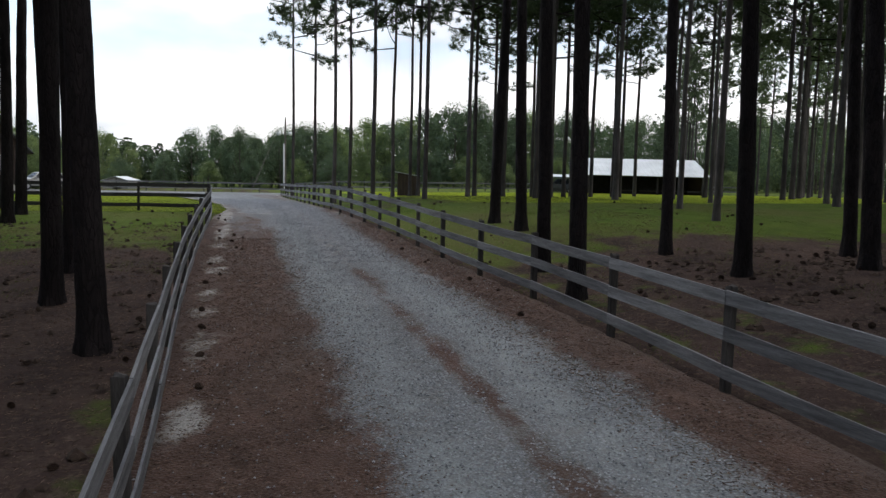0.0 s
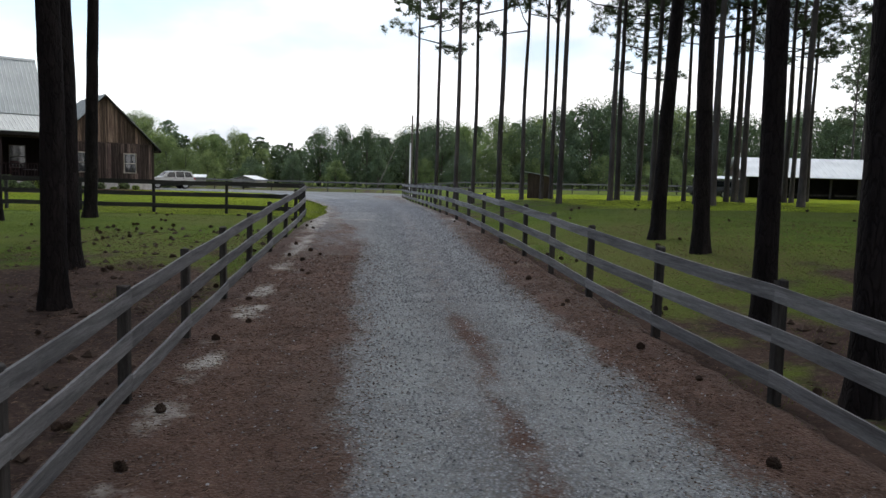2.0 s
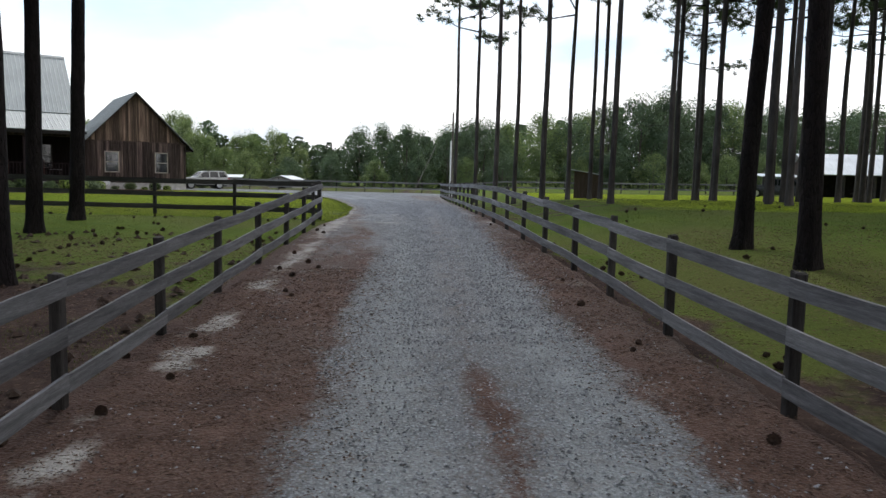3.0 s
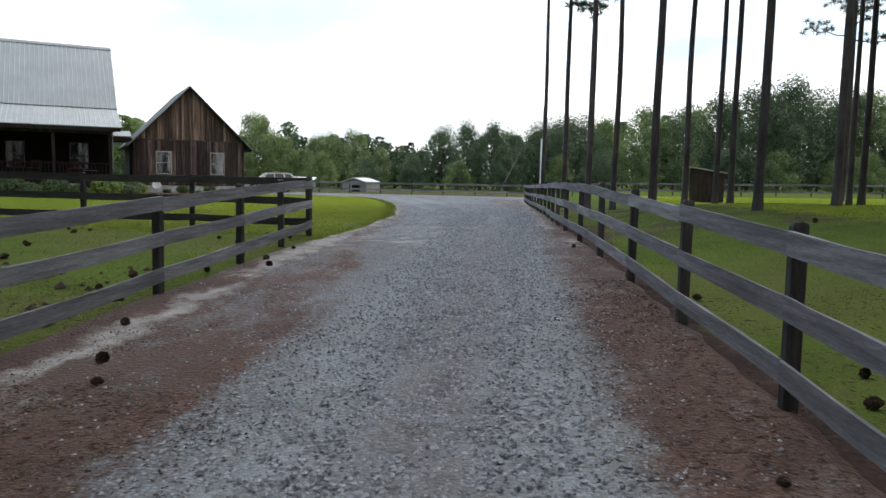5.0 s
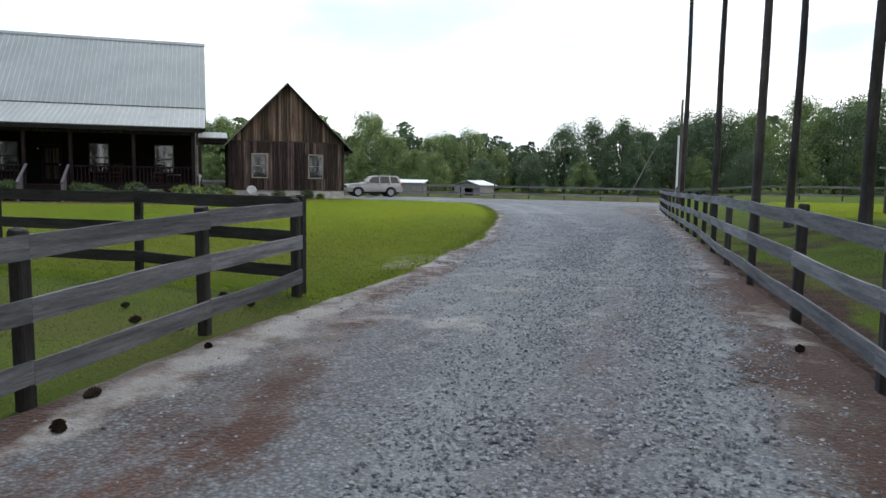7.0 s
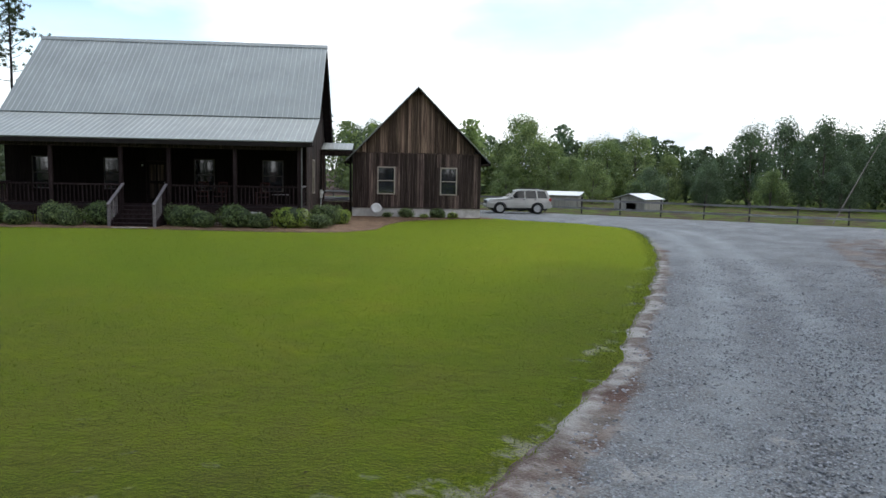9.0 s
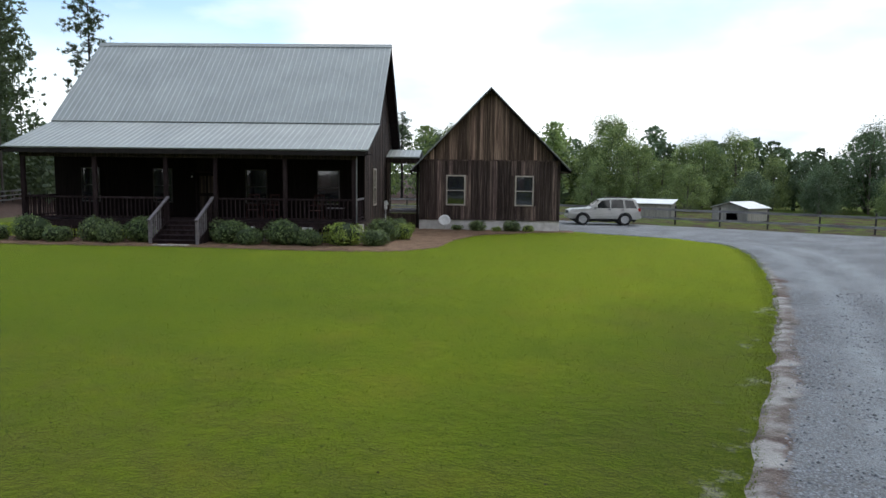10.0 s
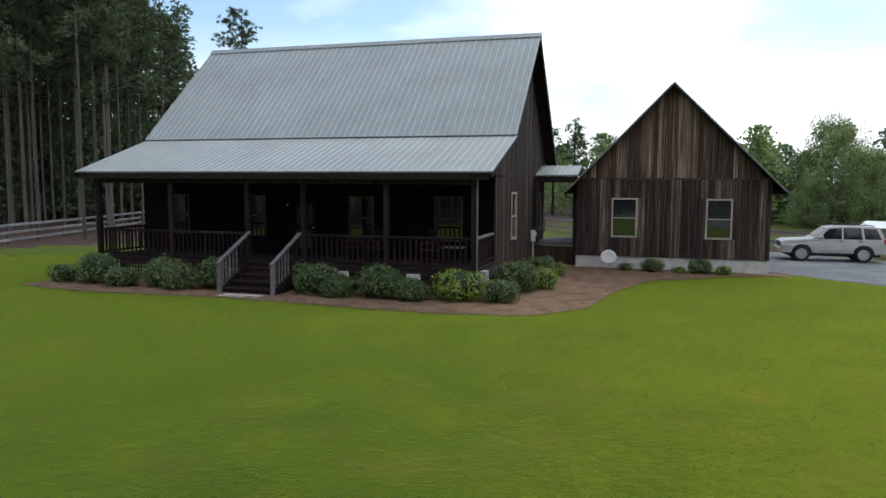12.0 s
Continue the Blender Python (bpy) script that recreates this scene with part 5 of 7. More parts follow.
for x in (SX0 - 0.04, SX1 + 0.04):
    part("stringer", prism(bmesh.new(), [(-1.55, 0.16), (0.26, 0.16), (0.26, 1.10), (0.02, 1.10), (-1.55, 0.42)], 0, x - 0.03, x + 0.03), PORCH_WOOD, house)
    part("newel_post", boxed((x - 0.06, -1.66, 0.2), (x + 0.06, -1.54, 1.27), 0.012), STAIR_WOOD, house)
    part("hand_rail", beam(bmesh.new(), (x, -1.70, 1.27), (x, 0.28, 2.17), 0.13, 0.06), STAIR_WOOD, house, "sun-bleached grey hand rail")
    for k in range(1, 9):
        y = -1.6 + 1.86 * k / 9
        z = 1.27 + 0.88 * k / 9 - 0.03
        lo = 0.45 + 0.70 * k / 9
        part("baluster", boxed((x - 0.022, y - 0.022, lo), (x + 0.022, y + 0.022, z)), STAIR_WOOD if k < 6 else PORCH_WOOD, house)


def window(parent, m, w, h, trim, sash=0.045, blind=False, face=0.10):
    """A sash window at m, x across, z up from its sill, facing -y."""
    win = new("window")
    win.parent = parent
    win.matrix_basis = m
    for lo, hi in (((-w / 2 - face, -0.035, -face), (-w / 2, 0.02, h + face)), ((w / 2, -0.035, -face), (w / 2 + face, 0.02, h + face)), ((-w / 2, -0.035, h), (w / 2, 0.02, h + face))):
        part("frame", boxed(lo, hi, 0.004), trim, win)
    part("sill", boxed((-w / 2, -0.06, -face), (w / 2, 0.02, 0), 0.006), trim, win)
    part("meeting_rail", boxed((-w / 2, -0.005, h * 0.48), (w / 2, 0.03, h * 0.48 + sash), 0.003), trim, win)
    for lo, hi in ((0.0, h * 0.48), (h * 0.48 + sash, h)):
        part("pane", boxed((-w / 2, 0.018 if lo else 0.032, lo), (w / 2, 0.024 if lo else 0.038, hi)), GLASS, win)
    if blind:
        part("blind", boxed((-w / 2 + 0.01, 0.06, h * 0.52), (w / 2 - 0.01, 0.07, h)), BLIND, win)
    # near-black plate for the unlit room behind the panes
    part("reveal", boxed((-w / 2 - 0.01, 0.10, -0.01), (w / 2 + 0.01, 0.12, h + 0.01)), DARK, win)
    return win


for a, b in FRONT_WIN:
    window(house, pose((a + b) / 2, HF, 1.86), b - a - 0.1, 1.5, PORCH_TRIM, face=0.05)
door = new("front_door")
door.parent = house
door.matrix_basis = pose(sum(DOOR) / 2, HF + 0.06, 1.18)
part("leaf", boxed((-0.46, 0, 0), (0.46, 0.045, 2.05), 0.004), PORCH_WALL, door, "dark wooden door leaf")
for a, b, c, d in ((-0.36, -0.04, 0.2, 0.95), (0.04, 0.36, 0.2, 0.95), (-0.36, -0.04, 1.1, 1.9), (0.04, 0.36, 1.1, 1.9)):
    part("panel", boxed((a, -0.012, c), (b, 0.0, d), 0.006), HOUSE_BOARD, door)
kb = bmesh.new()
bmesh.ops.create_icosphere(kb, subdivisions=2, radius=0.035)
part("door_knob", kb, ALLOY, door, smooth=True).location = (0.38, -0.04, 1.0)
for a, b in ((-0.52, -0.46), (0.46, 0.52)):
    part("door_frame", boxed((a, -0.08, 0), (b, 0.04, 2.12)), PORCH_WOOD, door)
part("door_frame", boxed((-0.46, -0.08, 2.06), (0.46, 0.04, 2.12)), PORCH_WOOD, door)
lamp = new("porch_lantern")
lamp.parent = house
lamp.matrix_basis = pose(-8.72, HF - 0.1, 3.1)
part("back_plate", boxed((-0.05, 0.07, -0.1), (0.05, 0.1, 0.12)), GUTTER, lamp)
part("glass", boxed((-0.035, -0.035, -0.1), (0.035, 0.035, -0.02), 0.01), CLEAR_LENS, lamp)
part("cap", boxed((-0.08, -0.08, 0.1), (0.08, 0.08, 0.14), 0.01), GUTTER, lamp)

# side wall toward the garage: windows, downspout, electric meter
for y, w, z, h in ((6.25, 0.85, 1.75, 1.7), (12.6, 0.7, 1.75, 1.6)):
    window(house, pose(HW1 + 0.035, y, z, 0, 0, 90), w, h, TRIM, face=0.09)
part("downspout", tube(bmesh.new(), [(-0.55, 0.22, 4.0), (-0.55, 0.22, 0.4)], [0.028, 0.028], 8), SPOUT, house, "grey metal downspout")
meter = new("electric_meter")
meter.parent = house
meter.matrix_basis = pose(HW1 + 0.06, 10.6, 1.0)
part("box", boxed((-0.04, -0.18, 0.25), (0.12, 0.18, 0.75), 0.01), DISH_GREY, meter)
part("dial", tube(bmesh.new(), [(0.12, 0, 0.58), (0.2, 0, 0.58)], [0.09, 0.08], 14), CLEAR_LENS, meter)
part("conduit", tube(bmesh.new(), [(0.03, 0.05, 0.25), (0.03, 0.05, -0.8)], [0.03, 0.03], 8), DISH_GREY, meter)
part("conduit", tube(bmesh.new(), [(0.03, 0.0, 0.75), (0.03, 0.0, 2.6)], [0.022, 0.022], 8), GUTTER, meter)

# ---- garage ----
GX0, GX1, GY0, GY1 = 1.41, 9.43, 10.70, 18.9
GPK, GPZ, GEZ = 5.42, 8.16, 3.60
garage = thing("garage", HOUSE, "brown weathered board garage with steep gable on a pale block base", "garage")


def gable_z(x):
    return GPZ - abs(x - GPK) * (GPZ - GEZ) / (9.96 - GPK)


part("foundation", boxed((GX0 + 0.01, GY0 + 0.03, -0.05), (GX1 - 0.01, GY1 - 0.03, 0.70), 0.01), CONCRETE, garage, "pale concrete block base")
g_holes = [(2.94, 4.06, 1.52, 3.25), (6.86, 7.94, 1.52, 3.25)]
wall_with_holes(garage, DARK, GX0, GX1, 0.70, 3.90, g_holes, GY0 + 0.03, 0.15)
part("gable_wall", prism(bmesh.new(), [(GX0, 3.9), (GX1, 3.9), (GPK, gable_z(GPK) - 0.12)], 1, GY0 + 0.03, GY0 + 0.18), DARK, garage)
part("gable_wall", prism(bmesh.new(), [(GX0, 0.7), (GX1, 0.7), (GX1, 3.9), (GPK, gable_z(GPK) - 0.12), (GX0, 3.9)], 1, GY1 - 0.18, GY1 - 0.03), HOUSE_BOARD, garage)
for x in (GX0, GX1 - 0.15):
    part("side_wall", boxed((x, GY0 + 0.18, 0.70), (x + 0.15, GY1 - 0.18, 3.98)), HOUSE_BOARD, garage)
for w0, w1 in ((2.94, 4.06), (6.86, 7.94)):
    window(garage, pose((w0 + w1) / 2, GY0 - 0.01, 1.60), w1 - w0 - 0.16, 1.58, TRIM, face=0.075, blind=w0 < 4)


def pitched(parent, x_edge, z_edge, x_top, z_top, y0, y1, material, thick=0.05):
    """A slope whose ridge runs along y."""
    bm = bmesh.new()
    n = Vector((-(z_top - z_edge), 0, x_top - x_edge)).normalized()
    if n.z < 0:
        n = -n
    prof, y = [], y0
    while y < y1 - 1e-6:
        prof += [(min(y + d, y1), h) for d, h in ((0, 0), (0.18, 0), (0.195, 0.02), (0.215, 0.02))]
        y += 0.23
    prof.append((y1, 0))
    rows = [[bm.verts.new(Vector((x, b, z)) + n * h) for b, h in prof] for x, z in ((x_edge, z_edge), (x_top, z_top))]
    low = [[bm.verts.new(Vector((x, b, z)) - n * thick) for b in (y0, y1)] for x, z in ((x_edge, z_edge), (x_top, z_top))]
    for a, b, c, d in zip(rows[0], rows[0][1:], rows[1][1:], rows[1]):
        bm.faces.new((a, b, c, d))
    bm.faces.new((low[0][0], low[0][1], low[1][1], low[1][0]))
    bm.faces.new((rows[0][0], rows[1][0], low[1][0], low[0][0]))
    bm.faces.new((rows[0][-1], rows[1][-1], low[1][1], low[0][1]))
    bm.faces.new([*rows[0], low[0][1], low[0][0]])
    bmesh.ops.recalc_face_normals(bm, faces=bm.faces)
    return part("roof_slope", bm, material, parent)


pitched(garage, 1.0, GEZ, GPK, GPZ, GY0 - 0.38, GY1 + 0.38, ROOF)
pitched(garage, 9.98, GEZ, GPK, GPZ, GY0 - 0.38, GY1 + 0.38, ROOF)
for a, b in (((0.99, GEZ - 0.13), (GPK, GPZ - 0.13)), ((9.99, GEZ - 0.13), (GPK, GPZ - 0.13))):
    part("rake_board", beam(bmesh.new(), (a[0], GY0 - 0.36, a[1]), (b[0], GY0 - 0.36, b[1]), 0.03, 0.17, (0, 1, 0)), GUTTER, garage)
for x, s in ((1.02, -1), (9.96, 1)):
    part("eave_board", boxed((x - 0.02, GY0 - 0.36, GEZ - 0.20), (x + 0.02, GY1 + 0.36, GEZ - 0.04)), GUTTER, garage)
    part("soffit", boxed((min(x, x - s * 0.5), GY0 - 0.34, GEZ - 0.14), (max(x, x - s * 0.5), GY1 + 0.3, GEZ - 0.11)), HOUSE_BOARD, garage)
part("gutter", tube(bmesh.new(), [(0.94, GY0 - 0.35, GEZ - 0.14), (0.94, GY1 + 0.3, GEZ - 0.14)], [0.06, 0.06], 8), GUTTER, garage)
part("downspout", tube(bmesh.new(), [(0.94, GY0 - 0.25, GEZ - 0.16), (1.0, GY0 - 0.22, GEZ - 0.3), (1.33, GY0 - 0.02, GEZ - 0.42), (1.35, GY0 - 0.02, 0.3)], [0.04] * 4, 8), GUTTER, garage)
part("wall_band", boxed((GX0, GY0 - 0.045, 4.06), (GX1, GY0 - 0.03, 4.13)), HOUSE_BOARD, garage)

# ---- covered passage between house and garage ----
passage = thing("covered_passage", HOUSE, "open covered passage with metal roof joining house and garage", "passage")
roof_slope("roof", (11.2, 4.26), (13.2, 4.72), -0.55, 1.38, ROOF, passage)
roof_slope("roof", (15.2, 4.26), (13.2, 4.72), -0.55, 1.38, ROOF, passage)
part("beam", boxed((-0.55, 11.3, 3.92), (1.38, 11.42, 4.18)), HOUSE_BOARD, passage)
part("beam", boxed((-0.55, 14.9, 3.92), (1.38, 15.02, 4.18)), HOUSE_BOARD, passage)
part("post", boxed((-0.50, 11.3, 0.2), (-0.36, 11.44, 3.92), 0.008), HOUSE_BOARD, passage)
part("post", boxed((1.2, 11.3, 0.2), (1.34, 11.44, 3.92), 0.008), HOUSE_BOARD, passage)
part("deck", boxed((-0.55, 11.3, 1.02), (1.38, 15.0, 1.14), 0.006), STAIR_WOOD, passage)
part("skirt", boxed((-0.55, 11.34, 0.1), (1.38, 11.38, 1.0)), HOUSE_BOARD, passage)

# ---- planting bed and pad ----
bu = np.arange(-16.2, 10.4, 0.2)
front = np.array([np.interp(u, [-17.6, -14.4, -12.0, -8.1, -4.4, -2.0, -0.1, 1.8, 3.0, 3.5, 4.7, 7.9, 10.4], [-2.3, -3.0, -3.0, -2.45, -2.75, -2.8, -2.7, -2.1, -0.4, 3.1, 6.7, 9.3, 10.3]) for u in bu]) + np.array([0.14 * noise.fractal((u * 0.8, 1.7, 0.0), 0.6, 2.0, 4) for u in bu])
back = np.where(bu < -0.7, 0.6, 11.2)
bs = np.linspace(0, 1, 14)
BX = np.repeat(bu[:, None], len(bs), 1)
BY = front[:, None] * (1 - bs) + back[:, None] * bs
ca, sa = math.cos(radians(33.3)), math.sin(radians(33.3))
WX, WY = -18.56 + BX * ca - BY * sa, 58.78 + BX * sa + BY * ca
BZ = height(WX, WY) + 0.03 + np.random.default_rng(3).normal(0, 0.012, WX.shape)
BZ[:, 0] -= 0.03
BZ[0, :] -= 0.03
mulch = soup("mulch_bed", np.stack([WX, WY, BZ], -1).reshape(-1, 3).tolist(), grid_faces(*WX.shape), MULCH)
mulch.data.shade_smooth()
tagged(mulch, "reddish pine straw mulch bed along the house", "mulch bed", kind="structure")
pad = mesh_object("step_pad", boxed((-8.50, -2.30, 0.20), (-7.10, -1.72, 0.32), 0.015), CONCRETE)
pad.matrix_basis = HOUSE
tagged(pad, "pale concrete pad at the foot of the steps", "pad")

# ---- parked vehicle ----
def vehicle(name, m, paint, label):
    """An estate-bodied off-roader, nose to -x, wheels on z = 0."""
    car = thing(name, m, label, "car")
    bm = bmesh.new()
    FW, RW, R = -1.38, 1.31, 0.46
    line = [(-2.27, 0.44), (-2.31, 0.60), (-2.29, 0.78), (-2.24, 0.96), (-2.05, 1.04), (-1.5, 1.07), (-0.92, 1.11), (0.5, 1.11), (2.20, 1.12), (2.27, 1.02), (2.30, 0.75), (2.30, 0.50), (2.2, 0.42)]
    arch = [(RW + R * math.cos(a), 0.40 + R * math.sin(a)) for a in np.linspace(0.05, math.pi - 0.05, 9)]
    arch2 = [(FW + R * math.cos(a), 0.40 + R * math.sin(a)) for a in np.linspace(0.05, math.pi - 0.05, 9)]
    outline = line + [(RW + R, 0.40)] + arch + [(RW - R, 0.43), (FW + R, 0.43)] + arch2 + [(FW - R, 0.42)]
    prism(bm, outline, 1, -0.91, 0.91)
    for v in bm.verts:
        k = 1.0 - 0.10 * max(0, (v.co.z - 0.75)) / 0.42 - 0.05 * max(0, 0.6 - v.co.z)
        if v.co.x < -1.9:
            k *= 0.95
        v.co.y *= k
    part("body", bm, paint, car)
    bm = bmesh.new()
    prism(bm, [(-0.95, 1.09), (-0.25, 1.68), (0.2, 1.75), (1.7, 1.76), (1.98, 1.70), (2.24, 1.10)], 1, -0.82, 0.82)
    for v in bm.verts:
        v.co.y *= 1.0 - 0.17 * (v.co.z - 1.14) / 0.6
    part("cabin", bm, paint, car)
    for s in (-1, 1):
        for nm, pts in (("side_window", [(-0.66, 1.13), (-0.18, 1.63), (0.36, 1.68), (0.36, 1.13)]), ("side_window", [(0.44, 1.13), (0.44, 1.68), (1.18, 1.69), (1.25, 1.13)]), ("quarter_window", [(1.36, 1.15), (1.28, 1.68), (1.84, 1.65), (2.06, 1.15)])):
            bm = bmesh.new()
            f = [bm.verts.new((x, s * (0.825 * (1 - 0.17 * (z - 1.14) / 0.6) + 0.004), z)) for x, z in pts]
            g = [bm.verts.new((v.co.x, v.co.y - s * 0.02, v.co.z)) for v in f]
            bm.faces.new(f)
            for i in range(4):
                bm.faces.new((f[i], f[(i + 1) % 4], g[(i + 1) % 4], g[i]))
            bmesh.ops.recalc_face_normals(bm, faces=bm.faces)
            part(nm, bm, CAR_GLASS, car)
        part("roof_rail", tube(bmesh.new(), [(0.0, s * 0.60, 1.76), (0.1, s * 0.60, 1.82), (1.65, s * 0.60, 1.83), (1.75, s * 0.60, 1.77)], [0.018] * 4, 6), PLASTIC, car)
        part("side_cladding", boxed((-0.9, min(s * 0.905, s * 0.925), 0.48), (0.84, max(s * 0.905, s * 0.925), 0.66), 0.006), PLASTIC if paint is not CAR_PAINT else paint, car)
        part("mirror", boxed((-0.62, min(s * 0.86, s * 1.06), 1.16), (-0.46, max(s * 0.86, s * 1.06), 1.30), 0.03), paint, car)
        for x in (0.22, 1.05):
            part("door_handle", boxed((x, min(s * 0.86, s * 0.895), 1.02), (x + 0.18, max(s * 0.86, s * 0.895), 1.06), 0.006), PLASTIC, car)
        part("headlight", boxed((-2.30, min(s * 0.48, s * 0.84), 0.80), (-2.18, max(s * 0.48, s * 0.84), 0.96), 0.02), CLEAR_LENS, car)
        part("tail_light", boxed((2.14, min(s * 0.66, s * 0.86), 0.88), (2.31, max(s * 0.66, s * 0.86), 1.14), 0.02), RED_LENS, car)
        for x in (FW, RW):
            wheel = new("wheel")
            wheel.parent = car
            wheel.matrix_basis = pose(x, s * 0.83, 0.385)
            bm = bmesh.new()
            prof = [(-0.11, 0.26), (-0.115, 0.35), (-0.09, 0.385), (0.09, 0.385), (0.115, 0.35), (0.11, 0.26)]
            rings = [[bm.verts.new((q * math.cos(a), y, q * math.sin(a))) for y, q in prof] for a in (2 * math.pi * k / 24 for k in range(24))]
            for a, b in zip(rings, rings[1:] + rings[:1]):
                for i in range(len(prof)):
                    j = (i + 1) % len(prof)
                    bm.faces.new((a[i], a[j], b[j], b[i]))
            bmesh.ops.recalc_face_normals(bm, faces=bm.faces)
            part("tyre", bm, RUBBER, wheel, smooth=True)
            bm = tube(bmesh.new(), [(0, s * 0.02, 0), (0, s * 0.07, 0)], [0.27, 0.265], 20)
            for k in range(5):
                a = 2 * math.pi * k / 5
                beam(bm, (0.05 * math.cos(a), s * 0.085, 0.05 * math.sin(a)), (0.26 * math.cos(a), s * 0.075, 0.26 * math.sin(a)), 0.05, 0.03)
            part("rim", bm, ALLOY, wheel)
            part("wheel_well", tube(bmesh.new(), [(x, s * 0.55, 0.40), (x, s * 0.62, 0.40)], [0.42, 0.42], 20), PLASTIC, car)
    bm = bmesh.new()
    f = [bm.verts.new(p) for p in ((-0.80, -0.74, 1.20), (-0.80, 0.74, 1.20), (-0.27, 0.63, 1.65), (-0.27, -0.63, 1.65))]
    for v in f:
        v.co += Vector((-0.02, 0, 0.015))
    bm.faces.new(f)
    bmesh.ops.solidify(bm, geom=list(bm.faces), thickness=0.012)
    part("windscreen", bm, CAR_GLASS, car)
    bm = bmesh.new()
    f = [bm.verts.new(p) for p in ((2.205, -0.70, 1.22), (2.02, -0.60, 1.64), (2.02, 0.60, 1.64), (2.205, 0.70, 1.22))]
    bm.faces.new(f)
    bmesh.ops.solidify(bm, geom=list(bm.faces), thickness=0.012)
    part("rear_window", bm, CAR_GLASS, car)
    part("grille", boxed((-2.325, -0.42, 0.76), (-2.26, 0.42, 0.94), 0.01), PLASTIC, car)
    part("front_bumper", boxed((-2.36, -0.82, 0.46), (-2.2, 0.82, 0.66), 0.05), paint, car)
    part("rear_bumper", boxed((2.2, -0.84, 0.46), (2.38, 0.84, 0.68), 0.05), paint, car)
    part("underbody", boxed((-2.0, -0.6, 0.26), (2.1, 0.6, 0.42), 0.02), PLASTIC, car)
    return car


vehicle("suv", pose(-17.6, 81.42, ground_z(-17.6, 81.4) + 0.02, 0, 0, 33.9) @ Matrix.Diagonal((1.03, 1.03, 1.0, 1)), CAR_PAINT, "silver station wagon parked on gravel behind the garage")

# ---- sheds behind the yard ----
def shed(name, m, w, d, lo, hi, walls, roof, label, gable=False, closed=False):
    s = thing(name, m, label, "shed", "yard sheds")
    for nm, a, b in (("wall", (-w / 2, -d / 2, 0), (-w / 2 + 0.06, d / 2, lo)), ("wall", (w / 2 - 0.06, -d / 2, 0), (w / 2, d / 2, lo)), ("wall", (-w / 2 + 0.06, d / 2 - 0.06, 0), (w / 2 - 0.06, d / 2, lo)), ("wall", (-w / 2 + 0.06, -d / 2, 0), (-w * 0.1, -d / 2 + 0.06, lo)), ("wall", (w * 0.22, -d / 2, 0), (w / 2 - 0.06, -d / 2 + 0.06, lo)), ("lintel", (-w * 0.1, -d / 2, lo - 0.3), (w * 0.22, -d / 2 + 0.06, lo))):
        part(nm, boxed(a, b), walls, s)
    if closed:
        part("door", boxed((-w * 0.1, -d / 2 + 0.01, 0), (w * 0.22, -d / 2 + 0.05, lo - 0.3)), walls, s)
    part("floor", boxed((-w / 2 + 0.07, -d / 2 + 0.07, 0.0), (w / 2 - 0.07, d / 2 - 0.07, 0.05)), DARK, s)
    if gable:
        part("gable", prism(bmesh.new(), [(-w / 2, lo), (w / 2, lo), (0, hi)], 1, -d / 2, -d / 2 + 0.06), walls, s)
        part("gable", prism(bmesh.new(), [(-w / 2, lo), (w / 2, lo), (0, hi)], 1, d / 2 - 0.06, d / 2), walls, s)
        for x in (-w / 2 - 0.15, w / 2 + 0.15):
            part("roof", beam(bmesh.new(), (x, 0, lo - 0.02), (0, 0, hi + 0.05), d + 0.3, 0.03, (0, 0, 1)), roof, s)
    else:
        part("roof", beam(bmesh.new(), (0, -d / 2 - 0.25, hi + 0.04), (0, d / 2 + 0.15, lo + 0.04), w + 0.3, 0.05), roof, s)
        for x in (-w / 2, w / 2 - 0.05):
            part("side_fill", prism(bmesh.new(), [(-d / 2 + 0.06, lo), (d / 2, lo), (-d / 2 + 0.06, hi - 0.01)], 0, x, x + 0.05), walls, s)
        part("front_fill", boxed((-w / 2, -d / 2 + 0.001, lo), (w / 2, -d / 2 + 0.05, hi - 0.02)), walls, s)
    return s


shed("shed", pose(-18.75, 94.2, -0.02, 0, 0, 190), 3.6, 2.6, 1.10, 1.38, SHED_GREY, ROOF_PALE, "low grey shed with pale metal roof behind the fence", closed=True)
shed("shed", pose(-11.8, 94.6, -0.02, 0, 0, -18), 3.0, 2.9, 1.02, 1.42, SHED_GREY, ROOF_PALE, "low grey gabled shed with open doorway and pale metal roof", True)
sz = ground_z(15.1, 58.2)
shed("shed", pose(15.1, 58.3, sz, 0, 0, -104), 1.5, 1.75, 1.55, 1.88, BACK_BOARD, ROOF_PALE, "small brown board shed with slanting metal roof", closed=True)

# ---- open barn beyond the wood ----
bz = 0.62
barn = thing("barn", pose(39.7, 74.6, bz, 0, 0, -14), "long open-sided barn with bright metal roof among pines", "barn")
L, D = 13.2, 9.0
roof_slope("front_roof", (-0.4, 2.25), (D / 2, 4.25), -0.4, L + 0.5, ROOF_PALE, barn, rib=0.5)
roof_slope("rear_roof", (D + 0.4, 2.25), (D / 2, 4.25), -0.4, L + 0.5, ROOF_PALE, barn, rib=0.5)
part("rear_wall", boxed((0, D - 0.1, 0), (L, D, 2.4)), BACK_BOARD, barn)
for x in (0.0, L - 0.1):
    part("end_wall", prism(bmesh.new(), [(0.5, 0), (D - 0.1, 0), (D - 0.1, 2.35), (D / 2, 4.15), (0.5, 2.55)], 0, x, x + 0.1), BACK_BOARD, barn)
for i in range(6):
    part("post", boxed((0.05 + i * (L - 0.3) / 5, 0.1, 0), (0.25 + i * (L - 0.3) / 5, 0.28, 2.3), 0.01), POST_WOOD, barn)
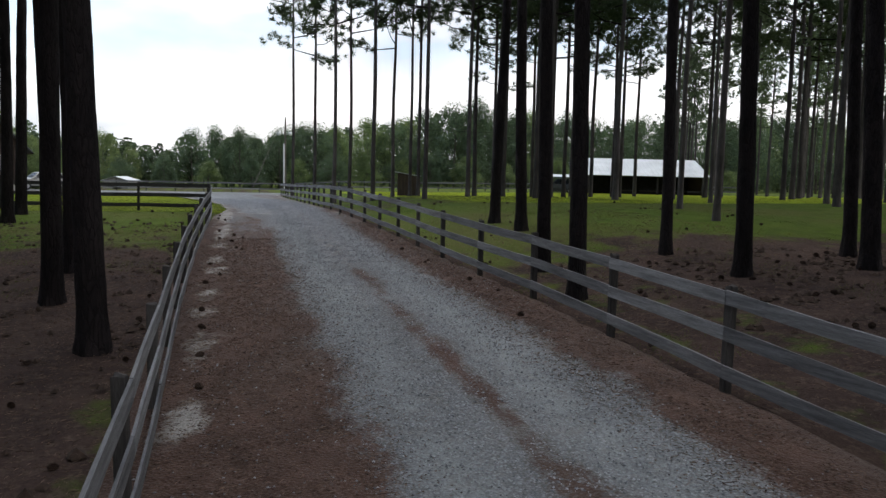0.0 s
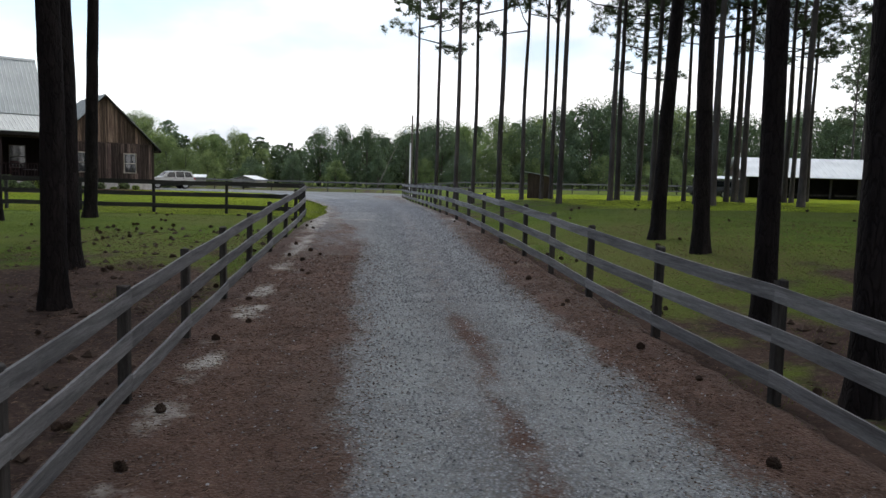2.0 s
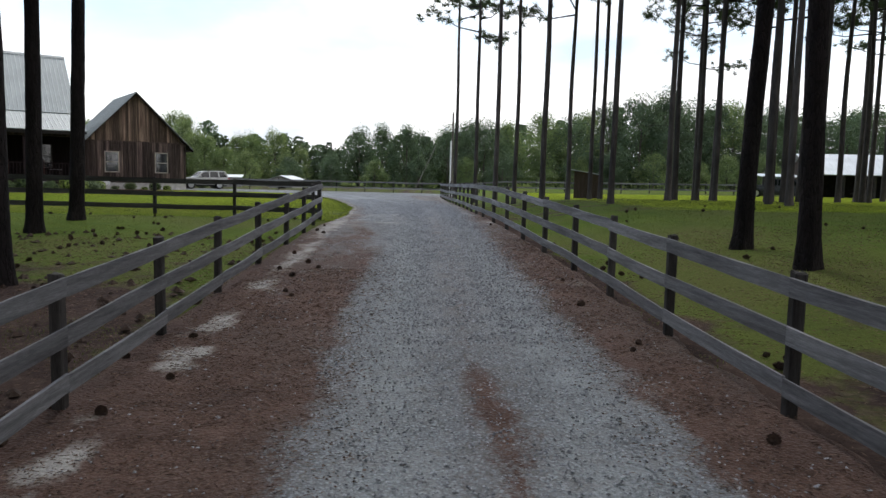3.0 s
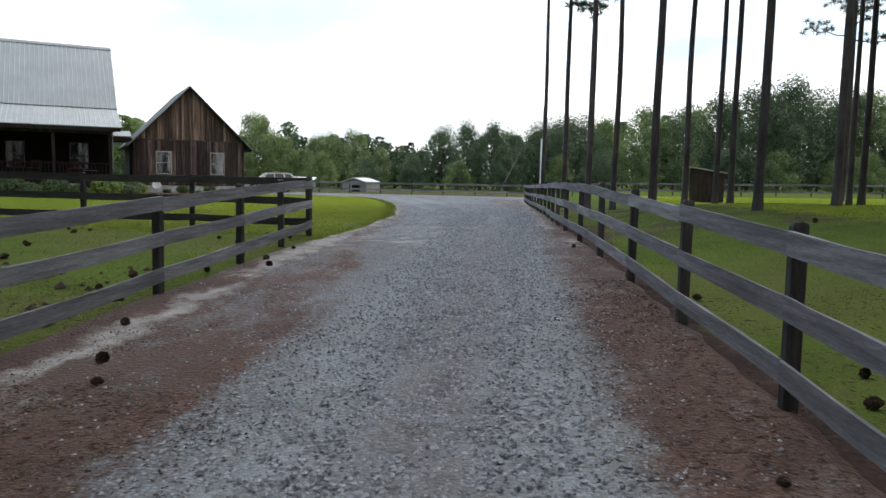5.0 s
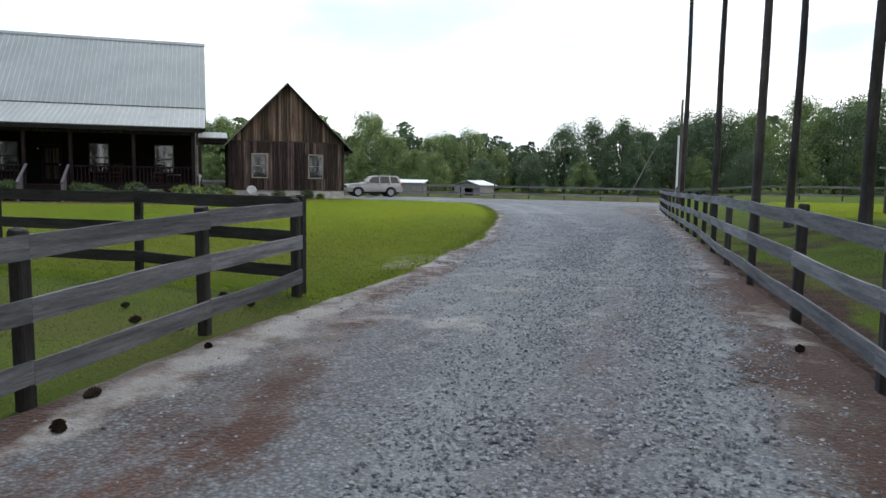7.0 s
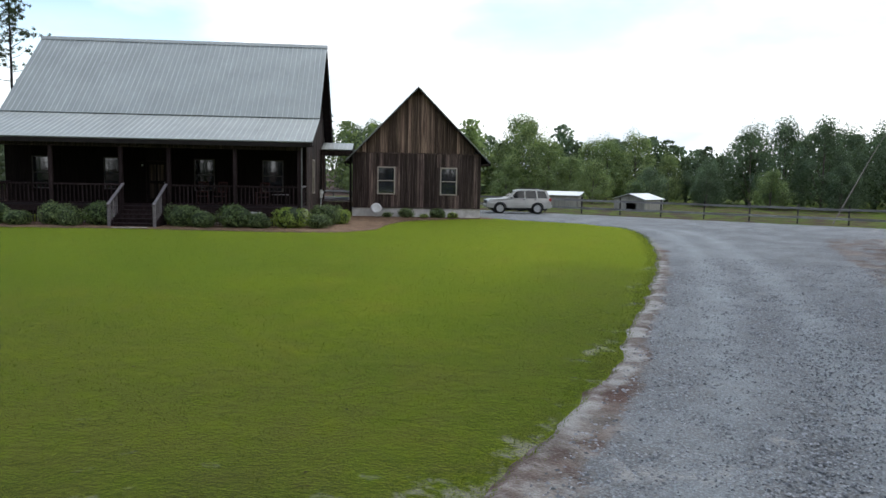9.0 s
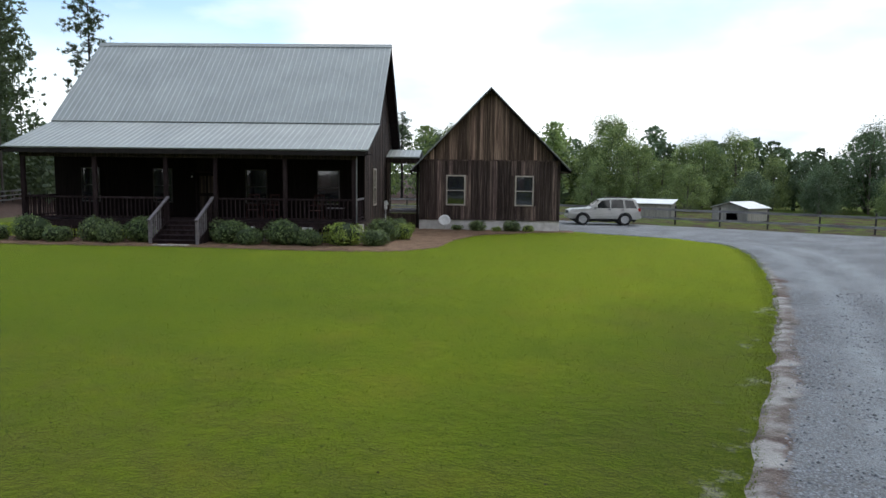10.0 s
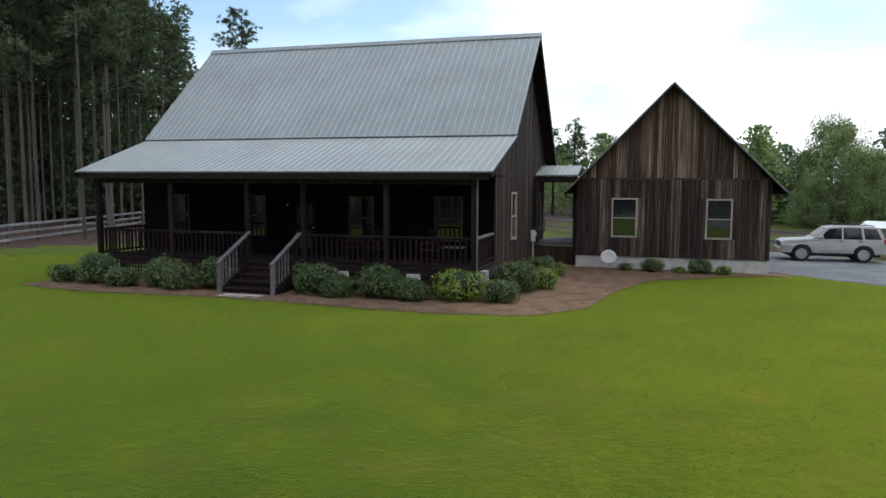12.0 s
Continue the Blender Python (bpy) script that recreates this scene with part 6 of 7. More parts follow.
part("beam", boxed((0, 0.1, 2.12), (L, 0.28, 2.32)), POST_WOOD, barn)
# added dark sheet that paints the barn's inner shade
part("partition", boxed((0.2, 4.6, 0), (L - 0.2, 4.7, 2.6)), DARK, barn)
for i in range(4):
    part("stall_rail", boxed((3.4 + 2.5 * i, 0.3, 0.5), (5.4 + 2.5 * i, 0.36, 0.62)), POST_WOOD, barn)
lean = roof_slope("lean_to_roof", (0.2, 1.95), (5.6, 2.25), -4.3, -0.35, ROOF_PALE, barn, rib=0.5)
for y in (0.4, 5.3):
    part("lean_to_post", boxed((-4.15, y, 0), (-4.0, y + 0.15, 2.0), 0.008), POST_WOOD, barn)
vehicle("parked_truck", Matrix.Translation((36.6, 75.6, bz)) @ pose(0, 0, 0, 0, 0, -30), PLASTIC, "dark vehicle parked under the barn's lean-to")

# ---- light pole with slanting brace pole ----
pole = thing("light_pole", pose(7.6, 98.7, 0), "tall wooden light pole with pale lower conduit", "light pole")
part("pole", tube(bmesh.new(), [(0.12, 0.2, -0.2), (0.12, 0.2, 9.6)], [0.15, 0.11], 10), BARK_GREY, pole)
part("conduit", tube(bmesh.new(), [(-0.08, 0, 0), (-0.08, 0, 6.1)], [0.10, 0.10], 10), WHITE, pole, "white pipe on the pole")
for x in (-0.65, 0.75):
    part("arm", tube(bmesh.new(), [(0.12, 0.05, 7.35), (x * 0.9, 0.0, 7.5)], [0.03, 0.03], 6), GALV, pole)
    bm = bmesh.new()
    bmesh.ops.create_uvsphere(bm, u_segments=12, v_segments=8, radius=0.28)
    bm.transform(Matrix.Translation((x, 0, 7.45)) @ Matrix.Diagonal((1, 1, 0.9, 1)))
    part("lamp_head", bm, WHITE, pole, smooth=True)
brace = mesh_object("brace_pole", tube(bmesh.new(), [(3.05, 86.6, -0.1), (5.3, 94.1, 4.75), (6.9, 98.4, 8.0)], [0.045, 0.028, 0.008], 8), BARK_LIGHT)
tagged(brace, "thin pale pole leaning towards the light pole", "brace pole")
wire = mesh_object("overhead_wire", tube(bmesh.new(), [(7.7, 98.9, 9.4), (20.0, 99.5, 8.7), (45.0, 101.0, 8.9)], [0.015] * 3, 4), GUTTER)
tagged(wire, "thin dark overhead wire from the light pole", "wire")

# ---- dish beside the garage ----
dish = thing("satellite_dish", HOUSE @ pose(2.9, 10.18, 0.12), "pale grey round satellite dish on a short mast", "satellite dish")
bm = bmesh.new()
rings = [[bm.verts.new((q * math.cos(a), 0.55 * q * q, q * math.sin(a))) for a in (2 * math.pi * k / 24 for k in range(24))] for q in (0.1, 0.22, 0.34)]
for a, b in zip(rings, rings[1:]):
    for k in range(24):
        bm.faces.new((a[k], a[(k + 1) % 24], b[(k + 1) % 24], b[k]))
bm.faces.new(rings[0])
bmesh.ops.recalc_face_normals(bm, faces=bm.faces)
bm.transform(Matrix.Translation((0, -0.05, 0.55)) @ pose(0, 0, 0, 22, 0, 180))
bmesh.ops.solidify(bm, geom=list(bm.faces), thickness=0.012)
part("reflector", bm, DISH_GREY, dish, smooth=True)
part("mast", tube(bmesh.new(), [(0, 0, -0.1), (0, 0, 0.5)], [0.025, 0.025], 8), GALV, dish)
part("feed_arm", tube(bmesh.new(), [(0, -0.05, 0.35), (0.12, -0.5, 0.42)], [0.015, 0.015], 6), GALV, dish)

# ---- rocking chairs on the porch ----
def rocking_chair(m, label):
    c = thing("rocking_chair", m, label, "chair", "porch chairs")
    part("seat", boxed((-0.26, -0.24, 0.42), (0.26, 0.24, 0.45), 0.01), CHAIR_WOOD, c)
    for x in (-0.25, 0.25):
        part("rocker", tube(bmesh.new(), [(x, -0.42, 0.10), (x, -0.15, 0.03), (x, 0.2, 0.03), (x, 0.5, 0.12)], [0.02] * 4, 6), CHAIR_WOOD, c)
        for y in (-0.22, 0.2):
            part("leg", tube(bmesh.new(), [(x, y, 0.04), (x, y, 0.66 if y < 0 else 0.45)], [0.02, 0.02], 6), CHAIR_WOOD, c)
        part("arm", boxed((x - 0.04, -0.28, 0.65), (x + 0.04, 0.25, 0.68), 0.008), CHAIR_WOOD, c)
        part("back_post", tube(bmesh.new(), [(x * 0.95, 0.22, 0.43), (x * 0.95, 0.38, 1.12)], [0.02, 0.018], 6), CHAIR_WOOD, c)
    for z, y in ((0.62, 0.27), (1.08, 0.37)):
        part("back_rail", boxed((-0.24, y - 0.015, z), (0.24, y + 0.015, z + 0.07), 0.006), CHAIR_WOOD, c)
    for k in range(5):
        x = -0.18 + 0.09 * k
        part("slat", beam(bmesh.new(), (x, 0.27, 0.66), (x, 0.37, 1.09), 0.04, 0.012, (1, 0, 0)), CHAIR_WOOD, c)
    return c


chair = rocking_chair(HOUSE @ pose(-5.55, 1.9, 1.14, 0, 0, 8), "dark red wooden rocking chair on the porch")
copy_thing(chair, HOUSE @ pose(-2.65, 1.9, 1.14, 0, 0, -12))
copy_thing(chair, HOUSE @ pose(-4.75, 2.0, 1.14, 0, 0, -15))
table = thing("side_table", HOUSE @ pose(-1.75, 1.7, 1.14), "small pale wooden table on the porch", "table")
part("top", boxed((-0.38, -0.25, 0.55), (0.38, 0.25, 0.59), 0.008), STAIR_WOOD, table)
for x in (-0.32, 0.32):
    for y in (-0.2, 0.2):
        part("leg", boxed((x - 0.02, y - 0.02, 0), (x + 0.02, y + 0.02, 0.55)), PORCH_WOOD, table)

# ---- shrubs ----
def shrub_meshes(seed, material, leaves=2300):
    """A rounded shrub of unit width and height 0.75: core darkened for inner shade, and many small leaves."""
    r = random.Random(seed)
    lumps = [(Vector((r.gauss(0, 0.22), r.gauss(0, 0.20), 0.34 + r.gauss(0, 0.05))), r.uniform(0.22, 0.30)) for _ in range(9)]
    lumps += [(Vector((0.26 * math.cos(a), 0.26 * math.sin(a), 0.24)), 0.23) for a in (0.3, 1.6, 2.9, 4.1, 5.3)]
    bm = bmesh.new()
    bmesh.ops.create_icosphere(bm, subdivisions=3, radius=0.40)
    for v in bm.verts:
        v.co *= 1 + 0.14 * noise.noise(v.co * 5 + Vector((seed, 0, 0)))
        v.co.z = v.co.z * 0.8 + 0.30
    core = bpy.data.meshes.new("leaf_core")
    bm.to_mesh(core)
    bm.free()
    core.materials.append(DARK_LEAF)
    vs, fs = [], []
    while len(fs) < leaves:
        c, q = lumps[r.randrange(len(lumps))]
        d = Vector((r.gauss(0, 1), r.gauss(0, 1), r.gauss(0.15, 1))).normalized()
        p = c + d * q * (0.86 + 0.34 * r.random() ** 1.6)
        if p.z < 0.02 or any((p - c2).length < q2 * 0.8 for c2, q2 in lumps):
            continue
        n = (d + Vector((r.gauss(0, 0.5), r.gauss(0, 0.5), r.gauss(0.3, 0.5)))).normalized()
        t = n.cross(Vector((r.gauss(0, 1), r.gauss(0, 1), r.gauss(0, 1)))).normalized()
        b = n.cross(t)
        h = 0.062 * r.uniform(0.7, 1.3)
        k = len(vs)
        vs += [tuple(p - t * h * 0.5), tuple(p + b * h * 0.3 + n * 0.006), tuple(p + t * h * 0.5), tuple(p - b * h * 0.3 + n * 0.006)]
        fs.append((k, k + 1, k + 2, k + 3))
    return core, soup_mesh("foliage", vs, fs, material)


SHRUBS = [shrub_meshes(600 + i, BUSH) for i in range(4)]
SHRUBS_LIGHT = [shrub_meshes(620 + i, BUSH_LIGHT) for i in range(2)]


def shrub(u, v, w, h, light=False, label="rounded green shrub in the mulch bed"):
    r = random.Random(int(u * 100 + v * 7))
    q = HOUSE @ Vector((u, v, 0))
    s = thing("shrub", pose(q.x, q.y, ground_z(q.x, q.y) + 0.02, 0, 0, r.uniform(0, 360)), label, "shrub", "shrubs along the house")
    core, leaf = (SHRUBS_LIGHT if light else SHRUBS)[r.randrange(2 if light else 4)]
    m = Matrix.Diagonal((w, w, h / 0.72, 1))
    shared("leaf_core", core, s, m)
    shared("foliage", leaf, s, m)


LIGHT = "yellow-green rounded shrub in the mulch bed"
SMALL = "low dark shrub at the garage foundation"
for u, v, w, h in ((-15.3, -1.4, 1.05, 0.75), (-14.0, -1.1, 1.7, 1.2), (-12.7, -1.5, 1.35, 0.75), (-11.3, -1.0, 1.55, 1.15), (-10.5, -1.45, 1.25, 0.85), (-9.45, -0.85, 1.45, 1.2), (-5.9, -0.45, 1.75, 1.15), (-4.9, -0.95, 1.35, 0.85), (-3.5, -0.5, 1.85, 1.2), (-2.4, -0.75, 1.4, 0.8), (0.25, -0.1, 1.35, 0.78), (0.35, 2.4, 1.7, 1.15), (0.55, 6.6, 1.3, 0.95)):
    shrub(u, v, 0.86 * w, 0.94 * h)
for u, v, w, h in ((-1.0, -0.2, 1.55, 1.08), (1.05, 3.3, 1.15, 0.85), (0.95, 7.1, 0.8, 0.6)):
    shrub(u, v, w, h, True, LIGHT)
for u, v, w, h in ((3.6, 10.2, 0.6, 0.32), (4.75, 10.05, 0.95, 0.58), (6.7, 10.0, 1.0, 0.62)):
    shrub(u, v, w, h, False, SMALL)
for u, v, w, h in ((5.85, 9.95, 0.55, 0.28), (7.6, 9.9, 0.65, 0.42)):
    shrub(u, v, w, h, True, "small light green shrub at the garage foundation")
for u, v, w, h in ((12.6, 21.6, 1.6, 0.6), (14.4, 22.5, 1.3, 0.5)):
    shrub(u, v, w, h, False, "low green shrub behind the parked car")

# ---- pine cones ----
def cone_mesh(seed):
    r = random.Random(seed)
    vs, fs = [], []
    for i in range(11):
        t = i / 10
        rad = 0.042 * math.sin(math.pi * (0.12 + 0.80 * t)) ** 0.8
        z = 0.13 * t
        for k in range(7):
            a = 2 * math.pi * (k + 0.5 * (i % 2)) / 7 + r.uniform(-0.1, 0.1)
            d, s = Vector((math.cos(a), math.sin(a), 0)), Vector((-math.sin(a), math.cos(a), 0))
            c = Vector((0, 0, z))
            b = len(vs)
            tip = c + d * rad * r.uniform(1.25, 1.6) + Vector((0, 0, 0.012))
            vs += [tuple(c + d * rad * 0.2 + s * 0.012), tuple(c + d * rad * 0.2 - s * 0.012), tuple(tip - s * 0.009), tuple(tip + s * 0.009), tuple(c + d * rad * 0.9 - Vector((0, 0, 0.008)))]
            fs += [(b, b + 1, b + 2, b + 3), (b + 1, b + 4, b + 2), (b + 4, b, b + 3), (b + 4, b + 3, b + 2)]
    vs = [(x, z - 0.065, y) for x, y, z in vs]
    return soup_mesh("pine_cone", vs, fs, CONE)


CONES = [cone_mesh(700 + i) for i in range(3)]


def cone(x, y, r):
    ob = new("pine_cone", CONES[r.randrange(3)])
    s = r.uniform(0.55, 0.9)
    ob.matrix_basis = Matrix.Translation((x, y, ground_z(x, y) + 0.055 * s)) @ Euler((r.uniform(-0.4, 0.4), r.uniform(-0.4, 0.4), r.uniform(0, 6.28))).to_matrix().to_4x4() @ Matrix.Diagonal((s, s, s, 1))
    tagged(ob, "dark brown open pine cone lying on the ground", "pine cone", "fallen pine cones")


r_ = random.Random(9)
SPOTS = [(1.21, 27.37), (1.10, 23.73), (0.98, 27.9), (1.62, 19.9), (1.75, 19.6), (6.37, 12.98), (6.0, 10.9), (6.2, 14.2), (6.05, 17.0), (5.9, 16.7), (6.0, 21.0), (1.25, 8.4), (1.2, 9.7), (1.15, 11.2), (1.1, 12.4), (1.3, 15.8), (1.05, 17.3), (1.5, 21.2), (1.15, 21.9), (5.75, 30.6), (1.55, 22.6), (1.0, 29.2), (1.05, 14.9), (5.85, 19.0), (1.8, 22.1)]
for x, y in SPOTS:
    cone(x, y, r_)
for n, (x0, x1, y0, y1) in ((34, (-3.5, 0.3, 5, 22)), (26, (-4.5, 0.4, 22, 31.5)), (8, (7.0, 9.5, 7, 22)), (70, (9.5, 17.0, 8.0, 14.5)), (24, (8.0, 20.0, 15, 34)), (12, (0.2, 0.62, 9, 29)), (10, (6.7, 7.4, 8, 26)), (12, (-9, -1, 26, 32))):
    for _ in range(n):
        cone(r_.uniform(x0, x1), r_.uniform(y0, y1), r_)

# ---- loose gravel, straw and grass ----
def scatter(name, label, category, n, place, piece, material, seed):
    """One mesh of many small pieces: piece(rng) gives verts (k, m, 3) about the origin and faces of one."""
    rng = np.random.default_rng(seed)
    pts = place(rng, n)
    v, f = piece(rng, len(pts))
    k = v.shape[1]
    v = v + pts[:, None, :]
    faces = (np.asarray(f)[None] + (np.arange(len(pts)) * k)[:, None, None]).reshape(-1, len(f[0]))
    return tagged(soup(name, v.reshape(-1, 3).tolist(), faces.tolist(), material), label, category, kind="stuff")


def stones(lo, hi):
    def piece(rng, n):
        base = np.array([(1, 0, 0), (-1, 0, 0), (0, 1, 0), (0, -1, 0), (0, 0, 1), (0, 0, -0.6)], float)
        v = base[None] * rng.uniform(0.6, 1.3, (n, 6, 1)) * (rng.uniform(lo, hi, (n, 1, 1)) * np.array([1.0, 1.0, 0.62]))
        a = rng.uniform(0, 2 * np.pi, n)
        c, s = np.cos(a)[:, None], np.sin(a)[:, None]
        v = np.stack([v[..., 0] * c - v[..., 1] * s, v[..., 0] * s + v[..., 1] * c, v[..., 2]], -1)
        return v, [(0, 2, 4), (2, 1, 4), (1, 3, 4), (3, 0, 4), (2, 0, 5), (1, 2, 5), (3, 1, 5), (0, 3, 5)]
    return piece


def blades(lo, hi, wide, bend=0.5):
    def piece(rng, n):
        h, a = rng.uniform(lo, hi, n), rng.uniform(0, 2 * np.pi, n)
        d = np.stack([np.cos(a), np.sin(a), 0 * a], -1)
        s = np.stack([-np.sin(a), np.cos(a), 0 * a], -1) * wide
        tip = d * (h * rng.uniform(0.0, bend, n))[:, None] + np.stack([0 * h, 0 * h, h], -1)
        return np.stack([-s, s, tip], 1), [(0, 1, 2)]
    return piece


def straws(rng, n):
    l, a = rng.uniform(0.03, 0.09, n), rng.uniform(0, 2 * np.pi, n)
    d = np.stack([np.cos(a), np.sin(a), rng.uniform(-0.05, 0.12, n)], -1) * (l / 2)[:, None]
    s = np.stack([-np.sin(a), np.cos(a), 0 * a], -1) * 0.0022
    up = np.array([0, 0, 0.006])
    return np.stack([-d + up, s + up * 2, d + up], 1), [(0, 1, 2)]


def on_drive(y0, y1, lo, hi, pull=1.0, wob=0.25):
    """Places on the gravel, denser toward the near end when pull is over 1."""
    def place(rng, n):
        y = y0 + (y1 - y0) * rng.random(n) ** pull
        x = rng.uniform(lo, hi, n) + rng.normal(0, wob, n)
        keep = (x > edge(LEFT_EDGE, y) + 0.25) & (x < edge(RIGHT_EDGE, y) - 0.15)
        x, y = x[keep], y[keep]
        return np.stack([x, y, height(x, y) + 0.016], -1)
    return place


def in_box(x0, x1, y0, y1, test=None, lift=0.0):
    def place(rng, n):
        x, y = rng.uniform(x0, x1, n), rng.uniform(y0, y1, n)
        if test is not None:
            keep = test(x, y)
            x, y = x[keep], y[keep]
        return np.stack([x, y, height(x, y) + lift], -1)
    return place


def clumped(x, y, scale=0.6, cut=0.0, seed=0.0):
    return np.array([noise.noise((a * scale + seed, b * scale, seed)) > cut for a, b in zip(x, y)])


scatter("loose_gravel", "loose grey gravel stones on the drive", "gravel", 26000, on_drive(3, 31, 2.9, 5.6), stones(0.008, 0.018), STONE, 21)
scatter("coarse_gravel", "coarse mixed stones between the wheel tracks", "gravel", 12000, on_drive(17, 34, 3.6, 4.8, wob=0.35), stones(0.011, 0.024), STONE, 22)
scatter("yard_gravel", "loose grey gravel in the yard", "gravel", 24000, on_drive(31, 50, 1.5, 5.3), stones(0.009, 0.020), STONE, 23)
scatter("yard_gravel", "coarser grey gravel in the yard", "gravel", 15000, on_drive(35, 58, -0.5, 5.2, 1.3), stones(0.014, 0.030), STONE, 43)
scatter("verge_stones", "scattered stones on the dirt verges", "gravel", 9000, on_drive(3, 32, 0.9, 6.4), stones(0.008, 0.020), STONE, 24)
scatter("bark_chips", "small brown chips and stones on the dirt verge", "litter", 18000, on_drive(3, 24, 0.8, 3.0, 1.2), stones(0.006, 0.015), CHIP, 37)
scatter("bark_chips", "small brown chips and stones along the fence", "litter", 9000, on_drive(3, 26, 5.3, 6.7, 1.2), stones(0.006, 0.015), CHIP, 38)
scatter("straw_litter", "dry pine straw and bark bits on the verges", "litter", 26000, on_drive(3, 22, 0.6, 2.8, 1.3), straws, STRAW, 25)
scatter("straw_litter", "dry pine straw and bark bits beside the fence", "litter", 18000, on_drive(3, 27, 5.5, 6.6, 1.3), straws, STRAW, 26)
scatter("wood_litter", "pine straw under the trees", "litter", 26000, in_box(-5, 0.7, 5, 26, lift=0.005), straws, STRAW, 27)
scatter("wood_litter", "pine straw under the trees by the fence", "litter", 26000, in_box(6.4, 16, 6, 26, lift=0.005), straws, STRAW, 28)


scatter("bark_clumps", "dark bits of bark and rotted cones on the wood floor", "litter", 420, in_box(8.2, 19, 8.5, 15.5, lift=0.012), stones(0.05, 0.12), CONE, 29)
scatter("bark_clumps", "dark bits of bark under the trees by the lawn", "litter", 420, in_box(-6, 0.4, 5, 27, lift=0.012), stones(0.04, 0.10), CONE, 30)


def on_lawn(x, y):
    a, b = x + 18.56, y - 58.78
    u, v = a * ca + b * sa, -a * sa + b * ca
    return (x < edge(LEFT_EDGE, y) - 0.05) & ((v < -3.6) | (u > 5.5)) & (y > 32.6)


scatter("lawn_grass", "short mown bright green lawn grass", "grass", 80000, in_box(-13, 1.1, 32.6, 52, lambda x, y: on_lawn(x, y) & (np.random.default_rng(2).random(len(x)) < (1 - ease(37, 51, y)) * ease(-12.5, -4, x))), blades(0.010, 0.030, 0.005, 1.4), LAWN_BLADE, 31)
scatter("lawn_tufts", "coarser dark green grass tufts in the lawn", "grass", 30000, in_box(-16, 1.1, 32.6, 50, lambda x, y: on_lawn(x, y) & clumped(x, y, 2.6, 0.22, 8.0) & (np.random.default_rng(4).random(len(x)) < (1 - ease(38, 49, y)) * ease(-15, -5, x))), blades(0.012, 0.030, 0.006, 2.2), TUFT_BLADE, 41)
scatter("lawn_grass", "short mown lawn grass near the house", "grass", 24000, in_box(-34, 0, 40, 72, lambda x, y: on_lawn(x, y) & (np.random.default_rng(3).random(len(x)) < ease(-33, -20, x) * ease(40, 50, y))), blades(0.012, 0.035, 0.008, 1.4), LAWN_BLADE, 32)
scatter("rough_grass", "tufts of rough grass beyond the left fence", "grass", 60000, in_box(-9, 0.62, 14, 32.4, lambda x, y: clumped(x, y, 0.5, 0.1, 3.0) | (y > 25)), blades(0.012, 0.04, 0.004, 1.4), WILD_BLADE, 33)
scatter("rough_grass", "tufts of rough grass in the pine wood", "grass", 80000, in_box(6.5, 22, 8, 45, lambda x, y: clumped(x, y, 0.45, 0.05, 5.0) | (y > 24)), blades(0.012, 0.045, 0.005, 1.4), WILD_BLADE, 34)
scatter("edge_grass", "ragged grass along the edge of the drive", "grass", 20000, lambda rng, n: (lambda y: (lambda x: np.stack([x, y, height(x, y)], -1))(edge(LEFT_EDGE, y) + rng.normal(-0.02, 0.20, len(y))))(rng.uniform(30.5, 72, n)), blades(0.008, 0.028, 0.006, 1.6), LAWN_BLADE, 35)

def by_bed(rng, n):
    u = rng.uniform(-16.0, 9.8, n)
    v = np.interp(u, bu, front) + rng.normal(0.02, 0.10, n)
    x, y = -18.56 + u * ca - v * sa, 58.78 + u * sa + v * ca
    return np.stack([x, y, height(x, y) + 0.02], -1)


def in_bed(rng, n):
    u = rng.uniform(-16.0, 6.5, n)
    f = np.interp(u, bu, front)
    v = f + rng.random(n) * (np.where(u < -0.5, 0.3, 10.3) - f)
    x, y = -18.56 + u * ca - v * sa, 58.78 + u * sa + v * ca
    return np.stack([x, y, height(x, y) + 0.035], -1)


scatter("bed_edge_grass", "ragged grass along the edge of the mulch bed", "grass", 6000, by_bed, blades(0.01, 0.03, 0.010, 1.4), LAWN_BLADE, 39)
scatter("bed_straw", "loose red-brown pine straw on the mulch bed", "litter", 22000, in_bed, straws, STRAW, 40)
scatter("lawn_specks", "small dark leaves and bits lying in the lawn", "litter", 260, in_box(-20, 1.0, 33, 56, on_lawn, 0.02), stones(0.008, 0.020), CONE, 36)

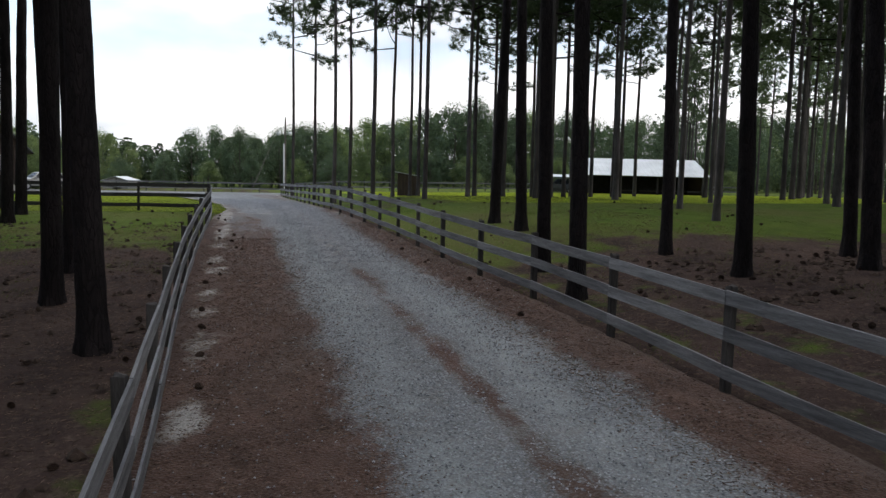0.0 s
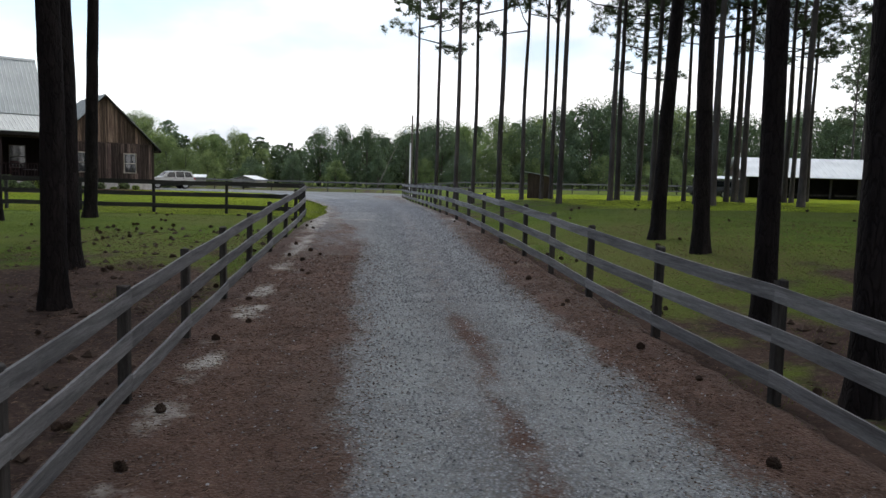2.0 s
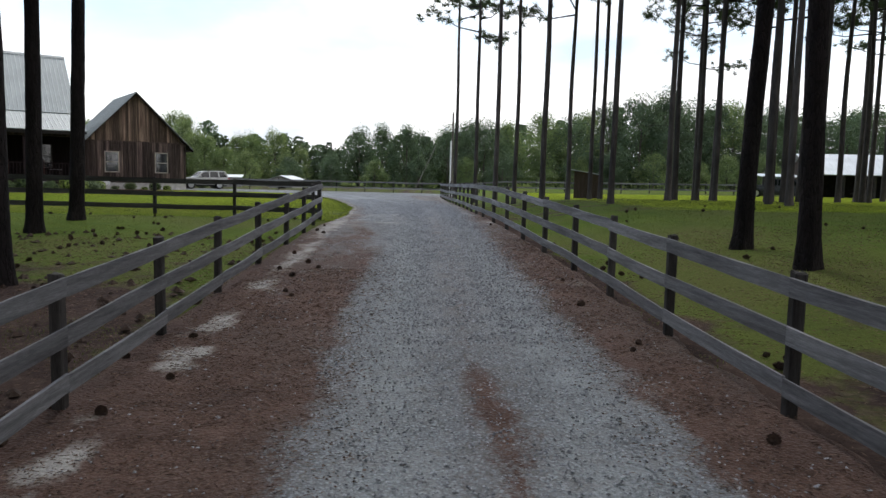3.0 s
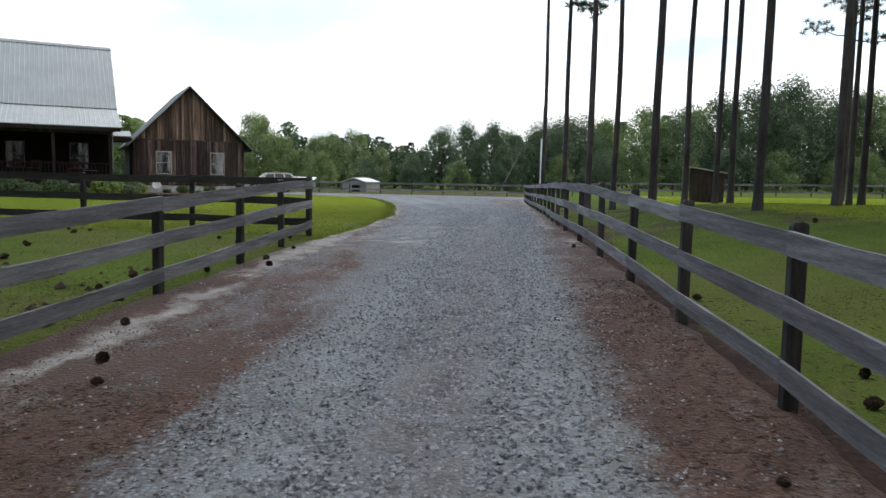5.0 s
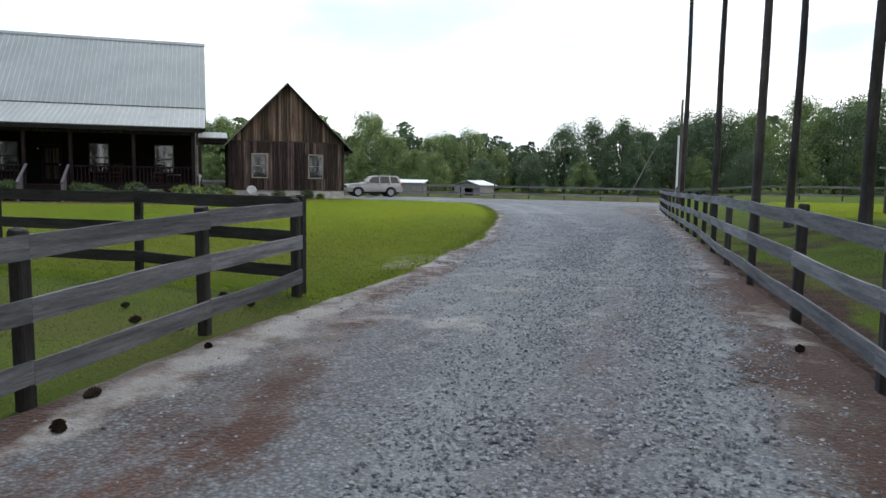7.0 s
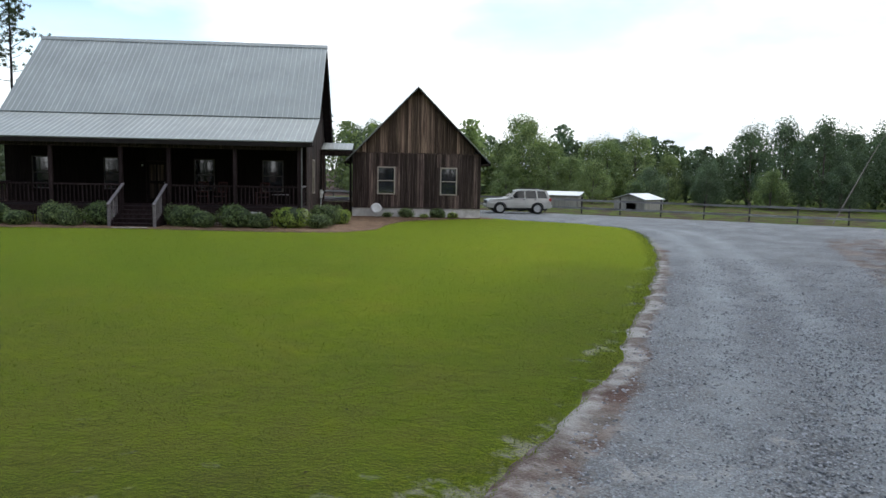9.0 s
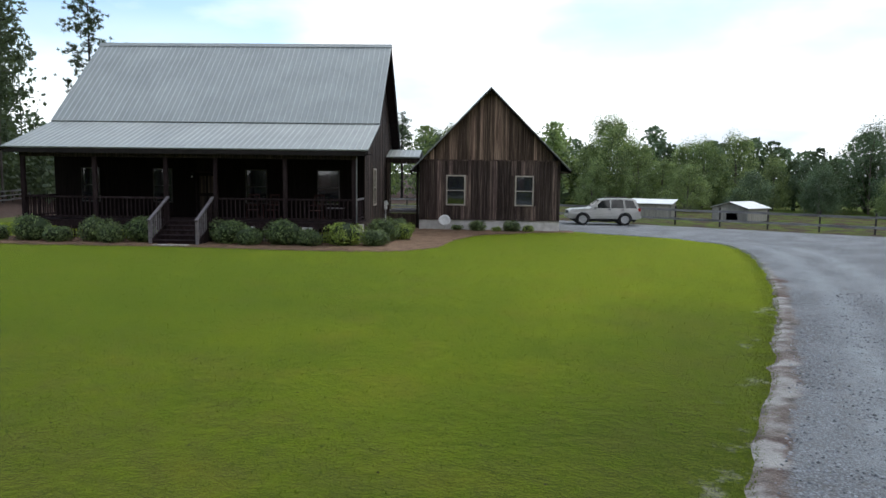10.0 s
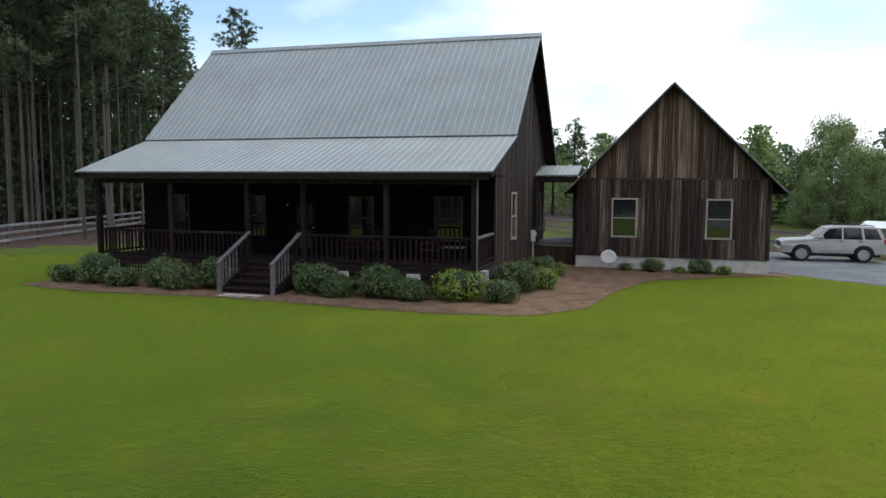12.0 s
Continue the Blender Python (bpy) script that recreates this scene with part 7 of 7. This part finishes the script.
# ---- wall boards ----
def board(parent, lo, hi, material):
    part("board", boxed(lo, hi), material, parent)


r_ = random.Random(12)
x = GX0
while x < GX1 - 0.02:
    w = min(r_.uniform(0.17, 0.27), GX1 - x)
    proud = r_.uniform(-0.028, -0.012)
    a, b = x + 0.004, x + w - 0.004
    spans = [(0.70, 4.06)]
    for h in g_holes:
        if a < h[1] and b > h[0]:
            spans = [(0.70, h[2]), (h[3], 4.06)]
            if a < h[0] - 0.03:
                board(garage, (a, GY0 + proud, h[2]), (h[0], GY0 + 0.028, h[3]), BARN_BOARD)
            if b > h[1] + 0.03:
                board(garage, (h[1], GY0 + proud, h[2]), (b, GY0 + 0.028, h[3]), BARN_BOARD)
    for lo, hi in spans:
        board(garage, (a, GY0 + proud, lo - r_.uniform(0, 0.02) * (lo < 1)), (b, GY0 + 0.028, hi), BARN_BOARD)
    z0, z1 = gable_z(a) - 0.14, gable_z(b) - 0.14
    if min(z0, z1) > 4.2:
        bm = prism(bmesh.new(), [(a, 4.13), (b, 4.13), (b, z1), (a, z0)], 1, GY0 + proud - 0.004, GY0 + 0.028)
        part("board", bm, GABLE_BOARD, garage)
    x += w
y = HF + 0.0
SIDE_HOLES = [(5.80, 6.70, 1.70, 3.50), (12.2, 13.0, 1.70, 3.40)]
while y < HB - 0.02:
    w = min(r_.uniform(0.17, 0.26), HB - y)
    a, b = y + 0.004, y + w - 0.004
    proud = r_.uniform(-0.012, 0.004)
    top0, top1 = roof_z(a) - 0.12, roof_z(b) - 0.12
    hole = next((h for h in SIDE_HOLES if a < h[1] and b > h[0]), None)
    if hole:
        board(house, (HW1 - 0.04, a, 0.45), (HW1 + proud, b, hole[2]), HOUSE_BOARD)
        bm = prism(bmesh.new(), [(a, hole[3]), (b, hole[3]), (b, top1), (a, top0)], 0, HW1 - 0.04, HW1 + proud)
    else:
        bm = prism(bmesh.new(), [(a, 0.45), (b, 0.45), (b, top1), (a, top0)], 0, HW1 - 0.04, HW1 + proud)
    part("board", bm, HOUSE_BOARD, house)
    y += w
